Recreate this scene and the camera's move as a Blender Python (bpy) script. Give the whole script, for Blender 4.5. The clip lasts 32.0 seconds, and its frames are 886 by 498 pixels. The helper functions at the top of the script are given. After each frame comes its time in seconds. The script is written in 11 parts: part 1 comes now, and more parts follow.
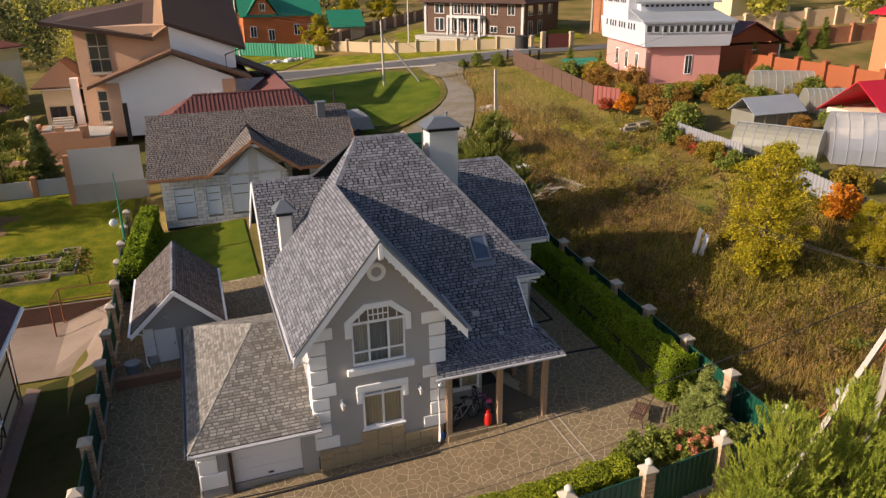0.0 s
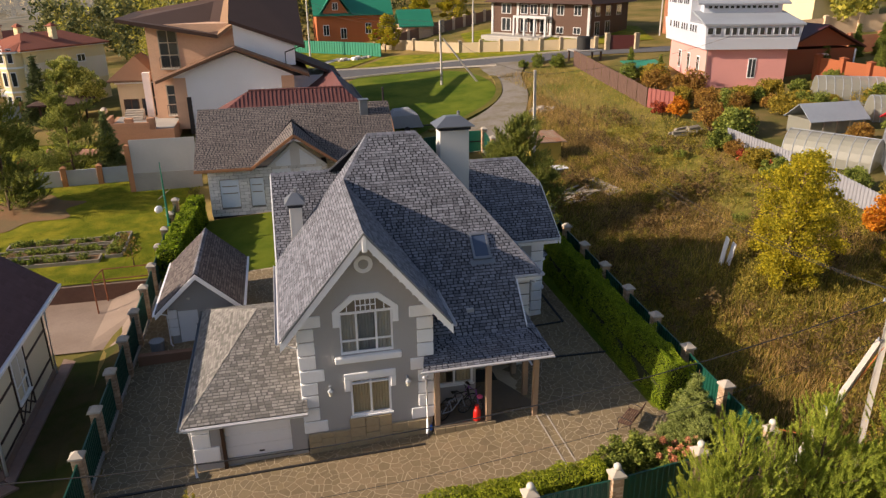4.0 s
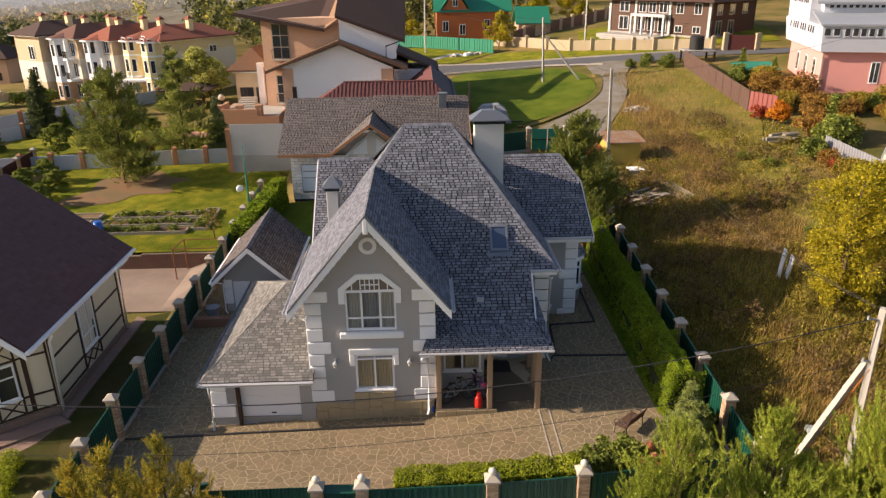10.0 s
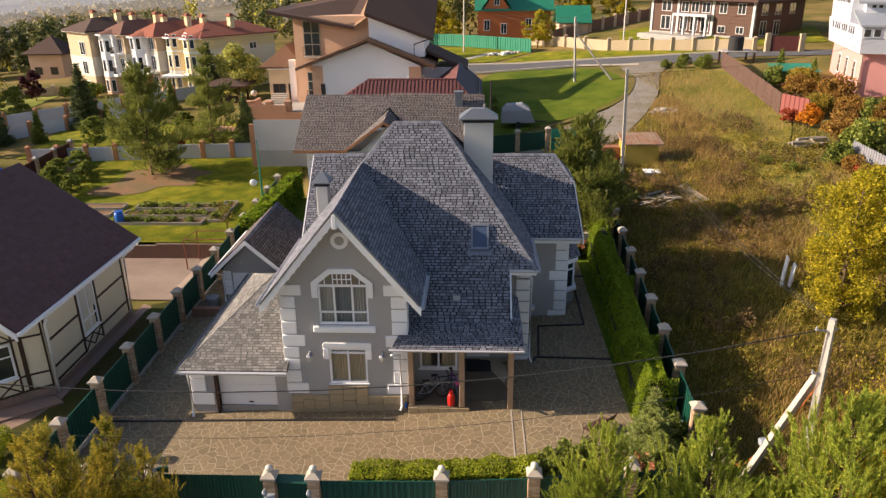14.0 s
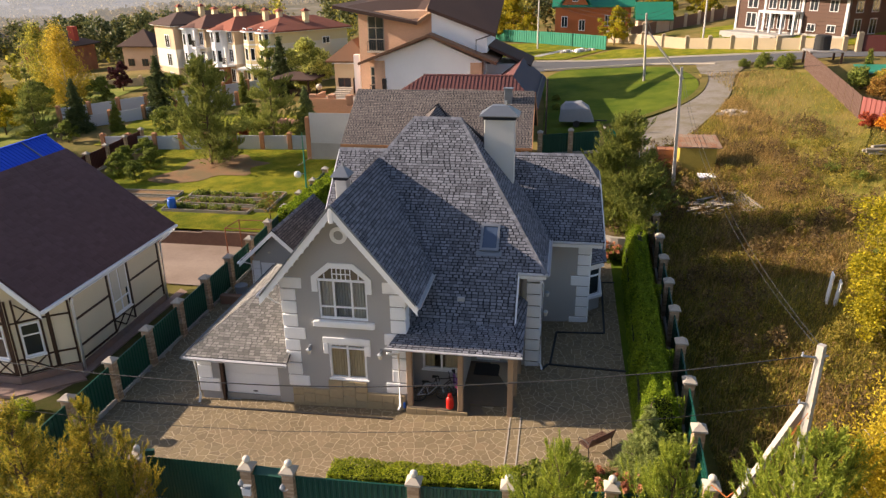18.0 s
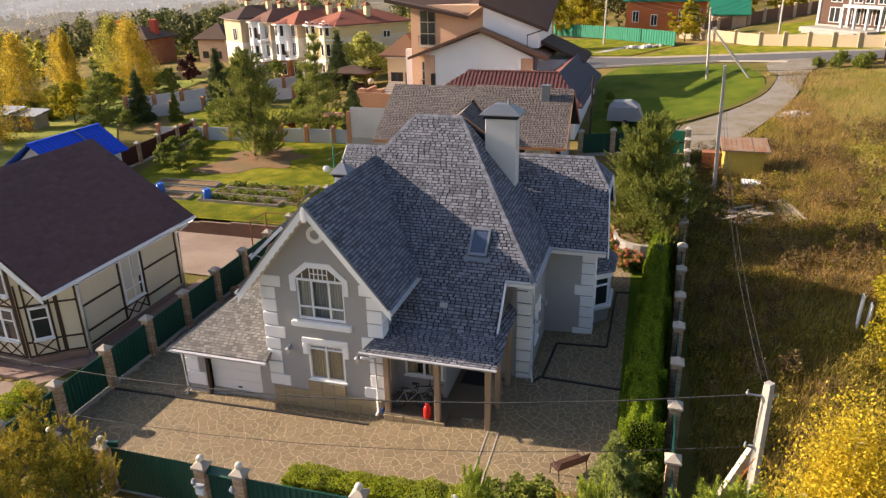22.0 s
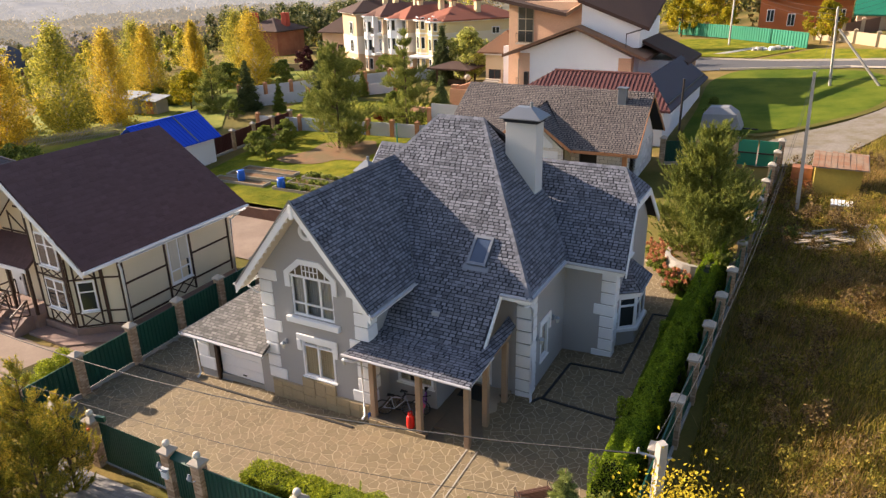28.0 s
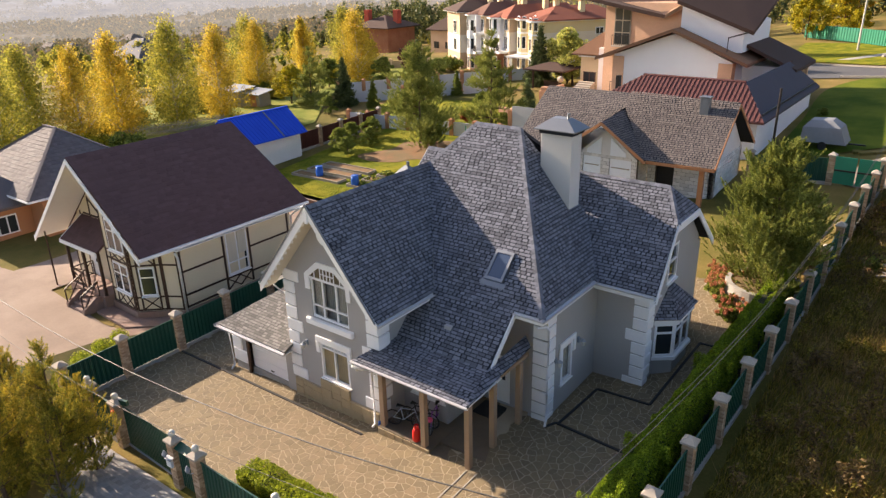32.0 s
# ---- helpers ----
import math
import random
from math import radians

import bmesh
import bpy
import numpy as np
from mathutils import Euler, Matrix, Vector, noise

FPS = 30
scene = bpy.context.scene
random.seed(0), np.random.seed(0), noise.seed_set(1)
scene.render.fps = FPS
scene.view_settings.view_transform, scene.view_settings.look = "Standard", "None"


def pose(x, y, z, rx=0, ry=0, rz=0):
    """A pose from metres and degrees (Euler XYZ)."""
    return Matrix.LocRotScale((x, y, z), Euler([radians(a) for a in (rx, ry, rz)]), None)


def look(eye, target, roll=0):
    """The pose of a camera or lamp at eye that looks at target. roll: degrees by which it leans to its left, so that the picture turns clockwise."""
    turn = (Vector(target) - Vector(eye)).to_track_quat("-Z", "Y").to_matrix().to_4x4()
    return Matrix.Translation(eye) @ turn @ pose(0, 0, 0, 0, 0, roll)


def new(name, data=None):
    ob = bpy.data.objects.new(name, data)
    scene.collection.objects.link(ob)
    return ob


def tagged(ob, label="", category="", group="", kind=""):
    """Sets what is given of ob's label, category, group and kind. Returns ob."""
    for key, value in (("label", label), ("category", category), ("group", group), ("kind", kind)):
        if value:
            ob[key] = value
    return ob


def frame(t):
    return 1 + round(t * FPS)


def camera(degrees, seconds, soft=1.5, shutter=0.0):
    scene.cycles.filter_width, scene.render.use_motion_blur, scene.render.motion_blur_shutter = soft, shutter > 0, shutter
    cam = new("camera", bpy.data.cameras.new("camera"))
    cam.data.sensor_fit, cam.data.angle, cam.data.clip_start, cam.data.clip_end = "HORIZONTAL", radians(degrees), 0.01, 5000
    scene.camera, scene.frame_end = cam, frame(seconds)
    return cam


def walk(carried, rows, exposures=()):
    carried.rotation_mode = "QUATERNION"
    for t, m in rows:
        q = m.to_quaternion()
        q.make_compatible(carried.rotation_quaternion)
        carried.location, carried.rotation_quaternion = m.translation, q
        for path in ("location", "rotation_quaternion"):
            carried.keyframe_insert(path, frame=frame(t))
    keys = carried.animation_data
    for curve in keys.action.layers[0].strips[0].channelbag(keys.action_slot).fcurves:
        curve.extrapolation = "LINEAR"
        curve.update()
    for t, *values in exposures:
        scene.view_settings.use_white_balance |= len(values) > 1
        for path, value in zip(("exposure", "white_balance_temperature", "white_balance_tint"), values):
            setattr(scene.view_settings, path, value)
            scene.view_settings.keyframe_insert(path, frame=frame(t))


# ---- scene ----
cam = camera(63.7, 32.0, 1.35)
METRES, EYE, TILT, LEAN, TURN = 27.32, 17.7, 0.0, 0.0, -19.4
ROWS = [
    (0.0, 0.0, 0.0, 0.0, -0.24, -21.27, 0.62),
    (0.5, 0.0124, -0.0013, -0.0005, 0.32, -21.26, 0.62),
    (1.0, 0.0258, -0.0027, -0.0007, 0.97, -21.26, 0.6),
    (1.5, 0.0402, -0.0049, -0.0007, 1.88, -21.25, 0.6),
    (2.0, 0.0559, -0.0068, -0.0, 3.2, -21.25, 0.6),
    (2.5, 0.072, -0.0089, 0.0004, 4.49, -21.24, 0.59),
    (4.5, 0.1348, -0.0162, 0.0025, 7.33, -21.24, 0.61),
    (5.0, 0.1494, -0.018, 0.0028, 8.72, -21.25, 0.57),
    (5.5, 0.1647, -0.0191, 0.002, 10.28, -21.24, 0.57),
    (6.0, 0.1797, -0.0197, 0.0023, 11.82, -21.27, 0.56),
    (6.5, 0.1947, -0.0207, 0.0022, 13.29, -21.27, 0.54),
    (7.0, 0.2097, -0.0208, 0.0015, 14.62, -21.26, 0.56),
    (7.5, 0.2239, -0.0204, 0.0014, 15.73, -21.27, 0.56),
    (8.0, 0.2385, -0.0196, 0.0009, 16.7, -21.28, 0.57),
    (8.5, 0.2528, -0.0185, 0.0003, 17.14, -21.28, 0.6),
    (9.0, 0.2668, -0.0171, -0.0001, 17.51, -21.29, 0.63),
    (9.5, 0.2813, -0.0155, -0.0004, 17.55, -21.29, 0.66),
    (10.0, 0.2954, -0.0134, -0.0006, 17.49, -21.31, 0.68),
    (10.5, 0.3093, -0.011, -0.001, 17.43, -21.31, 0.69),
    (11.0, 0.3232, -0.0085, -0.0015, 17.65, -21.31, 0.69),
    (11.5, 0.3365, -0.0052, -0.0018, 18.15, -21.31, 0.69),
    (12.0, 0.3498, -0.0014, -0.0019, 19.19, -21.32, 0.69),
    (12.5, 0.3631, 0.003, -0.0017, 20.43, -21.33, 0.66),
    (13.0, 0.3765, 0.0085, -0.002, 21.59, -21.32, 0.64),
    (13.5, 0.39, 0.0149, -0.0024, 21.76, -21.33, 0.66),
    (15.5, 0.4369, 0.0438, -0.0063, 24.19, -21.35, 0.65),
    (16.0, 0.4486, 0.0518, -0.0073, 25.49, -21.36, 0.64),
    (16.5, 0.4608, 0.0608, -0.0081, 26.51, -21.39, 0.67),
    (17.0, 0.4733, 0.0708, -0.0089, 27.45, -21.41, 0.71),
    (17.5, 0.4859, 0.082, -0.0098, 28.34, -21.45, 0.75),
    (18.0, 0.4981, 0.0937, -0.0104, 29.1, -21.49, 0.78),
    (18.5, 0.5109, 0.106, -0.0108, 29.95, -21.52, 0.84),
    (19.0, 0.5231, 0.1195, -0.0114, 30.95, -21.57, 0.88),
    (19.5, 0.5352, 0.1334, -0.0115, 31.91, -21.62, 0.91),
    (20.0, 0.5474, 0.1477, -0.011, 32.86, -21.69, 0.94),
    (20.5, 0.5592, 0.1625, -0.0121, 33.72, -21.71, 0.99),
    (21.0, 0.5704, 0.1764, -0.0129, 34.46, -21.74, 1.02),
    (21.5, 0.5813, 0.1894, -0.0136, 35.15, -21.78, 1.04),
    (22.0, 0.5918, 0.2017, -0.0151, 35.74, -21.8, 1.06),
    (22.5, 0.6022, 0.2135, -0.0166, 36.35, -21.83, 1.08),
    (23.0, 0.6121, 0.2246, -0.0179, 37.02, -21.85, 1.09),
    (23.5, 0.6213, 0.2357, -0.0194, 37.86, -21.85, 1.1),
    (24.0, 0.6305, 0.2466, -0.02, 38.74, -21.87, 1.1),
    (24.5, 0.6395, 0.2586, -0.0199, 39.62, -21.89, 1.11),
    (25.0, 0.6493, 0.2717, -0.0198, 40.5, -21.9, 1.11),
    (25.5, 0.6594, 0.285, -0.0194, 41.41, -21.91, 1.1),
    (27.5, 0.6975, 0.3404, -0.0189, 45.73, -21.91, 1.12),
    (28.0, 0.706, 0.3551, -0.0184, 46.86, -21.92, 1.13),
    (28.5, 0.7142, 0.3702, -0.0177, 48.06, -21.93, 1.15),
    (29.0, 0.7221, 0.3848, -0.0172, 49.37, -21.93, 1.16),
    (29.5, 0.7301, 0.3997, -0.0162, 50.73, -21.94, 1.17),
    (30.0, 0.7378, 0.4146, -0.015, 52.08, -21.95, 1.18),
    (30.5, 0.7452, 0.4294, -0.0137, 53.52, -21.95, 1.19),
    (31.0, 0.7515, 0.4446, -0.0126, 54.87, -21.95, 1.21),
    (31.5, 0.7577, 0.4601, -0.0114, 55.83, -21.97, 1.23),
    (32.0, 0.7642, 0.4756, -0.0101, 56.53, -21.98, 1.25),
]
walk(cam, [(t, pose(0, 0, EYE, TILT, LEAN, TURN) @ pose(METRES * x, METRES * y, METRES * z, 90 + pitch, roll, yaw)) for t, x, y, z, yaw, pitch, roll in ROWS],
     [(0.0, 0.82, 6900, 17), (9.0, 1.05, 6900, 17), (20.0, 1.34, 6900, 17), (32.0, 1.6, 6900, 17)])

# ---- light ----
SUN_WAY = Vector((1.0, 0.025, -0.45)).normalized()
sun = new("sun", bpy.data.lights.new("sun", "SUN"))
sun.data.energy, sun.data.angle, sun.data.color = 3.8, radians(0.6), (1.0, 0.86, 0.68)
sun.matrix_basis = look((-60, 40, 60), Vector((-60, 40, 60)) + SUN_WAY)
world = bpy.data.worlds.new("sky")
scene.world = world
world.use_nodes = True
sky = world.node_tree.nodes.new("ShaderNodeTexSky")
sky.sky_type, sky.sun_disc = "NISHITA", False
sky.sun_elevation = math.asin(-SUN_WAY.z)
sky.sun_rotation = math.atan2(-SUN_WAY.x, -SUN_WAY.y)
sky.dust_density = 1.3
world.node_tree.links.new(sky.outputs[0], world.node_tree.nodes["Background"].inputs[0])
world.node_tree.nodes["Background"].inputs[1].default_value = 0.074

# ---- materials ----
MATS = {}


def mat(name, base, var=0.25, scale=8.0, big=0.25, bigscale=0.35, rough=0.8, bump=0.25, metal=0.0, island=0.0, single=0.0, tint=None, stretch=(1, 1, 1), spec=0.4, depth=0.02):
    """A surface with grain, broad stains and, where asked, a tone of its own for each loose piece."""
    if name in MATS:
        return MATS[name]
    m = bpy.data.materials.new(name)
    m.use_nodes = True
    t = m.node_tree
    n, link = t.nodes, t.links.new
    b = n["Principled BSDF"]
    b.inputs["Metallic"].default_value = metal
    b.inputs["Specular IOR Level"].default_value = spec
    geo = n.new("ShaderNodeNewGeometry")
    mp = n.new("ShaderNodeMapping")
    mp.inputs["Scale"].default_value = stretch
    link(geo.outputs["Position"], mp.inputs["Vector"])

    def noise_at(sc, det):
        q = n.new("ShaderNodeTexNoise")
        q.inputs["Scale"].default_value, q.inputs["Detail"].default_value, q.inputs["Roughness"].default_value = sc, det, 0.62
        link(mp.outputs[0], q.inputs["Vector"])
        return q.outputs["Fac"]

    def calc(op, a, c):
        q = n.new("ShaderNodeMath")
        q.operation = op
        for k, v in ((0, a), (1, c)):
            if isinstance(v, (int, float)):
                q.inputs[k].default_value = v
            else:
                link(v, q.inputs[k])
        return q.outputs[0]

    fine, broad = noise_at(scale, 5), noise_at(bigscale, 4)
    val = calc("ADD", 1 - var - big, calc("MULTIPLY", fine, 2 * var))
    val = calc("ADD", val, calc("MULTIPLY", broad, 2 * big))
    if island:
        val = calc("MULTIPLY", val, calc("ADD", 1 - island, calc("MULTIPLY", geo.outputs["Random Per Island"], 2 * island)))
    info = n.new("ShaderNodeObjectInfo")
    if single:
        val = calc("MULTIPLY", val, calc("ADD", 1 - single, calc("MULTIPLY", info.outputs["Random"], 2 * single)))
    mix = n.new("ShaderNodeMix")
    mix.data_type = "RGBA"
    mix.inputs["A"].default_value = (*base, 1)
    mix.inputs["B"].default_value = (*(tint or base), 1)
    if tint:
        ramp = n.new("ShaderNodeMapRange")
        ramp.inputs["From Min"].default_value, ramp.inputs["From Max"].default_value = 0.38, 0.62
        source = broad
        if single:
            source = calc("ADD", calc("MULTIPLY", broad, 0.55), calc("MULTIPLY", info.outputs["Random"], 0.45))
        if island:
            source = calc("ADD", calc("MULTIPLY", broad, 0.55), calc("MULTIPLY", geo.outputs["Random Per Island"], 0.45))
        link(source, ramp.inputs["Value"])
        link(ramp.outputs[0], mix.inputs["Factor"])
    else:
        mix.inputs["Factor"].default_value = 0
    hue = n.new("ShaderNodeHueSaturation")
    link(mix.outputs["Result"], hue.inputs["Color"])
    link(val, hue.inputs["Value"])
    link(hue.outputs[0], b.inputs["Base Color"])
    link(calc("ADD", rough - 0.08, calc("MULTIPLY", fine, 0.16)), b.inputs["Roughness"])
    if bump:
        bp = n.new("ShaderNodeBump")
        bp.inputs["Strength"].default_value, bp.inputs["Distance"].default_value = bump, depth
        link(fine, bp.inputs["Height"])
        link(bp.outputs[0], b.inputs["Normal"])
    MATS[name] = m
    return m


def leaf_mat(name, base, tint, island=0.4, through_light=0.25):
    """Leaves: each with a tone of its own, letting some light through."""
    m = mat(name, base, var=0.15, scale=3, big=0.3, bigscale=0.6, rough=0.65, bump=0, island=island, tint=tint, spec=0.25)
    t = m.node_tree
    b, out = t.nodes["Principled BSDF"], t.nodes["Material Output"]
    tr, mx = t.nodes.new("ShaderNodeBsdfTranslucent"), t.nodes.new("ShaderNodeMixShader")
    mx.inputs[0].default_value = through_light
    t.links.new(b.inputs["Base Color"].links[0].from_socket, tr.inputs["Color"])
    t.links.new(b.outputs[0], mx.inputs[1])
    t.links.new(tr.outputs[0], mx.inputs[2])
    t.links.new(mx.outputs[0], out.inputs["Surface"])
    return m


def glass_mat(name, base, rough=0.06):
    m = bpy.data.materials.new(name)
    m.use_nodes = True
    b = m.node_tree.nodes["Principled BSDF"]
    b.inputs["Base Color"].default_value = (*base, 1)
    b.inputs["Roughness"].default_value = rough
    b.inputs["Specular IOR Level"].default_value = 0.9
    MATS[name] = m
    return m


def clear_mat(name, alpha, base=(0.8, 0.85, 0.85), rough=0.05):
    """A thin clear sheet: part of the light goes straight through, the rest is gloss."""
    m = bpy.data.materials.new(name)
    m.use_nodes = True
    t = m.node_tree
    b, out = t.nodes["Principled BSDF"], t.nodes["Material Output"]
    b.inputs["Base Color"].default_value, b.inputs["Roughness"].default_value = (*base, 1), rough
    tr, mx = t.nodes.new("ShaderNodeBsdfTransparent"), t.nodes.new("ShaderNodeMixShader")
    mx.inputs[0].default_value = 1 - alpha
    t.links.new(tr.outputs[0], mx.inputs[1])
    t.links.new(b.outputs[0], mx.inputs[2])
    t.links.new(mx.outputs[0], out.inputs["Surface"])
    MATS[name] = m
    return m


STUCCO = mat("grey_stucco", (0.40, 0.388, 0.378), 0.08, 30, 0.06, 0.5, 0.9, 0.3)
WHITE = mat("white_paint", (0.88, 0.88, 0.89), 0.05, 12, 0.05, 0.6, 0.6, 0.08)
CREAM = mat("cream_soffit", (0.66, 0.60, 0.50), 0.06, 14, 0.06, 0.6, 0.7, 0.1)
PVC = mat("white_plastic", (0.86, 0.86, 0.88), 0.03, 10, 0.03, 0.6, 0.35, 0.0)
SHINGLE = mat("grey_shingle", (0.178, 0.186, 0.218), 0.12, 40, 0.05, 0.6, 0.95, 0.4, island=0.32, spec=0.1)
SHINGLE1 = mat("grey_shingle_tab", (0.178, 0.186, 0.218), 0.12, 40, 0.05, 0.6, 0.95, 0.4, single=0.32, spec=0.1)
FELT = mat("roof_felt", (0.034, 0.037, 0.046), 0.2, 30, 0.1, 0.5, 0.95, 0.4, spec=0.08)
FLASH = mat("grey_roof_metal", (0.22, 0.24, 0.27), 0.05, 6, 0.08, 0.6, 0.4, 0.0, metal=0.6)
STONE = mat("brown_plinth_stone", (0.45, 0.345, 0.2), 0.2, 6, 0.25, 1.2, 0.85, 0.5, island=0.25, tint=(0.35, 0.275, 0.17))
FLAG = mat("sandstone_flag", (0.215, 0.163, 0.096), 0.25, 7, 0.2, 0.5, 0.85, 0.4, island=0.2, tint=(0.192, 0.146, 0.083))
FLAG1 = mat("sandstone_flag_single", (0.215, 0.161, 0.092), 0.25, 7, 0.2, 0.5, 0.85, 0.4, single=0.2, tint=(0.195, 0.143, 0.085))
MORTAR = mat("pale_mortar", (0.43, 0.355, 0.25), 0.25, 20, 0.25, 0.7, 0.95, 0.4)
CONCRETE = mat("grey_concrete", (0.36, 0.34, 0.31), 0.14, 14, 0.16, 0.5, 0.92, 0.4)
DRAIN = mat("black_drain", (0.02, 0.02, 0.022), 0.2, 20, 0.1, 1, 0.6, 0.2)
WOOD = mat("tan_post_wood", (0.36, 0.245, 0.16), 0.18, 10, 0.12, 0.8, 0.7, 0.3, stretch=(6, 6, 0.7))
GREEN = mat("green_sheet_steel", (0.005, 0.065, 0.043), 0.06, 8, 0.1, 0.5, 0.42, 0.0, spec=0.5)
BRICK = mat("tan_brick", (0.40, 0.265, 0.165), 0.18, 18, 0.1, 0.6, 0.9, 0.4, island=0.25, tint=(0.45, 0.33, 0.23))
CAPSTONE = mat("pale_cap_concrete", (0.43, 0.38, 0.32), 0.12, 16, 0.14, 0.7, 0.9, 0.3)
BALL = mat("opal_lamp_glass", (0.64, 0.60, 0.52), 0.03, 6, 0.04, 0.6, 0.25, 0.0)
LAWN = mat("mown_grass", (0.12, 0.15, 0.008), 0.4, 14, 0.45, 0.6, 0.95, 0.8, tint=(0.22, 0.2, 0.016), spec=0.1)
MEADOW = mat("deep_green_lawn", (0.07, 0.115, 0.008), 0.4, 26, 0.35, 0.25, 0.95, 0.8, tint=(0.12, 0.145, 0.014), spec=0.1)
FIELD = mat("field_soil_grass", (0.13, 0.12, 0.028), 0.4, 9, 0.35, 0.12, 0.95, 0.9, tint=(0.23, 0.16, 0.058), spec=0.1)
ASPHALT = mat("old_asphalt", (0.10, 0.10, 0.105), 0.2, 25, 0.15, 0.3, 0.9, 0.4)
DIRT = mat("gravel_dirt", (0.25, 0.222, 0.19), 0.35, 5, 0.4, 0.45, 0.95, 0.7, tint=(0.15, 0.125, 0.08))
PAVER = mat("pinkish_paver", (0.24, 0.176, 0.138), 0.2, 10, 0.16, 0.3, 0.9, 0.3, tint=(0.285, 0.215, 0.17))
GREYPAVER = mat("grey_paver", (0.36, 0.35, 0.34), 0.12, 14, 0.12, 0.4, 0.9, 0.3)
SOIL = mat("bare_soil", (0.24, 0.125, 0.055), 0.3, 8, 0.3, 0.6, 0.95, 0.8, tint=(0.15, 0.105, 0.045))
BROWNROOF = mat("brown_shingle", (0.118, 0.07, 0.07), 0.2, 26, 0.1, 0.4, 0.92, 0.4, island=0.12, spec=0.15)
TAUPEROOF = mat("taupe_shingle", (0.18, 0.156, 0.146), 0.12, 24, 0.06, 0.4, 0.95, 0.4, island=0.2, spec=0.1)
CREAMWALL = mat("cream_plaster", (0.72, 0.63, 0.47), 0.06, 20, 0.06, 0.5, 0.85, 0.2)
REDSTONE = mat("reddish_stone", (0.30, 0.19, 0.15), 0.25, 5, 0.2, 0.9, 0.85, 0.4, tint=(0.24, 0.17, 0.15))
TIMBER = mat("dark_brown_timber", (0.055, 0.027, 0.016), 0.2, 12, 0.1, 0.8, 0.6, 0.2)
REDBRICK = mat("orange_brick", (0.32, 0.125, 0.065), 0.15, 20, 0.12, 0.5, 0.9, 0.4, tint=(0.36, 0.16, 0.085))
BROWNBRICK = mat("brown_brick_wall", (0.25, 0.135, 0.085), 0.15, 20, 0.12, 0.5, 0.9, 0.4)
BLOCK = mat("aerated_block", (0.70, 0.69, 0.68), 0.08, 16, 0.1, 0.6, 0.92, 0.4, island=0.14)
FILM = mat("white_film_sheet", (0.84, 0.88, 0.94), 0.06, 6, 0.06, 0.8, 0.4, 0.2)
REDTILE = mat("red_metal_tile", (0.145, 0.06, 0.055), 0.12, 8, 0.12, 0.4, 0.7, 0.1, spec=0.2)
BLUETILE = mat("blue_metal_tile", (0.02, 0.09, 0.60), 0.1, 8, 0.08, 0.4, 0.75, 0.0, spec=0.12)
WALLWHITE = mat("white_plaster", (0.84, 0.84, 0.86), 0.05, 14, 0.06, 0.4, 0.85, 0.15)
TANSTONE = mat("tan_facing_brick", (0.60, 0.41, 0.285), 0.16, 16, 0.12, 0.5, 0.9, 0.4)
PEACH = mat("peach_plaster", (0.60, 0.44, 0.29), 0.06, 14, 0.06, 0.4, 0.88, 0.2)
PALEYELLOW = mat("pale_yellow_plaster", (0.74, 0.61, 0.36), 0.06, 14, 0.06, 0.4, 0.88, 0.2)
PINK = mat("pink_plaster", (0.68, 0.31, 0.28), 0.06, 14, 0.06, 0.4, 0.88, 0.2)
REDROOF = mat("rust_red_shingle", (0.27, 0.085, 0.05), 0.16, 6, 0.12, 0.4, 0.9, 0.3)
GREENROOF = mat("green_metal_roof", (0.015, 0.20, 0.12), 0.1, 8, 0.1, 0.4, 0.5, 0.1)
GALV = mat("galvanised_steel", (0.30, 0.33, 0.37), 0.1, 5, 0.12, 0.5, 0.6, 0.1, metal=0.1, spec=0.3)
DARKLOG = mat("dark_brown_log", (0.085, 0.038, 0.022), 0.2, 12, 0.1, 0.4, 0.6, 0.2)
MAROON = mat("maroon_sheet", (0.075, 0.018, 0.016), 0.1, 8, 0.1, 0.4, 0.5, 0.0)
BARK = mat("brown_bark", (0.13, 0.085, 0.055), 0.3, 14, 0.2, 0.8, 0.95, 0.8)
BIRCHBARK = mat("pale_birch_bark", (0.55, 0.52, 0.47), 0.3, 9, 0.25, 1.5, 0.85, 0.4)
OLDWOOD = mat("weathered_grey_wood", (0.30, 0.26, 0.21), 0.25, 10, 0.2, 0.8, 0.9, 0.4, island=0.3)
POLEC = mat("pole_concrete", (0.42, 0.39, 0.355), 0.12, 12, 0.16, 0.6, 0.92, 0.4)
CABLE = mat("dark_cable", (0.03, 0.03, 0.032), 0.1, 10, 0.05, 1, 0.6, 0.0)
IRON = mat("dark_iron", (0.035, 0.03, 0.03), 0.15, 12, 0.1, 1, 0.5, 0.1, metal=0.4)
RUST = mat("rusty_steel", (0.20, 0.07, 0.035), 0.25, 10, 0.2, 0.8, 0.85, 0.3)
REDPAINT = mat("red_enamel", (0.62, 0.02, 0.015), 0.05, 8, 0.06, 0.6, 0.35, 0.0)
BLUEPAINT = mat("blue_plastic", (0.02, 0.13, 0.55), 0.05, 8, 0.06, 0.6, 0.4, 0.0)
YELLOWPAINT = mat("faded_yellow_paint", (0.46, 0.33, 0.06), 0.15, 8, 0.2, 0.5, 0.7, 0.2)
CURTAIN = mat("pale_curtain", (0.62, 0.58, 0.50), 0.1, 6, 0.1, 0.8, 0.9, 0.2, stretch=(7, 7, 0.4))
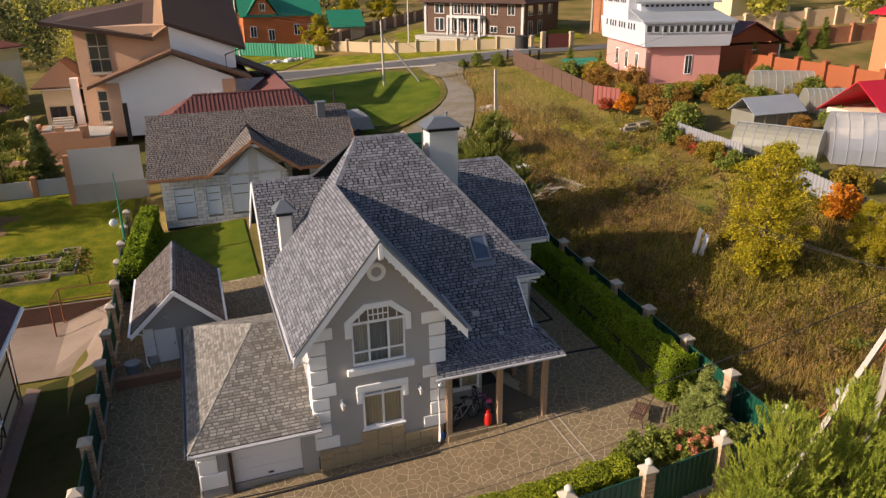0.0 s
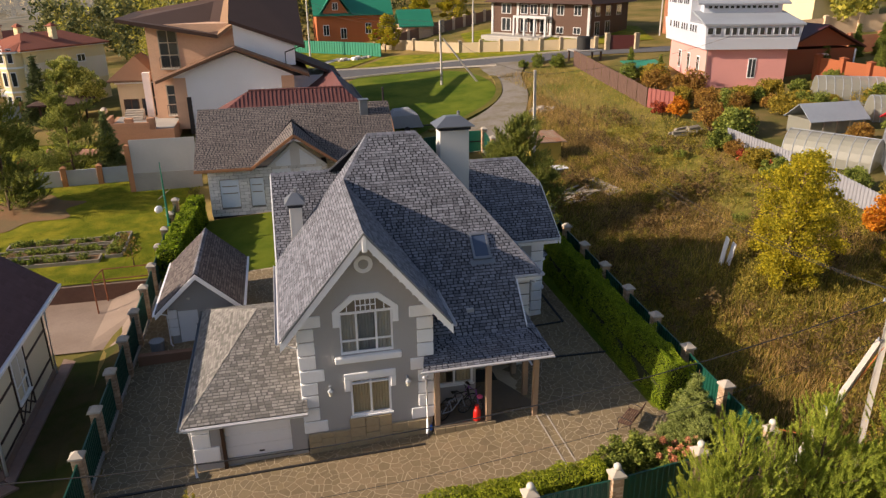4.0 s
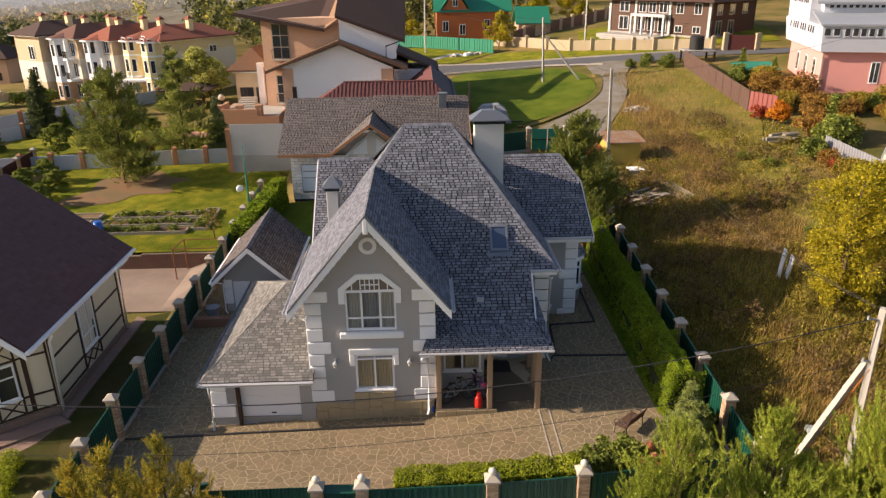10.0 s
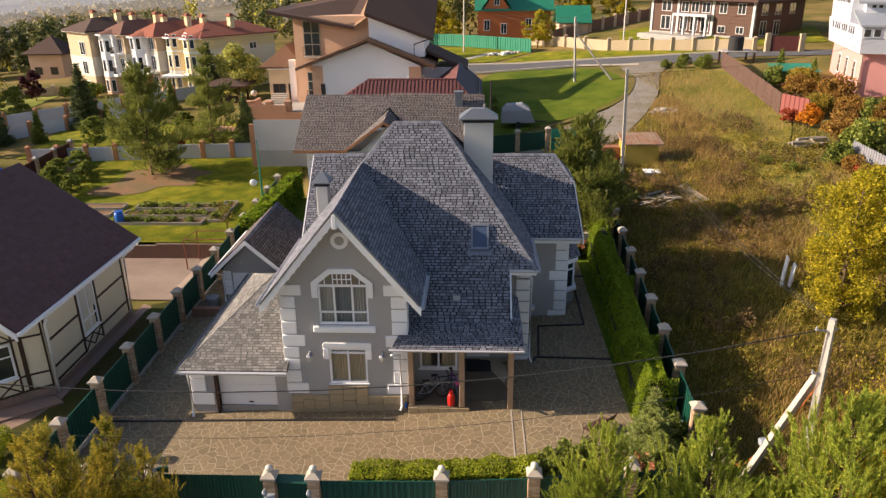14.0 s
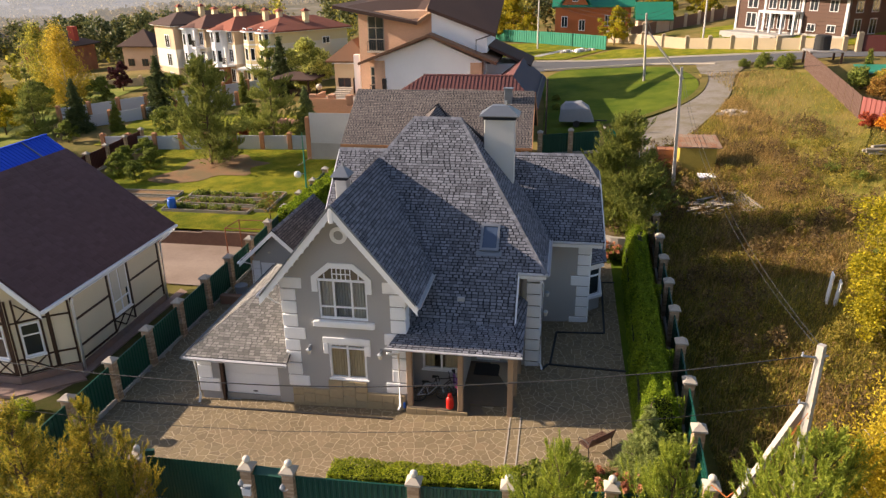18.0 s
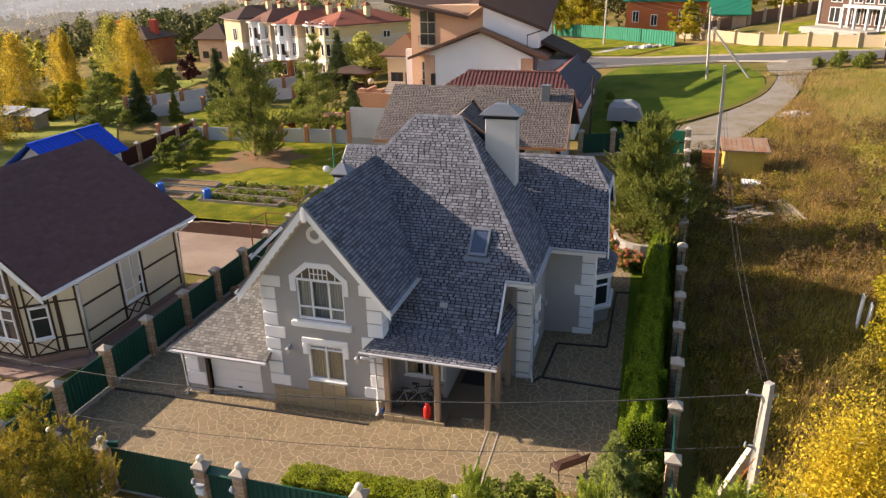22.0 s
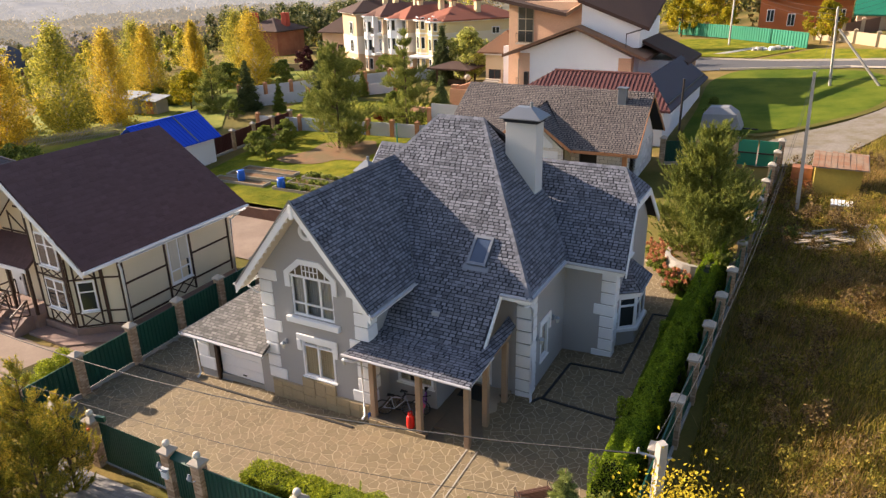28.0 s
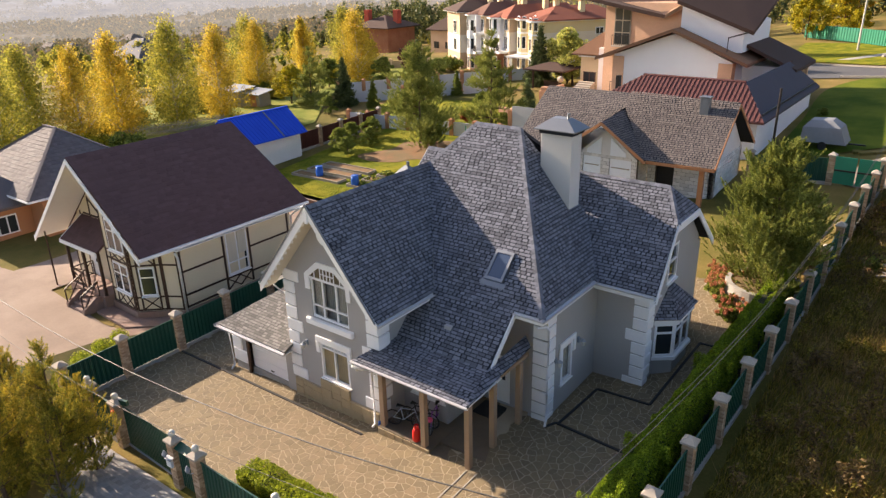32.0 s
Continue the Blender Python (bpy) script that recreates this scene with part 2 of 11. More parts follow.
SHEER = mat("grey_sheer_curtain", (0.43, 0.43, 0.41), 0.1, 6, 0.1, 0.8, 0.9, 0.2, stretch=(7, 7, 0.4))
GOLDCURTAIN = mat("beige_blind", (0.66, 0.54, 0.34), 0.1, 6, 0.1, 0.8, 0.9, 0.2, stretch=(7, 7, 0.4))
RUBBER = mat("black_rubber", (0.02, 0.02, 0.02), 0.1, 12, 0.05, 1, 0.7, 0.1)
TARP = mat("grey_tarpaulin", (0.24, 0.25, 0.27), 0.12, 5, 0.12, 0.6, 0.6, 0.3)
PANE = glass_mat("dark_window_glass", (0.028, 0.034, 0.04))
SKYPANE = glass_mat("roof_window_glass", (0.05, 0.075, 0.13), 0.04)
GLASS = clear_mat("thin_glass", 0.86, (0.05, 0.06, 0.07))
POLYCARB = clear_mat("hazy_polycarbonate", 0.4, (0.31, 0.31, 0.27), 0.3)
RUBYROOF = mat("bright_red_sheet", (0.55, 0.012, 0.03), 0.06, 6, 0.08, 0.4, 0.5, 0.0)
THUJA = leaf_mat("thuja_leaf", (0.155, 0.25, 0.014), (0.26, 0.33, 0.02), 0.4, 0.45)
BOX_HEDGE = leaf_mat("clipped_hedge_leaf", (0.23, 0.30, 0.018), (0.36, 0.385, 0.03), 0.4, 0.4)
PINE_N = leaf_mat("pine_needle", (0.23, 0.31, 0.04), (0.37, 0.40, 0.055), 0.3, 0.2)
PINE_OLD = leaf_mat("pine_needle_autumn", (0.19, 0.23, 0.032), (0.45, 0.33, 0.042), 0.38, 0.45)
PINE_FAR = leaf_mat("pine_needle_dark", (0.19, 0.245, 0.055), (0.33, 0.33, 0.08), 0.35, 0.45)
PINE_MID = leaf_mat("pine_needle_fresh", (0.165, 0.215, 0.045), (0.28, 0.285, 0.06), 0.35, 0.3)
SPRUCE_N = leaf_mat("spruce_needle", (0.15, 0.20, 0.07), (0.24, 0.28, 0.10), 0.3)
SPRUCE_DARK = leaf_mat("dark_spruce_needle", (0.07, 0.098, 0.036), (0.12, 0.145, 0.05), 0.35)
BIRCH_Y = leaf_mat("yellow_birch_leaf", (0.46, 0.35, 0.04), (0.60, 0.44, 0.055), 0.28, 0.5)
BIRCH_G = leaf_mat("turning_birch_leaf", (0.29, 0.30, 0.055), (0.46, 0.40, 0.065), 0.3, 0.5)
WILLOW = leaf_mat("yellow_green_leaf", (0.31, 0.28, 0.016), (0.45, 0.36, 0.02), 0.35, 0.4)
SHRUB = leaf_mat("shrub_leaf", (0.14, 0.19, 0.032), (0.23, 0.255, 0.048), 0.4, 0.35)
PALEGREEN_L = leaf_mat("pale_green_leaf", (0.40, 0.43, 0.11), (0.54, 0.52, 0.15), 0.35, 0.5)
ORANGE_L = leaf_mat("orange_leaf", (0.55, 0.17, 0.012), (0.60, 0.26, 0.02), 0.35, 0.3)
RED_L = leaf_mat("red_leaf", (0.30, 0.035, 0.02), (0.34, 0.08, 0.03), 0.4)
PLUM_L = leaf_mat("plum_leaf", (0.07, 0.015, 0.02), (0.10, 0.03, 0.03), 0.4)
ROSE_L = leaf_mat("pink_hydrangea_head", (0.50, 0.17, 0.09), (0.56, 0.28, 0.15), 0.35)
DRYGRASS = leaf_mat("dry_grass_blade", (0.27, 0.188, 0.06), (0.4, 0.26, 0.095), 0.4, 0.4)
WEED = leaf_mat("green_weed_blade", (0.19, 0.178, 0.024), (0.34, 0.262, 0.046), 0.4, 0.4)
LAWNBLADE = leaf_mat("lawn_blade", (0.13, 0.158, 0.01), (0.215, 0.205, 0.018), 0.4, 0.35)
FOREST = leaf_mat("forest_leaf", (0.10, 0.13, 0.05), (0.19, 0.18, 0.06), 0.4)

# ---- building kit ----


class Shape:
    """Corners and faces of one mesh, in world metres."""

    def __init__(self):
        self.v, self.f = [], []

    def add(self, pts, faces):
        k = len(self.v)
        self.v += [tuple(p) for p in pts]
        self.f += [tuple(i + k for i in f) for f in faces]
        return self

    def box(self, x0, x1, y0, y1, z0, z1):
        return self.add([(x, y, z) for z in (z0, z1) for x, y in ((x0, y0), (x1, y0), (x1, y1), (x0, y1))],
                        [(3, 2, 1, 0), (4, 5, 6, 7), (0, 1, 5, 4), (1, 2, 6, 5), (2, 3, 7, 6), (3, 0, 4, 7)])

    def cbox(self, x0, x1, y0, y1, z0, z1, c=0.02):
        """A box with chamfered edges."""
        rings = []
        for z, k in ((z0, c), (z0 + c, 0), (z1 - c, 0), (z1, c)):
            rings.append([(x0 + k, y0 + c + k, z), (x0 + c + k, y0 + k, z), (x1 - c - k, y0 + k, z), (x1 - k, y0 + c + k, z),
                          (x1 - k, y1 - c - k, z), (x1 - c - k, y1 - k, z), (x0 + c + k, y1 - k, z), (x0 + k, y1 - c - k, z)])
        return self.loft(rings)

    def loft(self, rings, caps=True):
        n = len(rings[0])
        f = []
        for r in range(len(rings) - 1):
            f += [(r * n + i, r * n + (i + 1) % n, (r + 1) * n + (i + 1) % n, (r + 1) * n + i) for i in range(n)]
        if caps:
            f += [tuple(range(n - 1, -1, -1)), tuple((len(rings) - 1) * n + i for i in range(n))]
        return self.add([p for r in rings for p in r], f)

    def prism(self, poly, way):
        """A flat outline pushed along a way."""
        w = Vector(way)
        return self.loft([[tuple(p) for p in poly], [tuple(Vector(p) + w) for p in poly]])

    def beam(self, a, b, w, h, up=(0, 0, 1)):
        """A bar from a to b, w wide and h high, centred on the line."""
        a, b = Vector(a), Vector(b)
        d = (b - a).normalized()
        s = d.cross(Vector(up))
        s = s.normalized() if s.length > 1e-4 else Vector((1, 0, 0))
        u = s.cross(d)
        s, u = s * w / 2, u * h / 2
        return self.loft([[p - s - u, p + s - u, p + s + u, p - s + u] for p in (a, b)])

    def tube(self, pts, radii, n=8):
        """A round bar through points, with a radius at each (or one for all)."""
        pts = [Vector(p) for p in pts]
        if isinstance(radii, (int, float)):
            radii = [radii] * len(pts)
        rings = []
        for i, p in enumerate(pts):
            d = (pts[min(i + 1, len(pts) - 1)] - pts[max(i - 1, 0)]).normalized()
            s = d.cross(Vector((0, 0, 1)))
            s = s.normalized() if s.length > 0.05 else Vector((1, 0, 0))
            u = s.cross(d)
            rings.append([p + (s * math.cos(2 * math.pi * k / n) + u * math.sin(2 * math.pi * k / n)) * radii[i] for k in range(n)])
        return self.loft(rings)

    def ball(self, c, r, n=10, m=6, squash=1.0):
        rings = []
        for j in range(1, m):
            a = math.pi * j / m
            rings.append([(c[0] + r * math.sin(a) * math.cos(2 * math.pi * k / n), c[1] + r * math.sin(a) * math.sin(2 * math.pi * k / n), c[2] - r * squash * math.cos(a)) for k in range(n)])
        return self.loft(rings)

    def ring(self, c, axis, r0, r1, depth, n=20):
        """A flat ring (washer) round an axis, 'x', 'y' or 'z'."""
        k = "xyz".index(axis)
        rings = []
        for r, d in ((r0, 0), (r1, 0), (r1, depth), (r0, depth)):
            ring = []
            for i in range(n):
                a = 2 * math.pi * i / n
                q = [r * math.cos(a), r * math.sin(a)]
                q.insert(k, d)
                ring.append((c[0] + q[0], c[1] + q[1], c[2] + q[2]))
            rings.append(ring)
        rings.append(rings[0])
        return self.loft(rings, caps=False)

    def wall(self, axis, at, thick, a0, a1, z0, z1, holes=()):
        """An upright wall on a plane of one axis ('x' or 'y'), from at to at + thick, with openings (a0, a1, z0, z1) through it."""
        xs = sorted({round(q, 4) for q in (a0, a1, *[h[0] for h in holes], *[h[1] for h in holes])})
        zs = sorted({round(q, 4) for q in (z0, z1, *[h[2] for h in holes], *[h[3] for h in holes])})
        n, m = len(xs), len(zs)

        def solid(i, j):
            if not (0 <= i < n - 1 and 0 <= j < m - 1):
                return False
            cx, cz = (xs[i] + xs[i + 1]) / 2, (zs[j] + zs[j + 1]) / 2
            return not any(h[0] < cx < h[1] and h[2] < cz < h[3] for h in holes)
        pts = [(x, d, z) if axis == "y" else (d, x, z) for d in (at, at + thick) for z in zs for x in xs]
        ix = lambda i, j, s: s * n * m + j * n + i
        f = []
        for i in range(n - 1):
            for j in range(m - 1):
                if solid(i, j):
                    c = ((i, j), (i + 1, j), (i + 1, j + 1), (i, j + 1))
                    f += [tuple(ix(*q, 0) for q in c), tuple(ix(*q, 1) for q in reversed(c))]
                    for (p, q), nb in zip(((0, 1), (1, 2), (2, 3), (3, 0)), ((i, j - 1), (i + 1, j), (i, j + 1), (i - 1, j))):
                        if not solid(*nb):
                            f.append((ix(*c[q], 0), ix(*c[p], 0), ix(*c[p], 1), ix(*c[q], 1)))
        used = sorted({i for q in f for i in q})
        back = {o: i for i, o in enumerate(used)}
        return self.add([pts[i] for i in used], [tuple(back[i] for i in q) for q in f])


def world_of(ob):
    return world_of(ob.parent) @ ob.matrix_parent_inverse @ ob.matrix_basis if ob.parent else ob.matrix_basis


def thing(name, at, label="", category="", group="", kind="", turn=0):
    ob = new(name)
    ob.empty_display_size = 0.2
    ob.matrix_basis = pose(*at, 0, 0, turn)
    return tagged(ob, label, category, group, kind)


def mesh_of(name, shape, material, smooth=False):
    me = bpy.data.meshes.new(name)
    me.from_pydata([tuple(p) for p in shape.v], [], shape.f)
    me.materials.append(material)
    if len(shape.f) < 4000:
        bm = bmesh.new()
        bm.from_mesh(me)
        bmesh.ops.recalc_face_normals(bm, faces=bm.faces)
        bm.to_mesh(me)
        bm.free()
    if smooth:
        me.polygons.foreach_set("use_smooth", [True] * len(me.polygons))
    return me


def part(name, shape, material, parent, label="", smooth=False, kind=""):
    ob = new(name, mesh_of(name, shape, material, smooth))
    ob.parent = parent
    if parent:
        ob.matrix_parent_inverse = world_of(parent).inverted()
    return tagged(ob, label, kind=kind)


def whole(name, shape, material, label="", category="", group="", kind="", smooth=False):
    """A thing or a piece of the setting that is one mesh."""
    return tagged(new(name, mesh_of(name, shape, material, smooth)), label, category, group, kind)


def array_mesh(name, verts, faces, material):
    """A mesh from arrays: verts (n, 3), faces (m, k) of one size."""
    me = bpy.data.meshes.new(name)
    verts, faces = np.asarray(verts, np.float32), np.asarray(faces, np.int32)
    me.vertices.add(len(verts))
    me.vertices.foreach_set("co", verts.ravel())
    k = faces.shape[1]
    me.loops.add(faces.size)
    me.loops.foreach_set("vertex_index", faces.ravel())
    me.polygons.add(len(faces))
    me.polygons.foreach_set("loop_start", np.arange(0, faces.size, k, dtype=np.int32))
    me.update(calc_edges=True)
    me.materials.append(material)
    return me


def hull_clip(poly, a, b, c):
    """Keep the side of a flat outline where a * x + b * y <= c."""
    out = []
    for i, p in enumerate(poly):
        q = poly[(i + 1) % len(poly)]
        dp, dq = a * p[0] + b * p[1] - c, a * q[0] + b * q[1] - c
        if dp <= 0:
            out.append(p)
        if dp * dq < 0:
            s = dp / (dp - dq)
            out.append((p[0] + s * (q[0] - p[0]), p[1] + s * (q[1] - p[1])))
    return out


def clip_to(poly, frame_poly):
    """Clip an outline by a convex outline that runs counter-clockwise."""
    for i, p in enumerate(frame_poly):
        q = frame_poly[(i + 1) % len(frame_poly)]
        a, b = q[1] - p[1], p[0] - q[0]
        poly = hull_clip(poly, a, b, a * p[0] + b * p[1])
        if len(poly) < 3:
            return []
    return poly


def area2(poly):
    return sum(p[0] * q[1] - q[0] * p[1] for p, q in zip(poly, poly[1:] + poly[:1])) / 2


def roof_face(parent, corners, tab_mat, slab_mat, thick=0.12, row=0.14, width=0.25, singles=0, single_mat=None, proud=0.015):
    """One flat roof slope: a slab, and shingle tabs laid over it in courses. corners: convex, in order."""
    p = [Vector(c) for c in corners]
    nrm = (p[1] - p[0]).cross(p[2] - p[0]).normalized()
    if nrm.z < 0:
        p.reverse()
        nrm = -nrm
    slab = Shape()
    slab.prism(p, -nrm * thick)
    face = part("roof_slope", slab, slab_mat, parent)
    u = Vector((0, 0, 1)).cross(nrm).normalized()
    w = nrm.cross(u)
    o = p[0]
    flat = [((q - o).dot(u), (q - o).dot(w)) for q in p]
    if area2(flat) < 0:
        flat.reverse()
    lo, hi = min(q[1] for q in flat), max(q[1] for q in flat)
    left, right = min(q[0] for q in flat), max(q[0] for q in flat)
    tabs = Shape()
    rnd = random.Random(round(o.x * 31 + o.y * 17 + hi * 7))
    shared = {}
    v, k = lo, 0
    while v < hi:
        x = left - width * (0.5 * (k % 2) + rnd.uniform(0, 0.12))
        while x < right:
            wid = round(width * rnd.choice((0.85, 0.95, 1.0, 1.05, 1.15)), 3)
            gap = width * rnd.choice((0.03, 0.06, 0.1, 0.15))
            cell = [(x + gap, v), (x + wid - gap, v), (x + wid - gap, v + row * 0.77), (x + gap, v + row * 0.77)]
            cut = clip_to(cell, flat)
            if len(cut) >= 3 and area2(cut) > 0.003:
                lift = proud * (1.0 if rnd.random() < 0.5 else 0.55)
                at = [o + u * q[0] + w * q[1] + nrm * (0.004 + lift * (1 - (q[1] - v) / row * 0.85)) for q in cut]
                n = len(cut)
                full = abs(area2(cut) - (wid - 2 * gap) * row * 0.77) < 1e-4
                if singles > 0 and full:
                    key = (wid, lift, gap)
                    if key not in shared:
                        one = Shape()
                        zz = [(lift, 0), (lift, 0), (lift * 0.15, 0), (lift * 0.15, 0)]
                        cc = [(gap, 0), (wid - gap, 0), (wid - gap, row * 0.77), (gap, row * 0.77)]
                        one.add([(c[0], c[1], 0.004 + z[0]) for c, z in zip(cc, zz)] + [(c[0], c[1], 0) for c in cc],
                                [(0, 1, 2, 3)] + [(i + 4, (i + 1) % 4 + 4, (i + 1) % 4, i) for i in range(4)])
                        shared[key] = mesh_of("shingle", one, single_mat)
                    ob = new("shingle", shared[key])
                    ob.parent = face
                    q = o + u * x + w * v
                    ob.matrix_basis = Matrix(((u.x, w.x, nrm.x, q.x), (u.y, w.y, nrm.y, q.y), (u.z, w.z, nrm.z, q.z), (0, 0, 0, 1)))
                    ob.matrix_parent_inverse = world_of(face).inverted()
                    singles -= 1
                else:
                    base = [o + u * q[0] + w * q[1] for q in cut]
                    tabs.add(at + base, [tuple(range(n))] + [(i + n, (i + 1) % n + n, (i + 1) % n, i) for i in range(n)])
            x += wid
        v += row
        k += 1
    if tabs.f:
        part("shingles", tabs, tab_mat, face, kind="stuff")
    return face


def hip_caps(parent, a, b, tab_mat, step=0.2, w=0.26):
    """Folded cap shingles along a ridge or hip."""
    a, b = Vector(a), Vector(b)
    n = max(1, int((b - a).length / step))
    d = (b - a) / n
    side = d.cross(Vector((0, 0, 1))).normalized() * w / 2
    caps = Shape()
    for i in range(n):
        p, q = a + d * i, a + d * (i + 1.05)
        up, hi = Vector((0, 0, 0.035)), Vector((0, 0, 0.015))
        dn = Vector((0, 0, 0.10))
        caps.add([p + up, q + hi, q + side - dn + hi, p + side - dn + up, q - side - dn + hi, p - side - dn + up], [(0, 1, 2, 3), (1, 0, 5, 4)])
    return part("ridge_cap", caps, tab_mat, parent, kind="stuff")


def leaf_cloud(points, size, seed, aspect=1.6, droop=0.0, fold=False):
    """Small leaf faces at points, each turned its own way: vertices and quads."""
    g = np.random.default_rng(seed)
    n = len(points)
    a = g.normal(size=(n, 3))
    a[:, 2] -= droop
    a /= np.linalg.norm(a, axis=1, keepdims=True)
    b = np.cross(a, g.normal(size=(n, 3)))
    b /= np.linalg.norm(b, axis=1, keepdims=True)
    s = (size * g.uniform(0.6, 1.3, n))[:, None]
    a, b = a * s * aspect / 2, b * s / 2
    v = np.stack([points - a, points - b * 0.9, points + a, points + b * 0.9], 1).reshape(-1, 3)
    return v, np.arange(4 * n).reshape(-1, 4)


def clump_points(centres, radii, per, seed, flat=1.0):
    """Points scattered through the shells of clumps."""
    g = np.random.default_rng(seed)
    d = g.normal(size=(len(centres), per, 3))
    d /= np.linalg.norm(d, axis=2, keepdims=True)
    r = g.uniform(0.25, 1.0, (len(centres), per, 1)) ** 0.6
    d[:, :, 2] *= flat
    return (np.asarray(centres)[:, None, :] + d * r * np.asarray(radii)[:, None, None]).reshape(-1, 3)

# ---- ground ----
GX = (-400, -200, -60, -20, -5, 8, 19, 30, 45, 90, 200)
GY = (-60, 0, 15, 22, 36, 50, 65, 85, 115, 170, 300)
GZ = (
    (-34, -20, -5.0, -2.0, -1.4, -0.8, 0.3, 1.0, 2.5, 5, 8),
    (-32, -17, -4.0, -1.2, -0.6, 0.2, 0.9, 1.8, 3.5, 6, 9),
    (-31, -15, -2.5, -0.6, -0.2, 0.4, 0.95, 2.0, 3.8, 6.4, 10),
    (-30, -14, -1.5, -0.2, -0.05, 0.45, 1.15, 2.3, 4.0, 6.8, 10),
    (-29, -13, -0.8, 0.3, 0.3, 0.9, 1.5, 3.1, 4.8, 7.4, 11),
    (-28, -12, -0.2, 0.9, 0.9, 1.9, 3.0, 3.9, 5.5, 8, 12),
    (-27, -11, 0.4, 1.5, 1.8, 3.0, 3.7, 4.8, 6.3, 9, 13),
    (-27, -10, 0.8, 2.2, 3.2, 4.2, 4.9, 5.9, 7.2, 10, 14),
    (-26, -9, 1.0, 2.6, 4.4, 5.0, 5.6, 7.3, 9.0, 11, 15),
    (-26, -8, 0.5, 2.0, 4.6, 5.5, 6.5, 8.5, 10.5, 12, 16),
    (-26, -9, -1.0, 1.0, 4.0, 6.0, 8.0, 10, 12, 14, 18),
)


def gz(x, y, north=41.4):
    """Height of the ground."""
    def cell(v, k):
        i = max(0, min(len(k) - 2, sum(v >= q for q in k) - 1))
        return i, max(0.0, min(1.0, (v - k[i]) / (k[i + 1] - k[i])))
    i, a = cell(x, GX)
    j, b = cell(y, GY)
    p, q = GZ[j], GZ[j + 1]
    z = (p[i] * (1 - a) + p[i + 1] * a) * (1 - b) + (q[i] * (1 - a) + q[i + 1] * a) * b
    if -32 < x < -5.3 and 9 < y < north:
        # the levelled plot of the half-timbered house lies lower
        w = min(1.0, (-5.3 - x) / 1.8, (y - 9) / 4, (x + 32) / 4)
        z = z * (1 - w) + min(z, -0.6) * w
    return z


def axis_steps(knots):
    out = []
    for a, b, s in knots:
        out += list(np.arange(a, b, s))
    return out + [knots[-1][1]]


def far_drop(x, y):
    """Land beyond the plots: a wide valley towards -x, wooded rises elsewhere."""
    r = math.hypot(x, y - 40)
    k = max(0.0, min(1.0, (r - 260) / 900))
    z = gz(x, y, 44.0)
    w = max(0.0, min(1.0, (-x - 200) / 900))
    hills = 70 * max(0.0, min(1.0, (r - 1300) / 1500))
    return z + k * (-45 * w + 6 * (1 - w)) + hills + (3.0 * noise.noise((x / 160, y / 160, 0)) if r > 220 else 0)


xs = axis_steps(((-3400, -600, 200), (-600, -200, 40), (-200, -80, 12), (-80, 80, 2.5), (80, 200, 12), (200, 600, 50), (600, 3400, 280)))
ys = axis_steps(((-1500, -100, 200), (-100, -10, 15), (-10, 130, 2.5), (130, 320, 12), (320, 800, 48), (800, 3600, 200)))
land = Shape()
land.v = [(x, y, far_drop(x, y) - 0.05) for y in ys for x in xs]
nx = len(xs)
land.f = [(j * nx + i, j * nx + i + 1, (j + 1) * nx + i + 1, (j + 1) * nx + i) for j in range(len(ys) - 1) for i in range(nx - 1)]
ground = whole("ground", land, FIELD, "rough grassy ground sloping up between plots", "ground", kind="structure", smooth=True)


def sheet(name, outline, material, up=0.02, step=2.0, label="", category="ground", thick=0.0):
    """A patch of another surface laid over the ground, cut to a flat outline and bent to the slope."""
    if area2(outline) < 0:
        outline = outline[::-1]
    x0, x1 = min(p[0] for p in outline), max(p[0] for p in outline)
    y0, y1 = min(p[1] for p in outline), max(p[1] for p in outline)
    s = Shape()
    tris = fan(outline)
    for tri in tris:
        tx0, tx1 = min(p[0] for p in tri), max(p[0] for p in tri)
        ty0, ty1 = min(p[1] for p in tri), max(p[1] for p in tri)
        for i in range(int(math.floor(tx0 / step)), int(math.ceil(tx1 / step))):
            for j in range(int(math.floor(ty0 / step)), int(math.ceil(ty1 / step))):
                cell = clip_to([(i * step, j * step), ((i + 1) * step, j * step), ((i + 1) * step, (j + 1) * step), (i * step, (j + 1) * step)], tri)
                if len(cell) >= 3 and area2(cell) > 1e-4:
                    s.add([(p[0], p[1], gz(*p) + up) for p in cell], [tuple(range(len(cell)))])
    bm = bmesh.new()
    vs = [bm.verts.new(p) for p in s.v]
    for f in s.f:
        bm.faces.new([vs[k] for k in f])
    bmesh.ops.remove_doubles(bm, verts=bm.verts, dist=0.002)
    bm.verts.index_update()
    s.v, s.f = [tuple(v.co) for v in bm.verts], [tuple(v.index for v in f.verts) for f in bm.faces]
    bm.free()
    if thick:
        for p, q in zip(outline, outline[1:] + outline[:1]):
            s.add([(*p, gz(*p) + up), (*q, gz(*q) + up), (*q, gz(*q) + up - thick), (*p, gz(*p) + up - thick)], [(0, 1, 2, 3)])
    return whole(name, s, material, label, category, kind="structure")


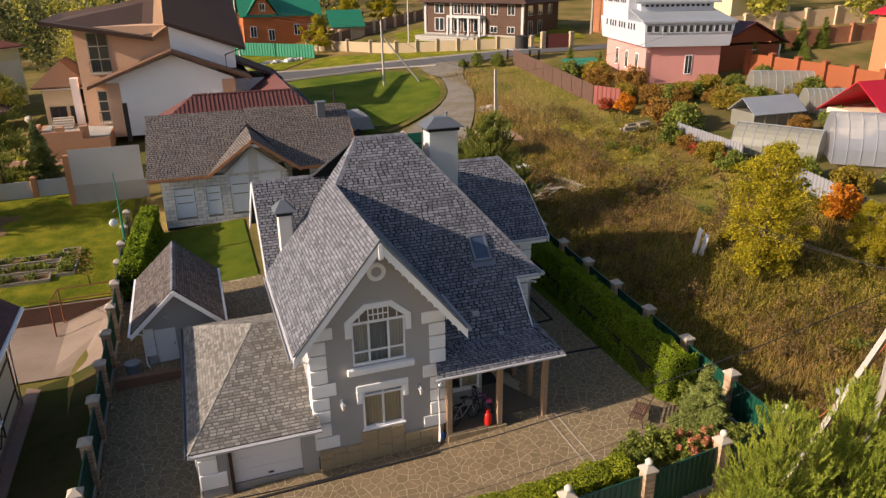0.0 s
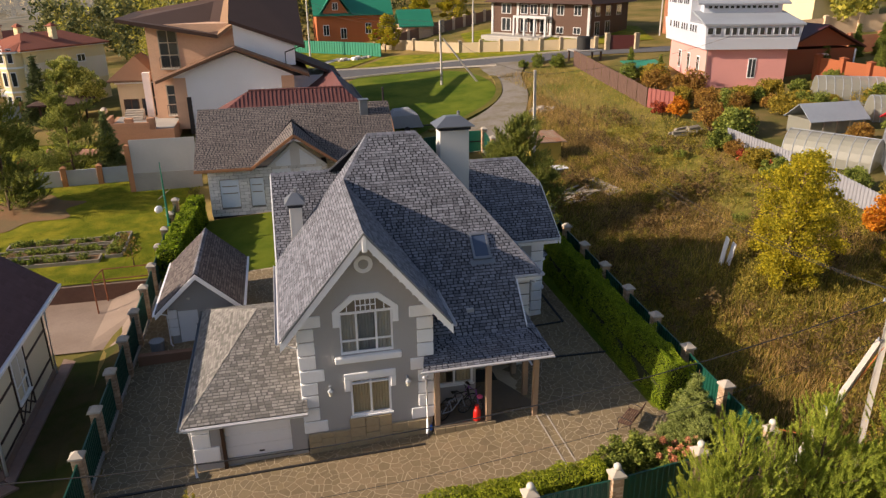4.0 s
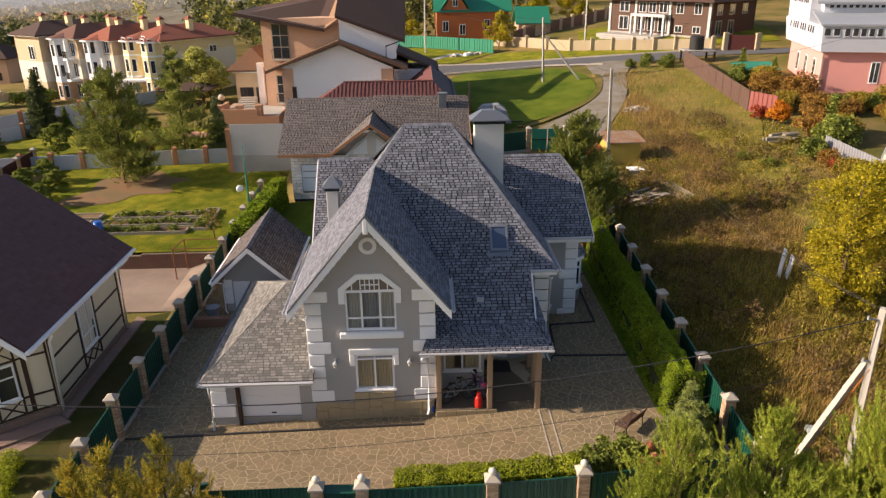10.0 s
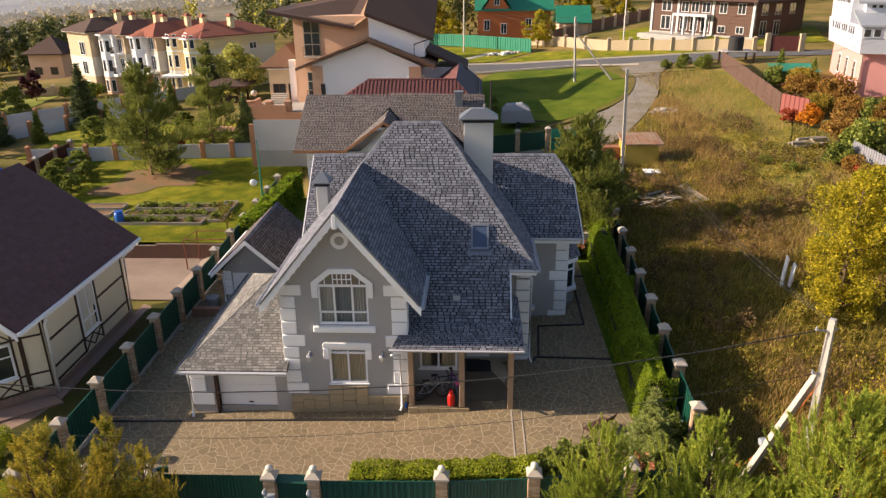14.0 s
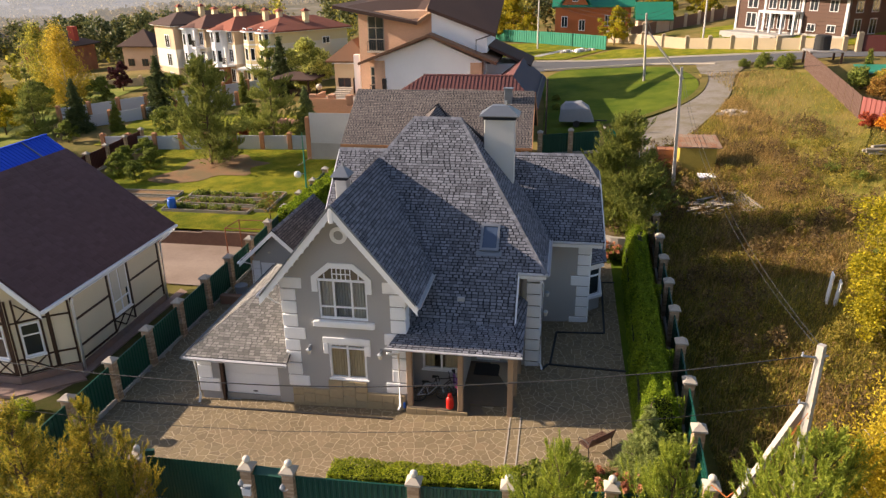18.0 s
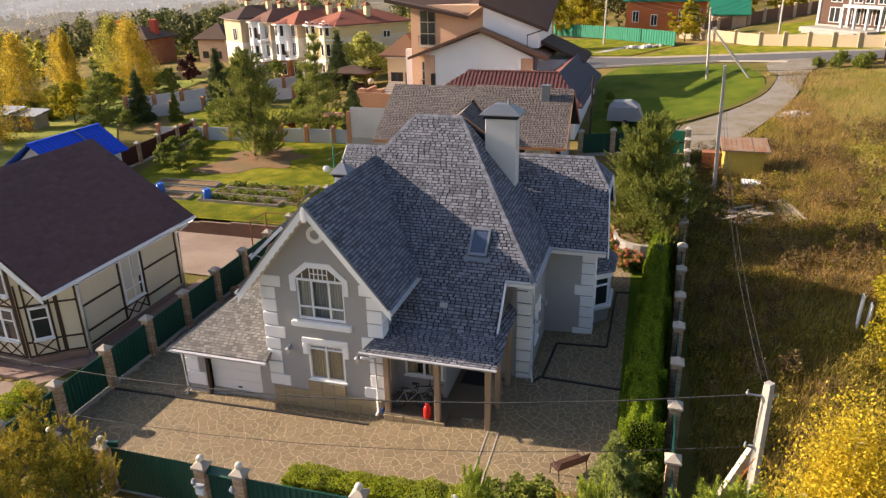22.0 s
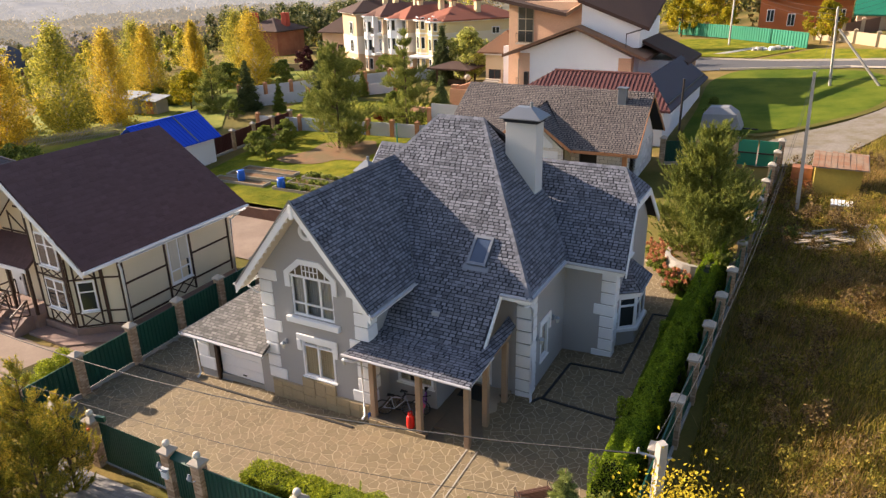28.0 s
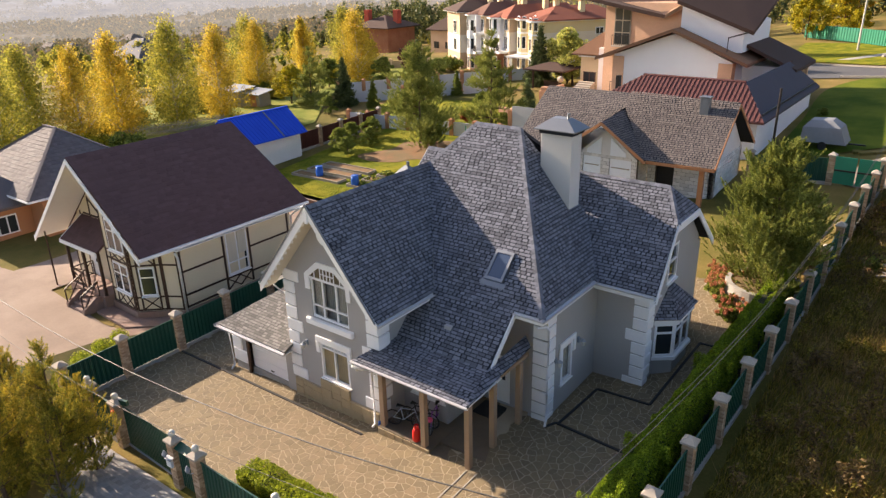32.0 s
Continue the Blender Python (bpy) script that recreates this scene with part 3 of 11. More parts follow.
def fan(outline):
    """Cut a simple counter-clockwise outline into triangles by ears."""
    pts, out = list(outline), []
    guard = 0
    while len(pts) > 3 and guard < 500:
        guard += 1
        for i in range(len(pts)):
            a, b, c = pts[i - 1], pts[i], pts[(i + 1) % len(pts)]
            if (b[0] - a[0]) * (c[1] - a[1]) - (b[1] - a[1]) * (c[0] - a[0]) <= 1e-9:
                continue
            inside = False
            for q in pts:
                if q in (a, b, c):
                    continue
                s = [(e[0] - d[0]) * (q[1] - d[1]) - (e[1] - d[1]) * (q[0] - d[0]) for d, e in ((a, b), (b, c), (c, a))]
                if min(s) >= 0:
                    inside = True
                    break
            if not inside:
                out.append([a, b, c])
                pts.pop(i)
                break
    return out + [pts]


def curve_outline(pts, n=5):
    """Round an outline by a closed spline through its points."""
    out = []
    m = len(pts)
    for i in range(m):
        p0, p1, p2, p3 = (Vector((*pts[(i + k - 1) % m], 0)) for k in range(4))
        for j in range(n):
            t = j / n
            q = 0.5 * (2 * p1 + (p2 - p0) * t + (2 * p0 - 5 * p1 + 4 * p2 - p3) * t * t + (3 * p1 - p0 - 3 * p2 + p3) * t ** 3)
            out.append((q.x, q.y))
    return out


# the yard of the grey house
YARD = [(-4.95, 16.1), (18.4, 16.3), (18.4, 19.0), (16.75, 21.0), (16.6, 38.0), (14.0, 40.5), (-4.9, 40.5)]
yard = sheet("courtyard_paving", YARD, MORTAR, 0.03, 0.5, "pale mortar bed of the crazy-paved courtyard", "paving")
sheet("lawn_back", [(-4.6, 40.5), (2.6, 40.5), (2.6, 50.0), (-3.2, 50.0)], MEADOW, 0.035, 2, "mown lawn behind the shed", "lawn")
sheet("lawn_strip", [(16.75, 21.0), (18.4, 19.0), (18.9, 38), (16.6, 38)], MEADOW, 0.04, 1.5, "narrow lawn strip along the thuja hedge", "lawn")
sheet("garden_bed_ground", [(12.9, 16.35), (18.4, 16.3), (18.4, 20.2), (15.9, 19.3), (13.4, 18.2)], SOIL, 0.05, 1.0, "planted bed with dark soil", "flower bed")

# the plot of the half-timbered house
sheet("paving_neighbour", [(-30, 12), (-9.3, 14.5), (-7.6, 19.2), (-8.3, 22.0), (-12.0, 21.5), (-19.0, 22.0), (-19.5, 34.9), (-7.2, 34.8), (-5.4, 34.7), (-5.4, 41.38), (-24, 41.38), (-24, 22), (-31, 21)], PAVER, 0.03, 2, "pinkish paved drive of the half-timbered house", "paving")
# the house's shade over this strip is put into the dark grass colour
sheet("lawn_neighbour", [(-11.6, 14.0), (-5.35, 14.5), (-5.35, 34.6), (-7.2, 34.7), (-8.5, 34.1), (-8.45, 24.0), (-8.9, 22.6), (-9.6, 21.4), (-10.3, 20.8)], mat("shade_painted_worn_lawn", (0.05, 0.062, 0.012), 0.4, 26, 0.4, 0.5, 0.95, 0.8, tint=(0.075, 0.058, 0.022), spec=0.1), 0.055, 2, "narrow lawn beside the green fence", "lawn")
# the kitchen garden
sheet("lawn_garden", [(-24, 41.5), (-5.2, 41.5), (-4.8, 62), (-26, 61.8), (-26, 52)], LAWN, 0.03, 2, "lawn of the kitchen garden", "lawn")
sheet("allotment_ground", [(38.8, 26), (66, 24), (66, 49), (57, 61), (42, 57), (38.9, 46)], mat("allotment_earth", (0.09, 0.095, 0.022), 0.35, 7, 0.35, 0.2, 0.95, 0.8, tint=(0.15, 0.11, 0.045), spec=0.1), 0.03, 3, "weedy garden plots round the greenhouses", "garden")
sheet("soil_mound", curve_outline([(-21.4, 51.8), (-19.4, 50.7), (-16.7, 51.5), (-15.6, 53.1), (-13.0, 53.5), (-13.6, 55.5), (-12.4, 56.9), (-14.4, 57.7), (-15.9, 59.4), (-18.5, 58.3), (-20.2, 57.1), (-19.9, 54.6)]), SOIL, 0.06, 1.5, "bare reddish soil patch under the pine", "soil")
sheet("lawn_rear_plot", [(-34, 62.6), (-12, 62.6), (-11, 73), (-22, 77), (-36, 74)], LAWN, 0.03, 3, "mown lawn among conifers", "lawn")
# green triangle, road and track
sheet("mown_strip", [(30.6, 34), (34.4, 34), (34.5, 44), (34.2, 51), (36.8, 57), (39.2, 64), (38.2, 74), (36.2, 81), (31.8, 81), (30.9, 60)], mat("dry_mown_grass", (0.185, 0.175, 0.03), 0.4, 11, 0.35, 0.4, 0.95, 0.8, tint=(0.27, 0.215, 0.055), spec=0.1), 0.035, 2, "pale mown grass along the garden fences", "lawn")
sheet("lawn_slope", [(-57, 43), (-38, 43), (-36.5, 58), (-45, 66.5), (-57, 67)], LAWN, 0.03, 2, "bright rough grass under the birches", "lawn")
sheet("lawn_triangle", curve_outline([(12.2, 62), (17.0, 65.5), (23.5, 70.5), (27.0, 77), (27.6, 84), (25.0, 91.0), (15, 95.5), (10.8, 88), (11.3, 74)], 6), MEADOW, 0.05, 2, "open mown lawn beside the track", "lawn")
sheet("road", [(2, 93), (10.5, 94.5), (24, 93.5), (31, 89.5), (44, 88.5), (60, 84), (60, 87.5), (45, 92), (32, 95.3), (16, 101.5), (2, 106)], ASPHALT, 0.04, 3, "grey asphalt village road", "road")
sheet("dirt_track", curve_outline([(17.5, 57.0), (22.0, 57.5), (26.0, 64.5), (29.6, 73.4), (32.0, 83.0), (35, 90), (29.4, 91.5), (28.5, 84), (27.7, 76.5), (23.9, 69.5), (18.5, 63.5)], 4), DIRT, 0.05, 2, "pale gravel track with worn wheel marks", "track")
sheet("verge_lawn", [(14, 103), (32, 96.2), (46, 92.8), (47, 95), (31, 101.5), (20, 111)], LAWN, 0.05, 3, "mown verge along the road", "lawn")
sheet("lawn_dark_house", [(31, 103), (46, 95.8), (56, 95), (60, 108), (44, 122), (34, 121)], LAWN, 0.05, 4, "mown lawn of the dark timber house", "lawn")
sheet("lawn_brick_house", [(2, 108), (13, 104), (19, 112), (9, 126), (0, 128)], LAWN, 0.05, 4, "mown lawn before the green fence", "lawn")
sheet("street_paving", [(-2.4, 15.55), (-1.2, 14.4), (0.6, 12.6), (0.8, 4), (12, 2), (13, 15.3)], GREYPAVER, 0.03, 1.5, "grey block paving outside the gate", "paving")
# kerb along the outer paving
kerb = Shape()
for a, b in (((-2.4, 15.5), (-1.2, 14.35)), ((-1.2, 14.35), (0.55, 12.5)), ((0.55, 12.5), (0.75, 4))):
    kerb.beam((*a, gz(*a) + 0.08), (*b, gz(*b) + 0.08), 0.16, 0.22)
whole("kerb", kerb, CONCRETE, "grey concrete kerb stones", "kerb", kind="structure")
# edging beside the triangle
edge = Shape()
rim = curve_outline([(17.0, 65.3), (23.8, 70.3), (27.4, 77), (28.0, 84)], 6)[:18]
for a, b in zip(rim, rim[1:]):
    edge.beam((*a, gz(*a) + 0.02), (*b, gz(*b) + 0.02), 0.7, 0.22)
sheet("stone_apron", [(-10.7, 21.5), (-9.7, 21.3), (-8.9, 22.4), (-8.4, 23.9), (-8.35, 33.8), (-9.0, 34.2), (-8.9, 24.0), (-9.4, 22.8)], mat("reddish_cobble", (0.20, 0.125, 0.10), 0.3, 9, 0.15, 0.6, 0.9, 0.6, tint=(0.26, 0.18, 0.14)), 0.065, 2, "reddish cobbled apron along the half-timbered house", "paving")
sheet("mown_strip", [(29.5, 64.5), (34.8, 55.0), (38.0, 60.0), (38.6, 66.0), (39.6, 85.0), (34.2, 86.0), (32.2, 78.0)], mat("pale_mown_grass", (0.155, 0.155, 0.028), 0.45, 9, 0.35, 0.3, 0.95, 0.8, tint=(0.21, 0.165, 0.048), spec=0.1), 0.05, 2, "pale mown strip of the field", "grass")
sheet("valley_grass", [(-70, 22), (-40, 24), (-37.5, 38), (-36, 60), (-46, 72), (-50, 100), (-72, 104)], mat("rough_valley_grass", (0.16, 0.20, 0.035), 0.4, 9, 0.35, 0.2, 0.95, 0.8, tint=(0.27, 0.26, 0.06), spec=0.1), 0.04, 4, "rough yellow-green grass under the birches", "grass")
whole("turf_edge", edge, FIELD, "dark turf edge of the lawn", "edging", kind="structure")
# kerb line of the road
line = Shape()
for a, b in (((10.5, 94.9), (24, 93.9)), ((24, 93.9), (31, 90.0)), ((16, 101.2), (32, 95.6)), ((32, 95.6), (45, 92.2)), ((2, 105.6), (16, 101.2))):
    line.beam((*a, gz(*a) + 0.1), (*b, gz(*b) + 0.1), 0.25, 0.2)
whole("road_kerb", line, CAPSTONE, "pale kerb stones of the road", "kerb", kind="structure")

# ---- the grey house ----
FY = 22.25
house = thing("house", (7.5, 28, 0.5), "grey stuccoed two-storey house with steep grey shingle roofs and white quoins", "house")


def pane_window(parent, axis, at, a0, a1, z0, z1, bars_a=(), bars_z=(), fr=0.07, out=-1, glass=PANE, frame_mat=PVC, sill=0.0, deep=0.1, label=""):
    """A framed window in a wall plane: frame with bars as one mesh, a pane, and a sill where asked. out: the side that faces out."""
    w, g = Shape(), Shape()

    def put(s, p0, p1, q0, q1, d0, d1):
        lo, hi = sorted((at + out * d0, at + out * d1))
        if axis == "y":
            s.box(p0, p1, lo, hi, q0, q1)
        else:
            s.box(lo, hi, p0, p1, q0, q1)
    ea = [a0 + fr] + [v for q in sorted(bars_a) for v in (q - fr * 0.45, q + fr * 0.45)] + [a1 - fr]
    ez = [z0 + fr] + [v for q in sorted(bars_z) for v in (q - fr * 0.4, q + fr * 0.4)] + [z1 - fr]
    w.wall(axis, at + out * 0.02, -out * (deep + 0.02), a0, a1, z0, z1, [(ea[2 * i], ea[2 * i + 1], ez[2 * j], ez[2 * j + 1]) for i in range(len(ea) // 2) for j in range(len(ez) // 2)])
    win = part("window", w, frame_mat, parent, label)
    put(g, a0 + fr * 0.5, a1 - fr * 0.5, z0 + fr * 0.5, z1 - fr * 0.5, -deep * 0.75, -deep * 0.6)
    p = part("pane", g, glass, win)
    if glass is GLASS:
        p.visible_shadow = False
    if sill:
        s = Shape()
        put(s, a0 - 0.06, a1 + 0.06, z0 - 0.06, z0, -0.02, sill)
        part("window_sill", s, WHITE, win)
    return win


def drape(parent, axis, at, a0, a1, z0, z1, material, waves=9, out=-1):
    """A hanging curtain in folds."""
    s = Shape()
    n = waves * 4
    row = []
    for i in range(n + 1):
        a = a0 + (a1 - a0) * i / n
        d = at + 0.025 * math.sin(i * math.pi / 2 + 0.4)
        row.append((a, d) if axis == "y" else (d, a))
    s.v = [(*p, z) for z in (z0, z1) for p in row]
    s.f = [(i, i + 1, n + 2 + i, n + 1 + i) for i in range(n)]
    return part("curtain", s, material, parent)


# walls: front block, porch recess, main block, side wing
part("wall", Shape().wall("y", FY, 0.4, 2.85, 7.8, 0.9, 6.2, [(4.62, 6.18, 1.72, 3.42), (4.36, 6.34, 4.42, 6.2)]), STUCCO, house)
part("wall", Shape().wall("x", 2.85, 0.4, FY + 0.4, 35.6, 0.2, 5.5), STUCCO, house)
part("wall", Shape().wall("x", 7.8, -0.4, FY + 0.4, 25.0, 0.3, 5.5), STUCCO, house)
gab = Shape()
gab.prism([(2.85, FY, 6.2), (7.8, FY, 6.2), (7.8, FY, 6.35), (5.36, FY, 9.22), (2.85, FY, 6.25)], (0, 0.4, 0))
gable_wall = part("gable_wall", gab, STUCCO, house)
part("wall", Shape().wall("y", 23.6, 0.3, 7.8, 9.95, 0.3, 4.2, [(8.22, 9.82, 1.66, 3.3)]), STUCCO, house)
part("wall", Shape().wall("x", 9.95, -0.3, 23.9, 26.0, 0.3, 4.9), STUCCO, house)
part("wall", Shape().wall("y", 26.0, 0.3, 9.65, 12.9, 0.4, 5.9, [(10.2, 11.25, 0.86, 3.0)]), STUCCO, house)
part("wall", Shape().wall("x", 12.95, -0.4, 25.8, 35.6, 0.4, 5.6, [(26.95, 27.85, 1.9, 3.6)]), STUCCO, house)
part("wall", Shape().wall("y", 25.8, 0.18, 12.2, 12.95, 0.4, 5.6), STUCCO, house)
part("wall", Shape().wall("y", 29.9, 0.4, 12.95, 15.1, 0.5, 6.05), STUCCO, house)
part("wall", Shape().wall("x", 15.1, -0.4, 30.3, 35.3, 0.5, 6.05, [(31.75, 32.75, 5.0, 6.05)]), STUCCO, house)
part("wall", Shape().wall("y", 35.6, -0.3, 2.85, 15.1, 0.3, 5.8), STUCCO, house)
wg = Shape()
wg.prism([(15.1, 30.0, 6.05), (15.1, 31.75, 6.05), (15.1, 31.75, 7.6), (15.1, 31.6, 7.6)], (-0.4, 0, 0))
wg.prism([(15.1, 32.75, 6.05), (15.1, 35.3, 6.05), (15.1, 33.7, 7.6), (15.1, 32.75, 7.6)], (-0.4, 0, 0))
wg.box(14.7, 15.1, 31.75, 32.75, 6.6, 7.6)
part("gable_wall", wg, STUCCO, house)

# stone plinth, block by block
rnd = random.Random(3)
plinth = Shape()
plinth.box(2.9, 7.75, FY - 0.05, FY + 0.38, 0.0, 1.16)
plinth_core = part("plinth", plinth, MORTAR, house, "brown stone-clad plinth")
x = 2.92
while x < 7.7:
    wd = min(rnd.uniform(0.4, 0.75), 7.74 - x)
    z = -0.02
    while z < (1.62 if 4.65 < x + wd / 2 < 6.2 else 1.14):
        h = min(rnd.uniform(0.28, 0.5), (1.64 if 4.65 < x + wd / 2 < 6.2 else 1.16) - z)
        if h > 0.06 and wd > 0.1:
            one = Shape().cbox(x, x + wd - 0.015, FY - 0.085 - rnd.random() * 0.02, FY - 0.04 if z < 1.1 else FY - 0.002, z, z + h - 0.015, 0.012)
            part("stone", one, STONE, plinth_core)
        z += h
    x += wd

# quoins
ZQ = (6.16, 5.65, 5.11, 4.54, 3.94, 3.38, 2.84, 2.29, 1.70, 1.16)


def quoin_stack(levels, wide, x_out, y_out, sx, depth_y=0.6, label=""):
    """White corner blocks; sx is the way along x from the corner into the wall. They wrap the corner."""
    for i, (hi, lo) in enumerate(zip(levels, levels[1:])):
        far = 0.86 if i in wide else 0.58
        a, b = sorted((x_out - sx * 0.05, x_out + sx * far))
        part("quoin", Shape().cbox(a, b, y_out - 0.05, y_out + (depth_y if i not in wide else depth_y * 0.75), lo + 0.055, hi, 0.022), WHITE, house)


quoin_stack(ZQ, (0, 4, 8), 2.82, FY, 1)
quoin_stack(ZQ, (0, 4, 8), 7.83, FY, -1)
ZR = tuple(5.45 - 0.545 * i for i in range(9)) + (0.75,)
quoin_stack(ZR, (), 12.95, 25.8, -1)
ZW = tuple(5.75 - 0.545 * i for i in range(9)) + (0.98,)
quoin_stack(ZW, (4, 8), 15.13, 29.9, -1)

# upper window: big frame with cut corners
arch = Shape()
prof_o = [(4.12, 5.63), (4.12, 6.27), (4.84, 6.88), (5.86, 6.88), (6.56, 6.27), (6.56, 5.63)]
prof_i = [(4.36, 5.63), (4.36, 6.20), (4.92, 6.66), (5.78, 6.66), (6.34, 6.20), (6.34, 5.63)]
for k in range(5):
    arch.prism([(*(prof_o[k][:1]), FY - 0.07, prof_o[k][1]), (prof_o[k + 1][0], FY - 0.07, prof_o[k + 1][1]), (prof_i[k + 1][0], FY - 0.07, prof_i[k + 1][1]), (prof_i[k][0], FY - 0.07, prof_i[k][1])], (0, 0.067, 0))
w2 = part("window", arch, WHITE, house, "tall white window with cut upper corners and lattice")
part("pane", Shape().prism([(4.37, FY - 0.006, 6.17), (6.33, FY - 0.006, 6.17), (6.33, FY - 0.006, 6.21), (5.77, FY - 0.006, 6.65), (4.93, FY - 0.006, 6.65), (4.37, FY - 0.006, 6.21)], (0, -0.008, 0)), mat("lattice_glass", (0.15, 0.12, 0.085), 0.1, 6, 0.1, 1, 0.15, 0, spec=0.6), w2)
lattice = Shape()
for x in (4.66, 4.99, 5.17, 5.35, 5.53, 5.72, 6.04):
    lattice.box(x - 0.018, x + 0.018, FY - 0.04, FY - 0.015, 6.15, 6.65 if 4.9 < x < 5.8 else 6.42)
lattice.box(4.98, 5.72, FY - 0.042, FY - 0.016, 6.4, 6.435)
lattice.box(4.36, 6.34, FY - 0.044, FY - 0.016, 6.12, 6.2)
part("lattice", lattice, PVC, w2)
bars = Shape()
for a, b in ((4.36, 4.43), (4.95, 5.03), (5.68, 5.76), (6.27, 6.34)):
    bars.box(a, b, FY + 0.03, FY + 0.1, 4.42, 6.2 if a in (4.36, 6.27) else 6.64)
for z0, z1 in ((4.42, 4.52), (4.93, 5.0), (6.06, 6.16)):
    for a, b in ((4.43, 4.95), (5.03, 5.68), (5.76, 6.27)):
        bars.box(a, b, FY + 0.034, FY + 0.096, z0, z1)
for a, b in (((4.40, 6.2), (4.92, 6.63)), ((6.30, 6.2), (5.78, 6.63)), ((4.92, 6.63), (5.78, 6.63))):
    bars.beam((a[0], FY + 0.065, a[1]), (b[0], FY + 0.065, b[1]), 0.066, 0.07, (0, 1, 0))
for a in (4.62, 4.80, 5.2, 5.36, 5.52, 5.92, 6.10):
    bars.box(a - 0.015, a + 0.015, FY + 0.05, FY + 0.09, 6.16, 6.16 + min(0.46, 0.83 * (min(a - 4.36, 6.34 - a) + 0.02)))
bars.box(4.6, 6.12, FY + 0.055, FY + 0.085, 6.37, 6.40)
part("window_frame", bars, PVC, w2)
pg = Shape()
pg.prism([(4.38, FY + 0.07, 4.44), (6.32, FY + 0.07, 4.44), (6.32, FY + 0.07, 6.19), (5.77, FY + 0.07, 6.63), (4.93, FY + 0.07, 6.63), (4.38, FY + 0.07, 6.19)], (0, 0.006, 0))
part("pane", pg, GLASS, w2).visible_shadow = False
drape(w2, "y", FY + 0.2, 4.4, 4.98, 4.42, 6.6, CURTAIN, 5)
drape(w2, "y", FY + 0.2, 5.72, 6.3, 4.42, 6.6, CURTAIN, 5)
drape(w2, "y", FY + 0.34, 4.9, 5.8, 4.42, 6.6, SHEER, 8)
part("window_sill", Shape().cbox(4.1, 6.62, FY - 0.2, FY - 0.004, 4.14, 4.40, 0.03), WHITE, w2)

# lower window with its hood
hood = Shape()
hood.cbox(4.40, 6.38, FY - 0.08, FY - 0.003, 3.36, 3.62, 0.02)
hood.cbox(4.40, 4.62, FY - 0.08, FY - 0.003, 2.86, 3.36, 0.02)
hood.cbox(6.18, 6.38, FY - 0.08, FY - 0.003, 2.86, 3.36, 0.02)
w1 = pane_window(house, "y", FY, 4.62, 6.18, 1.72, 3.36, (5.4,), (3.14,), 0.08, -1, GLASS, sill=0.08, label="white casement window with a beige blind")
part("window_hood", hood, WHITE, w1)
for k in range(9):
    part("glazing_bar", Shape().box(4.72 + k * 0.163, 4.74 + k * 0.163, FY + 0.01, FY + 0.06, 3.17, 3.29), PVC, w1)
drape(w1, "y", FY + 0.14, 4.62, 6.18, 1.72, 3.4, GOLDCURTAIN, 14)
# porch window
w3 = pane_window(house, "y", 23.6, 8.22, 9.82, 1.66, 3.3, (9.02,), (), 0.09, -1, GLASS, sill=0.05)
drape(w3, "y", 23.74, 8.3, 8.7, 1.7, 3.3, GOLDCURTAIN, 3)
drape(w3, "y", 23.74, 9.15, 9.75, 1.7, 3.3, GOLDCURTAIN, 4)
# round attic vent
vent = part("round_vent", Shape().ring((5.36, FY - 0.06, 8.03), "y", 0.19, 0.34, 0.058, 28), WHITE, house, "white ring round a gable vent")
part("louvre", Shape().tube([(5.36, FY - 0.02, 8.03), (5.36, FY + 0.02, 8.03)], 0.19, 20), STUCCO, vent)
# side windows and door
door = part("door", Shape().box(10.2, 11.25, 26.05, 26.15, 0.86, 3.0), WHITE, house, "white front door deep in the porch")
part("door_handle", Shape().beam((10.3, 26.0, 1.9), (10.3, 26.0, 2.1), 0.03, 0.03, (0, 1, 0)), IRON, door)
part("door_glass", Shape().box(10.45, 11.0, 26.03, 26.05, 1.9, 2.8), PANE, door)
ws = pane_window(house, "x", 12.95, 26.95, 27.85, 1.9, 3.6, (), (), 0.13, 1, GLASS, sill=0.06, label="narrow white side window")
drape(ws, "x", 12.8, 27.0, 27.8, 1.95, 3.55, CURTAIN, 5)
sh = Shape()
sh.cbox(12.953, 13.03, 26.75, 28.05, 3.6, 3.82, 0.02)
sh.cbox(12.953, 13.03, 26.75, 26.95, 3.05, 3.6, 0.02)
sh.cbox(12.953, 13.03, 27.85, 28.05, 3.05, 3.6, 0.02)
part("window_hood", sh, WHITE, ws)
pane_window(house, "x", 15.1, 31.75, 32.75, 5.0, 6.6, (), (5.9,), 0.09, 1, PANE, sill=0.1, label="small white attic window")

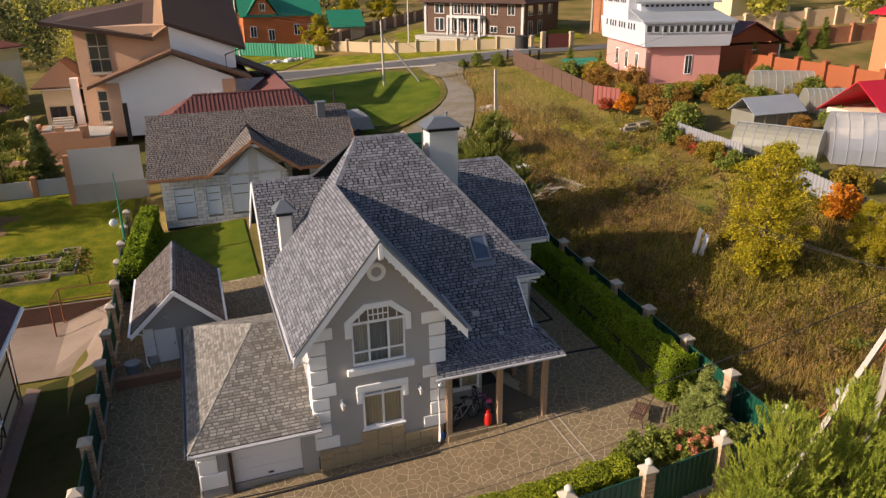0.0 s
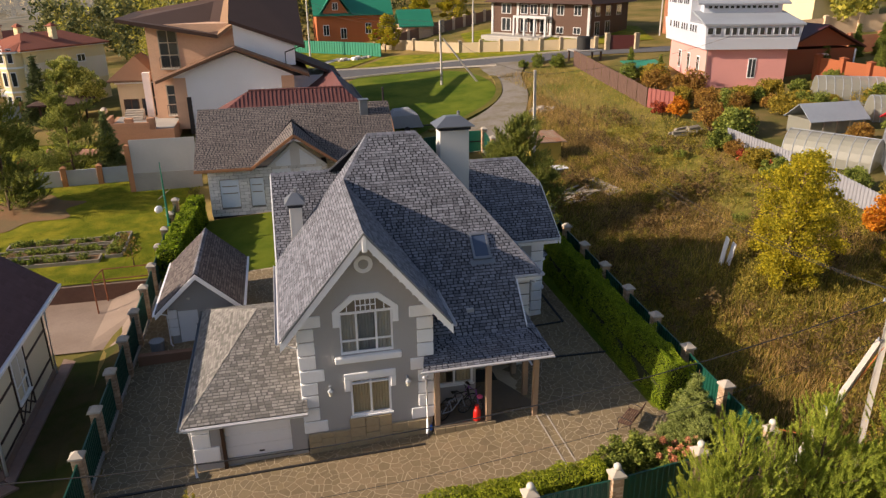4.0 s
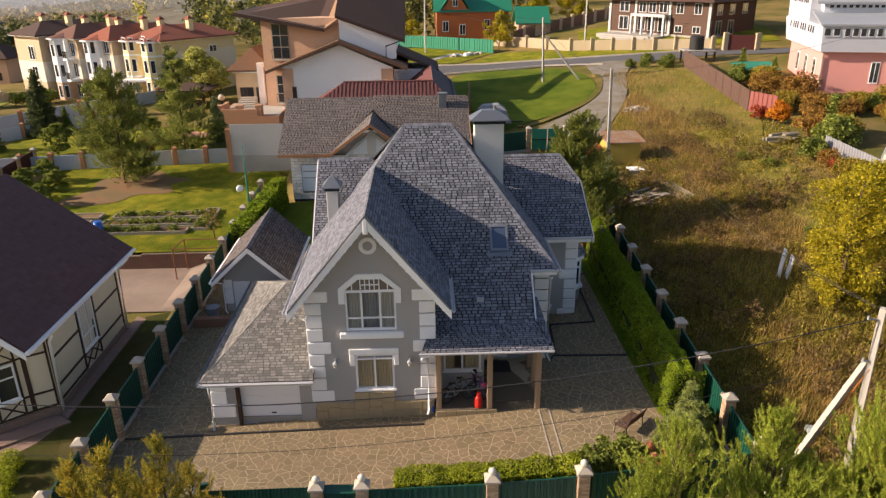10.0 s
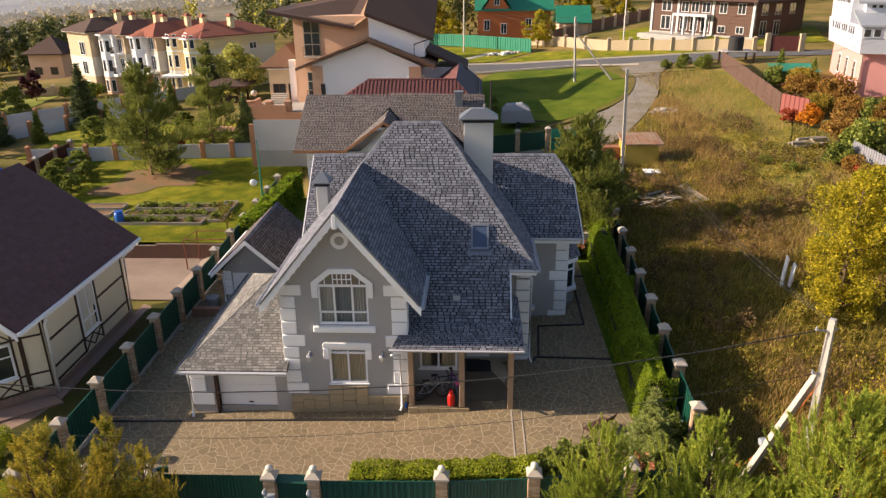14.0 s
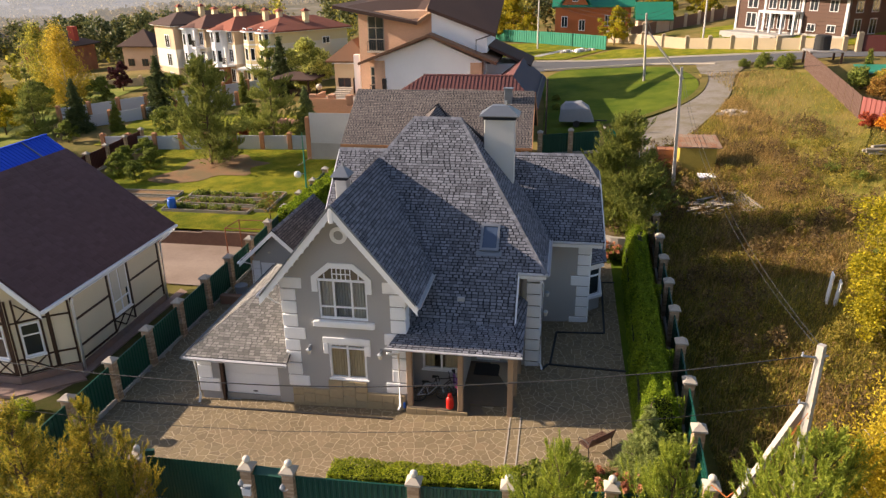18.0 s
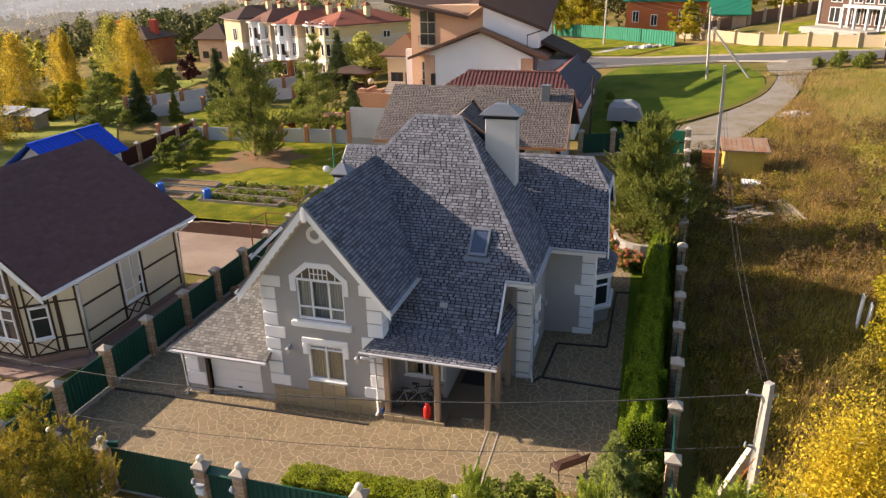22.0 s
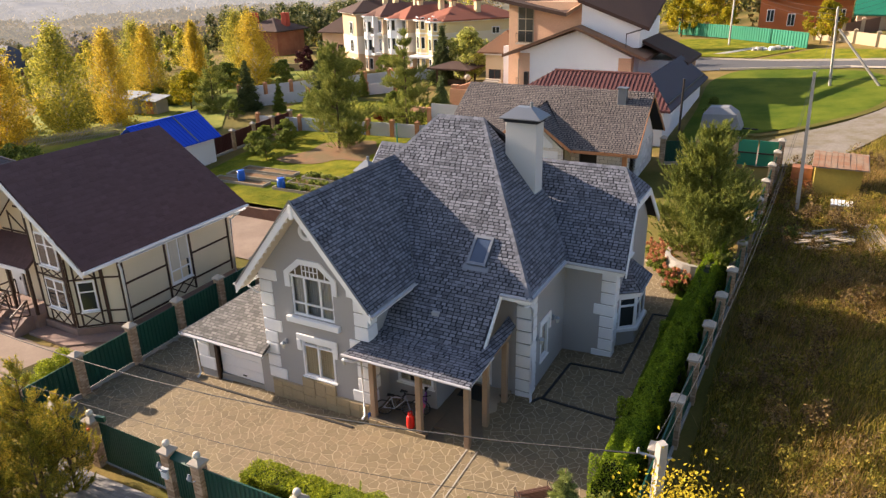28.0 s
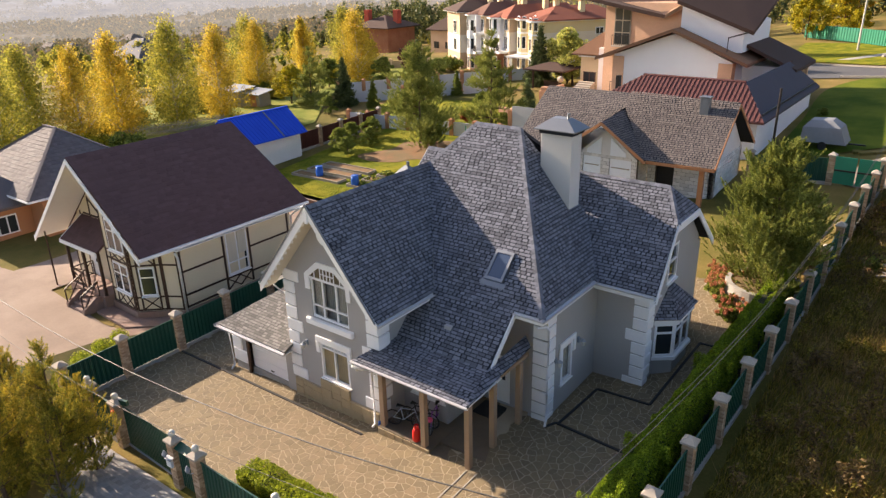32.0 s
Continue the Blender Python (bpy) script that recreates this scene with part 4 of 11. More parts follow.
# bay window of the wing
bay = part("bay", Shape().prism([(15.1, 30.9, 0.9), (15.75, 31.45, 0.9), (15.75, 33.2, 0.9), (15.1, 33.75, 0.9)], (0, 0, 0.98)), STUCCO, house, "white-framed bay window")
bs = Shape()
bs.prism([(15.1, 30.8, 1.88), (15.88, 31.4, 1.88), (15.88, 33.25, 1.88), (15.1, 33.85, 1.88)], (0, 0, 0.14))
bs.prism([(15.1, 30.8, 3.52), (15.88, 31.4, 3.52), (15.88, 33.25, 3.52), (15.1, 33.85, 3.52)], (0, 0, 0.3))
part("bay_trim", bs, WHITE, bay)
for a, b in (((15.1, 30.9), (15.75, 31.45)), ((15.75, 31.45), (15.75, 33.2)), ((15.75, 33.2), (15.1, 33.75))):
    pa, pb = Vector((*a, 0)), Vector((*b, 0))
    d = pb - pa
    nn = Vector((d.y, -d.x, 0)).normalized()
    bf = Shape()
    for s in ((0.0, 0.09), (0.455, 0.545), (0.91, 1.0)) if d.length > 1.2 else ((0.0, 0.12), (0.88, 1.0)):
        p, q = pa + d * s[0], pa + d * s[1]
        bf.prism([(p.x, p.y, 2.02), (q.x, q.y, 2.02), (q.x - nn.x * 0.08, q.y - nn.y * 0.08, 2.02), (p.x - nn.x * 0.08, p.y - nn.y * 0.08, 2.02)], (0, 0, 1.5))
    for z in (2.02, 3.05, 3.42):
        p, q = pa + d * 0.1, pa + d * 0.9
        bf.prism([(p.x, p.y, z), (q.x, q.y, z), (q.x - nn.x * 0.07, q.y - nn.y * 0.07, z), (p.x - nn.x * 0.07, p.y - nn.y * 0.07, z)], (0, 0, 0.09))
    part("bay_frame", bf, PVC, bay)
    p, q = pa - nn * 0.04, pb - nn * 0.04
    part("bay_pane", Shape().prism([(p.x, p.y, 2.05), (q.x, q.y, 2.05), (q.x, q.y, 3.5), (p.x, p.y, 3.5)], -nn * 0.01), PANE, bay)

# roofs
R = lambda y: 11.0 - 0.97 * (30.35 - y)          # main front slope
GL = lambda x: 9.42 - 1.19 * (5.36 - x)          # long left slope
GR = lambda x: 9.42 - 1.21 * (x - 5.36)          # right slope of the gable
RR = lambda x: 11.0 - 1.215 * (x - 8.88)         # main right slope
roof = lambda pts, **k: roof_face(house, pts, SHINGLE, FELT, **k)
yv = 30.35 - (11.0 - 9.42) / 0.97
xl = 5.36 + (11.0 - 9.42) / 1.19
roof([(2.19, 21.55, GL(2.19)), (5.36, 21.55, 9.42), (5.36, yv, 9.42), (2.19, yv, GL(2.19))])
roof([(2.19, yv, GL(2.19)), (5.36, yv, 9.42), (xl, 30.35, 11.0), (2.19, 29.2, GL(2.19))])
yg = 30.35 - (11.0 - GR(8.5)) / 0.97
roof([(5.36, 21.55, 9.42), (8.5, 21.55, GR(8.5)), (8.5, yg, GR(8.5)), (5.36, yv, 9.42)])
xk = 12.02
ye = 24.95
xe = 8.88 + (11.0 - R(ye)) / 1.215
roof([(5.36, yv, 9.42), (xl, 30.35, 11.0), (8.88, 30.35, 11.0), (xe, ye, R(ye)), (8.41, ye, R(ye))], singles=150, single_mat=SHINGLE1)
roof([(7.82, 23.25, R(23.25)), (xk, 23.25, R(23.25)), (xk, ye, R(ye)), (7.82, ye, R(ye))], singles=110, single_mat=SHINGLE1)
zk, zp = R(23.25), 3.84
roof([(7.28, 21.35, zp), (12.5, 21.35, zp), (12.5 - 0.48, 23.25, zk), (7.75, 23.25, zk)], thick=0.08, singles=40, single_mat=SHINGLE1)
roof([(12.5, 21.35, zp), (12.45, 25.5, zp + 0.3), (12.02, 25.8, zk + 0.25), (12.02, 23.25, zk)], thick=0.06)
roof([(8.88, 30.35, 11.0), (xe, ye, R(ye)), (xe, 31.5, RR(xe))])
# cross wing with a clipped end, and its mirror on the garden side
W = lambda y: 8.88 - 0.9 * (32.6 - y)
WB = lambda y: 8.88 - 0.9 * (y - 32.6)
roof([(11.0, 29.05, W(29.05)), (15.68, 29.05, W(29.05)), (15.42, 31.4, W(31.4)), (14.55, 32.6, 8.88), (9.5, 32.6, 8.88), (9.5, 30.4, W(30.4))])
roof([(15.42, 31.4, W(31.4)), (15.42, 33.8, WB(33.8)), (14.55, 32.6, 8.88)])
roof([(14.55, 32.6, 8.88), (15.42, 33.8, WB(33.8)), (15.5, 36.0, WB(36.0)), (2.2, 36.0, WB(36.0)), (2.25, 32.6, 8.88)])
roof([(2.25, 32.6, 8.88), (2.2, 29.0, W(29.0)), (5.8, 29.0, W(29.0)), (7.5, 32.6, 8.88)])
roof([(xl, 30.35, 11.0), (8.88, 30.35, 11.0), (8.88 + 1.7, 32.5, 8.9), (xl - 1.7, 32.5, 8.9)])
for a, b in (((5.36, 21.55, 9.42), (5.36, yv, 9.42)), ((xl, 30.35, 11.0), (8.88, 30.35, 11.0)), ((5.36, yv, 9.42), (xl, 30.35, 11.0)),
             ((8.88, 30.35, 11.0), (xe, ye, R(ye))), ((10.4, 32.6, 8.88), (14.55, 32.6, 8.88)), ((2.25, 32.6, 8.88), (5.2, 32.6, 8.88)), ((14.55, 32.6, 8.88), (15.42, 31.4, W(31.4)))):
    hip_caps(house, a, b, SHINGLE)

# barge boards, fascias and gutters
def barge(pts, h=0.34, t=0.06, out=(0, -1, 0), material=WHITE):
    o = Vector(out) * t
    for a, b in zip(pts, pts[1:]):
        a, b = Vector(a), Vector(b)
        part("barge_board", Shape().prism([a, b, b - Vector((0, 0, h)), a - Vector((0, 0, h))], o), material, house)


def soffit(pts, material=CREAM):
    part("soffit", Shape().prism(pts, (0, 0, -0.03)), material, house)


barge([(2.19, 21.55, GL(2.19) - 0.06), (5.36, 21.55, 9.36), (8.5, 21.55, GR(8.5) - 0.06)], 0.36)
barge([(2.25, 21.5, GL(2.19) + 0.07), (5.36, 21.5, 9.50), (8.44, 21.5, GR(8.5) + 0.08)], 0.10, 0.05, material=FLASH)
barge([(15.68, 29.05, W(29.05) - 0.06), (15.42, 31.4, W(31.4) - 0.05), (15.42, 33.8, WB(33.8) - 0.05), (15.5, 36.0, WB(36.0) - 0.06)], 0.3, 0.06, (1, 0, 0))
barge([(xk + 0.02, 23.3, zk - 0.03), (xk + 0.02, ye, R(ye) - 0.03)], 0.26, 0.06, (1, 0, 0))
barge([(2.2, 29.0, W(29.0) - 0.06), (2.25, 32.6, 8.82), (2.2, 36.0, WB(36.0) - 0.06)], 0.3, 0.06, (-1, 0, 0))
soffit([(2.25, 21.57, 5.36), (2.85, 21.57, 6.07), (2.85, FY, 6.07), (2.25, FY, 5.36)])
soffit([(2.85, 21.57, 6.07), (5.36, 21.57, 9.06), (5.36, FY, 9.06), (2.85, FY, 6.07)])
soffit([(7.8, 21.57, 6.13), (5.36, 21.57, 9.06), (5.36, FY, 9.06), (7.8, FY, 6.13)])
soffit([(8.45, 21.57, 5.36), (7.8, 21.57, 6.13), (7.8, FY, 6.13), (8.45, FY, 5.36)])
# scalloped trim under the verge
for sx, x0, x1 in ((1, 2.5, 5.25), (-1, 8.2, 5.47)):
    for k in range(12):
        xx = x0 + (x1 - x0) * k / 12
        zz = (GL(xx) if sx > 0 else GR(xx)) - 0.44
        part("verge_scallop", Shape().prism([(xx - 0.07, 21.58, zz + 0.1), (xx + 0.07, 21.58, zz + 0.1), (xx + 0.05, 21.58, zz), (xx - 0.05, 21.58, zz - 0.03)], (0, 0.03, 0)), WHITE, house)
part("finial", Shape().cbox(5.26, 5.46, 21.44, 21.53, 8.75, 9.35, 0.04), WHITE, house)


GUTTER = mat("pale_gutter_plastic", (0.52, 0.52, 0.54), 0.05, 8, 0.06, 0.6, 0.5, 0.0)


def gutter(a, b, name="gutter", material=GUTTER, r=0.075):
    a, b = Vector(a), Vector(b)
    d = (b - a).normalized()
    s = d.cross(Vector((0, 0, 1))).normalized()
    prof = [(-r, 0.02), (-r * 0.9, -r * 0.6), (-r * 0.4, -r), (r * 0.4, -r), (r * 0.9, -r * 0.6), (r, 0.02), (r * 0.8, 0.02), (0, -r * 0.75), (-r * 0.8, 0.02)]
    return part(name, Shape().loft([[p + s * q[0] + Vector((0, 0, q[1])) for q in prof] for p in (a, b)]), material, house)


def downpipe(pts, material=PVC, r=0.05, parent=None):
    return part("downpipe", Shape().tube(pts, r, 8), material, parent or house, smooth=True)


def fascia(x0, x1, y0, y1, z, h=0.22):
    part("fascia", Shape().box(x0, x1, y0, y1, z - h, z), WHITE, house)


zgl = GL(2.19)
gutter((2.1, 21.55, zgl - 0.06), (2.1, 29.0, zgl - 0.06))
fascia(2.2, 2.24, 21.62, 29.0, zgl - 0.05)
gutter((8.58, 21.5, GR(8.5) - 0.06), (8.58, yg - 0.1, GR(8.5) - 0.06))
fascia(8.46, 8.5, 21.62, yg, GR(8.5) - 0.06)
gutter((7.2, 21.29, zp - 0.03), (12.5, 21.29, zp - 0.03), r=0.055)
fascia(7.3, 12.48, 21.38, 21.42, zp - 0.05, 0.1)
gutter((12.05, ye - 0.08, R(ye) - 0.06), (xe + 0.05, ye - 0.08, R(ye) - 0.06))
fascia(12.08, xe - 0.02, ye + 0.01, ye + 0.06, R(ye) - 0.05, 0.26)
gutter((xe + 0.08, ye - 0.1, RR(xe) - 0.06), (xe + 0.08, 29.0, RR(xe) - 0.06))
fascia(xe - 0.05, xe, ye + 0.07, 29.0, RR(xe) - 0.06, 0.26)
gutter((xe + 0.05, 28.97, W(29.05) - 0.06), (15.62, 28.97, W(29.05) - 0.06))
fascia(xe, 15.6, 29.06, 29.1, W(29.05) - 0.05, 0.28)
for p in ([(12.1, ye + 0.06, R(ye) - 0.3), (xe - 0.04, ye + 0.06, R(ye) - 0.3), (xe - 0.04, 25.8, R(ye) - 0.3), (12.1, 25.8, R(ye) - 0.3)],
          [(12.95, 25.8, RR(xe) - 0.3), (xe - 0.05, 25.8, RR(xe) - 0.3), (xe - 0.05, 29.1, RR(xe) - 0.3), (12.95, 29.1, RR(xe) - 0.3)],
          [(12.95, 29.11, W(29.05) - 0.3), (15.6, 29.11, W(29.05) - 0.3), (15.6, 29.9, W(29.05) - 0.3), (12.95, 29.9, W(29.05) - 0.3)],
          [(15.1, 29.9, W(29.05) - 0.3), (15.4, 29.9, W(29.05) - 0.3), (15.4, 31.5, W(31.4) - 0.3), (15.1, 31.5, W(31.4) - 0.3)],
          [(15.1, 31.5, W(31.4) - 0.3), (15.4, 31.5, W(31.4) - 0.3), (15.4, 33.7, W(31.4) - 0.3), (15.1, 33.7, W(31.4) - 0.3)],
          [(7.8, 21.45, 3.68), (12.4, 21.45, 3.68), (12.4, 23.6, 3.78), (7.8, 23.6, 3.78)]):
    soffit(p, WHITE)
downpipe([(7.3, 21.3, 3.6), (7.5, 21.6, 3.4), (7.55, 22.08, 3.2), (7.55, 22.08, 0.75), (7.5, 21.95, 0.6)])
downpipe([(12.98, 25.0, 5.3), (13.0, 25.6, 5.1), (13.06, 25.72, 4.9), (13.06, 25.72, 1.1), (13.16, 25.45, 0.92)])
downpipe([(2.2, 22.15, 5.3), (2.5, 22.28, 5.02), (2.74, 22.5, 4.8), (2.77, 22.75, 4.55), (2.77, 22.8, 3.75)], GUTTER, 0.035)
downpipe([(8.6, yg - 0.15, 5.4), (8.62, yg - 0.1, 5.25), (8.45, yg - 0.05, 5.1)])

# roof window
up = Vector((0, 1, 0.97)).normalized()
nm = Vector((0, -0.97, 1)).normalized()


def on_slope(x, s, h):
    q = Vector((x, 25.55, R(25.55))) + up * s + nm * h
    return q


frame_s = Shape()
for x0, x1, s0, s1 in ((10.36, 10.46, 0, 1.25), (11.06, 11.16, 0, 1.25), (10.46, 11.06, 0, 0.12), (10.46, 11.06, 1.13, 1.25)):
    frame_s.prism([on_slope(x0, s0, 0), on_slope(x1, s0, 0), on_slope(x1, s1, 0), on_slope(x0, s1, 0)], nm * 0.13)
rw = part("roof_window", frame_s, FLASH, house, "roof window with a grey metal frame")
part("pane", Shape().prism([on_slope(10.45, 0.11, 0.02), on_slope(11.07, 0.11, 0.02), on_slope(11.07, 1.14, 0.02), on_slope(10.45, 1.14, 0.02)], nm * 0.07), SKYPANE, rw)
apron = Shape().prism([on_slope(10.22, -0.22, 0.02), on_slope(11.3, -0.22, 0.02), on_slope(11.3, 0.0, 0.02), on_slope(10.22, 0.0, 0.02)], nm * 0.015)
part("flashing", apron, FLASH, rw)


def chimney(x0, x1, y0, y1, zb, zt, label, cap=0.45, over=0.22, pitch=0.4):
    c = part("chimney", Shape().cbox(x0, x1, y0, y1, zb, zt, 0.02), mat("chimney_render", (0.60, 0.59, 0.57), 0.06, 20, 0.06, 0.6, 0.9, 0.2), house, label)
    part("collar", Shape().box(x0 - 0.06, x1 + 0.06, y0 - 0.06, y1 + 0.06, zt, zt + 0.14), FELT, c)
    mx, my = (x0 + x1) / 2, (y0 + y1) / 2
    fl = 0.35 if cap > 0.4 else 0.1
    rings = [[(x0 - over, y0 - over, z), (x1 + over, y0 - over, z), (x1 + over, y1 + over, z), (x0 - over, y1 + over, z)] for z in (zt + 0.16, zt + 0.2)]
    rings.append([(mx - fl, my - fl * 0.6, zt + 0.2 + pitch), (mx + fl, my - fl * 0.6, zt + 0.2 + pitch), (mx + fl, my + fl * 0.6, zt + 0.2 + pitch), (mx - fl, my + fl * 0.6, zt + 0.2 + pitch)])
    part("cowl", Shape().loft(rings), FLASH, c)
    part("flue", Shape().tube([(mx + fl * 0.8, my, zt + 0.1 + pitch), (mx + fl * 0.8, my, zt + 0.4 + pitch)], 0.07, 8), FLASH, c)


chimney(10.0, 11.38, 30.1, 30.95, 7.6, 10.98, "wide pale rendered chimney with a grey metal cowl")
chimney(2.95, 3.5, 29.35, 30.0, 6.0, 8.1, "small pale rendered chimney with a pyramid cowl", 0.2, 0.18, 0.42)

# porch
slab = Shape()
slab.box(7.82, 10.35, 21.95, 23.6, 0.1, 0.8)
slab.box(9.95, 12.6, 22.6, 26.0, 0.2, 0.78)
slab.box(10.35, 12.35, 21.95, 22.6, 0.2, 0.68)
part("porch_floor", slab, mat("porch_stone", (0.17, 0.128, 0.085), 0.2, 7, 0.2, 0.7, 0.85, 0.4, tint=(0.13, 0.105, 0.075)), house)
rnd = random.Random(9)
for x in np.arange(7.84, 10.2, 0.42):
    part("stone", Shape().cbox(x, x + 0.4, 21.9, 21.948, 0.3, 0.78, 0.012), STONE, house)
for px, py in ((7.97, 22.15), (10.05, 22.05), (12.03, 22.05), (12.1, 23.5), (12.15, 25.2)):
    zb = 0.8 if px < 10.3 else 0.62
    part("post", Shape().cbox(px - 0.11, px + 0.11, py - 0.11, py + 0.11, zb, 3.52, 0.015), WOOD, house)
bm_ = Shape()
bm_.box(7.85, 12.2, 21.97, 22.13, 3.52, 3.66)
bm_.box(12.02, 12.18, 22.13, 25.8, 3.52, 3.66)
part("porch_beam", bm_, WOOD, house)

WEATHERED = mat("weathered_shingle", (0.225, 0.215, 0.2), 0.14, 40, 0.05, 0.6, 0.95, 0.4, island=0.34, spec=0.1)
roof_weathered = lambda pts, **k: roof_face(house, pts, WEATHERED, mat("weathered_felt", (0.12, 0.115, 0.11), 0.2, 30, 0.1, 0.5, 0.95, 0.4), **k)
# garage
part("wall", Shape().wall("y", 22.3, 0.3, -1.3, 2.85, 0.0, 2.5, [(-0.2, 2.26, 0.2, 2.4)]), STUCCO, house)
part("wall", Shape().wall("x", -1.3, 0.3, 22.6, 31.2, 0.0, 2.5), STUCCO, house)
part("wall", Shape().wall("y", 31.2, -0.3, -1.3, 2.85, 0.2, 2.5), STUCCO, house)
gd = Shape()
for k in range(4):
    gd.cbox(-0.2, 2.26, 22.42, 22.48, 0.47 + k * 0.5, 0.47 + k * 0.5 + 0.49, 0.008)
gdoor = part("garage_door", gd, PVC, house, "white sectional garage door")
part("door_handle", Shape().cbox(1.0, 1.2, 22.38, 22.42, 0.6, 0.66, 0.01), IRON, gdoor)
part("threshold", Shape().box(-0.2, 2.26, 22.35, 22.75, 0.1, 0.46), CONCRETE, house)
part("side_post", Shape().box(-0.32, -0.2, 22.2, 22.6, 0.0, 2.4), TIMBER, house)
for i, (hi, lo) in enumerate(((2.45, 1.83), (1.8, 1.2), (1.17, 0.55))):
    part("quoin", Shape().cbox(-1.36, -0.72 if i < 2 else -0.42, 22.24, 22.8, lo, hi, 0.018), WHITE, house)
zg = 2.55
apx = (1.26, 26.7, 4.62)
roof_weathered([(-1.55, 21.7, zg), (2.95, 21.7, zg), (2.95, 26.7, 4.62), apx])
roof_weathered([(-1.55, 21.7, zg), apx, (-1.55, 31.7, zg)])
roof_weathered([(-1.55, 31.7, zg), apx, (2.95, 26.7, 4.62), (2.95, 31.7, zg)])
hip_caps(house, (-1.55, 21.7, zg), apx, WEATHERED)
hip_caps(house, (-1.55, 31.7, zg), apx, WEATHERED)
hip_caps(house, apx, (2.7, 26.7, 4.62), WEATHERED)
gutter((-1.6, 21.62, zg - 0.06), (2.95, 21.62, zg - 0.06))
gutter((-1.63, 21.6, zg - 0.06), (-1.63, 31.7, zg - 0.06), material=FLASH)
fascia(-1.52, 2.9, 21.72, 21.76, zg - 0.04, 0.2)
soffit([(-1.5, 21.77, 2.36), (2.85, 21.77, 2.36), (2.85, 22.3, 2.36), (-1.5, 22.3, 2.36)], WHITE)
downpipe([(-1.5, 21.7, 2.4), (-1.38, 22.1, 2.2), (-1.38, 22.2, 0.25), (-1.32, 21.95, 0.12)])

# bay roof
BR = 3.82
roof_face(house, [(15.1, 30.65, BR), (15.98, 31.3, BR), (15.1, 32.0, 4.75)], SHINGLE, FELT, thick=0.05)
roof_face(house, [(15.98, 31.3, BR), (15.98, 33.35, BR), (15.1, 32.65, 4.75), (15.1, 32.0, 4.75)], SHINGLE, FELT, thick=0.05)
roof_face(house, [(15.98, 33.35, BR), (15.1, 34.0, BR), (15.1, 32.65, 4.75)], SHINGLE, FELT, thick=0.05)


def lantern(x, y, z, out):
    """A black wall lantern with a bracket, standing off the wall along out."""
    o = Vector(out)
    t = thing("wall_lantern", (x, y, z), "small dark metal wall lantern on the stucco", "wall lamp", "wall lanterns")
    p = Vector((x, y, z))
    part("back_plate", Shape().cbox(x - 0.05, x + 0.05, y - 0.05, y + 0.05, z - 0.12, z + 0.12, 0.01), GALV, t)
    part("bracket", Shape().tube([p, p + o * 0.12 + Vector((0, 0, 0.1)), p + o * 0.2 + Vector((0, 0, 0.02))], 0.014, 6), GALV, t)
    c = p + o * 0.2
    part("lamp_glass", Shape().tube([c + Vector((0, 0, -0.2)), c], [0.06, 0.1], 6), BALL, t)
    part("lamp_roof", Shape().tube([c, c + Vector((0, 0, 0.1))], [0.13, 0.02], 6), GALV, t)


for x in (3.85, 6.82):
    lantern(x, FY - 0.05, 3.1, (0, -1, 0))
lantern(13.0, 26.4, 3.3, (1, 0, 0))
lantern(13.0, 28.3, 3.35, (1, 0, 0))

# ---- fences of the grey house's plot ----
def placed(name, me, parent, m, label=""):
    """One more object on a mesh that others share, at the world pose m."""
    ob = new(name, me)
    ob.parent = parent
    ob.matrix_basis = m
    if parent:
        ob.matrix_parent_inverse = world_of(parent).inverted()
    return tagged(ob, label)


def brick_pier(h, side=0.38, course=0.078):
    s = Shape()
    s.box(-side / 2 + 0.012, side / 2 - 0.012, -side / 2 + 0.012, side / 2 - 0.012, -0.3, h)
    z, k = 0.0, 0
    b, w = side * 0.66, side * 0.32
    while z < h - 0.02:
        a = side / 2
        for x0, x1, y0, y1 in ((-a, -a + b, -a, -a + w), (a - w, a, -a, -a + b), (a - b, a, a - w, a), (-a, -a + w, a - b, a)):
            if k % 2:
                x0, x1 = -x1, -x0
            s.box(x0 + 0.004, x1 - 0.004, y0 + 0.004, y1 - 0.004, z + 0.006, min(z + course - 0.006, h))
        z += course
        k += 1
    return s


def pier_cap(w=0.5, rise=0.16):
    s = Shape()
    a = w / 2
    s.loft([[(-a, -a, 0), (a, -a, 0), (a, a, 0), (-a, a, 0)], [(-a, -a, 0.07), (a, -a, 0.07), (a, a, 0.07), (-a, a, 0.07)],
            [(-0.05, -0.05, 0.07 + rise), (0.05, -0.05, 0.07 + rise), (0.05, 0.05, 0.07 + rise), (-0.05, 0.05, 0.07 + rise)]])
    return s


PIER_H = 1.92
PIER = mesh_of("post", brick_pier(PIER_H), BRICK)
CAP = mesh_of("cap", pier_cap(), CAPSTONE)
LAMP = mesh_of("globe_lamp", Shape().ball((0, 0, 0.12), 0.13, 14, 9), BALL, True)


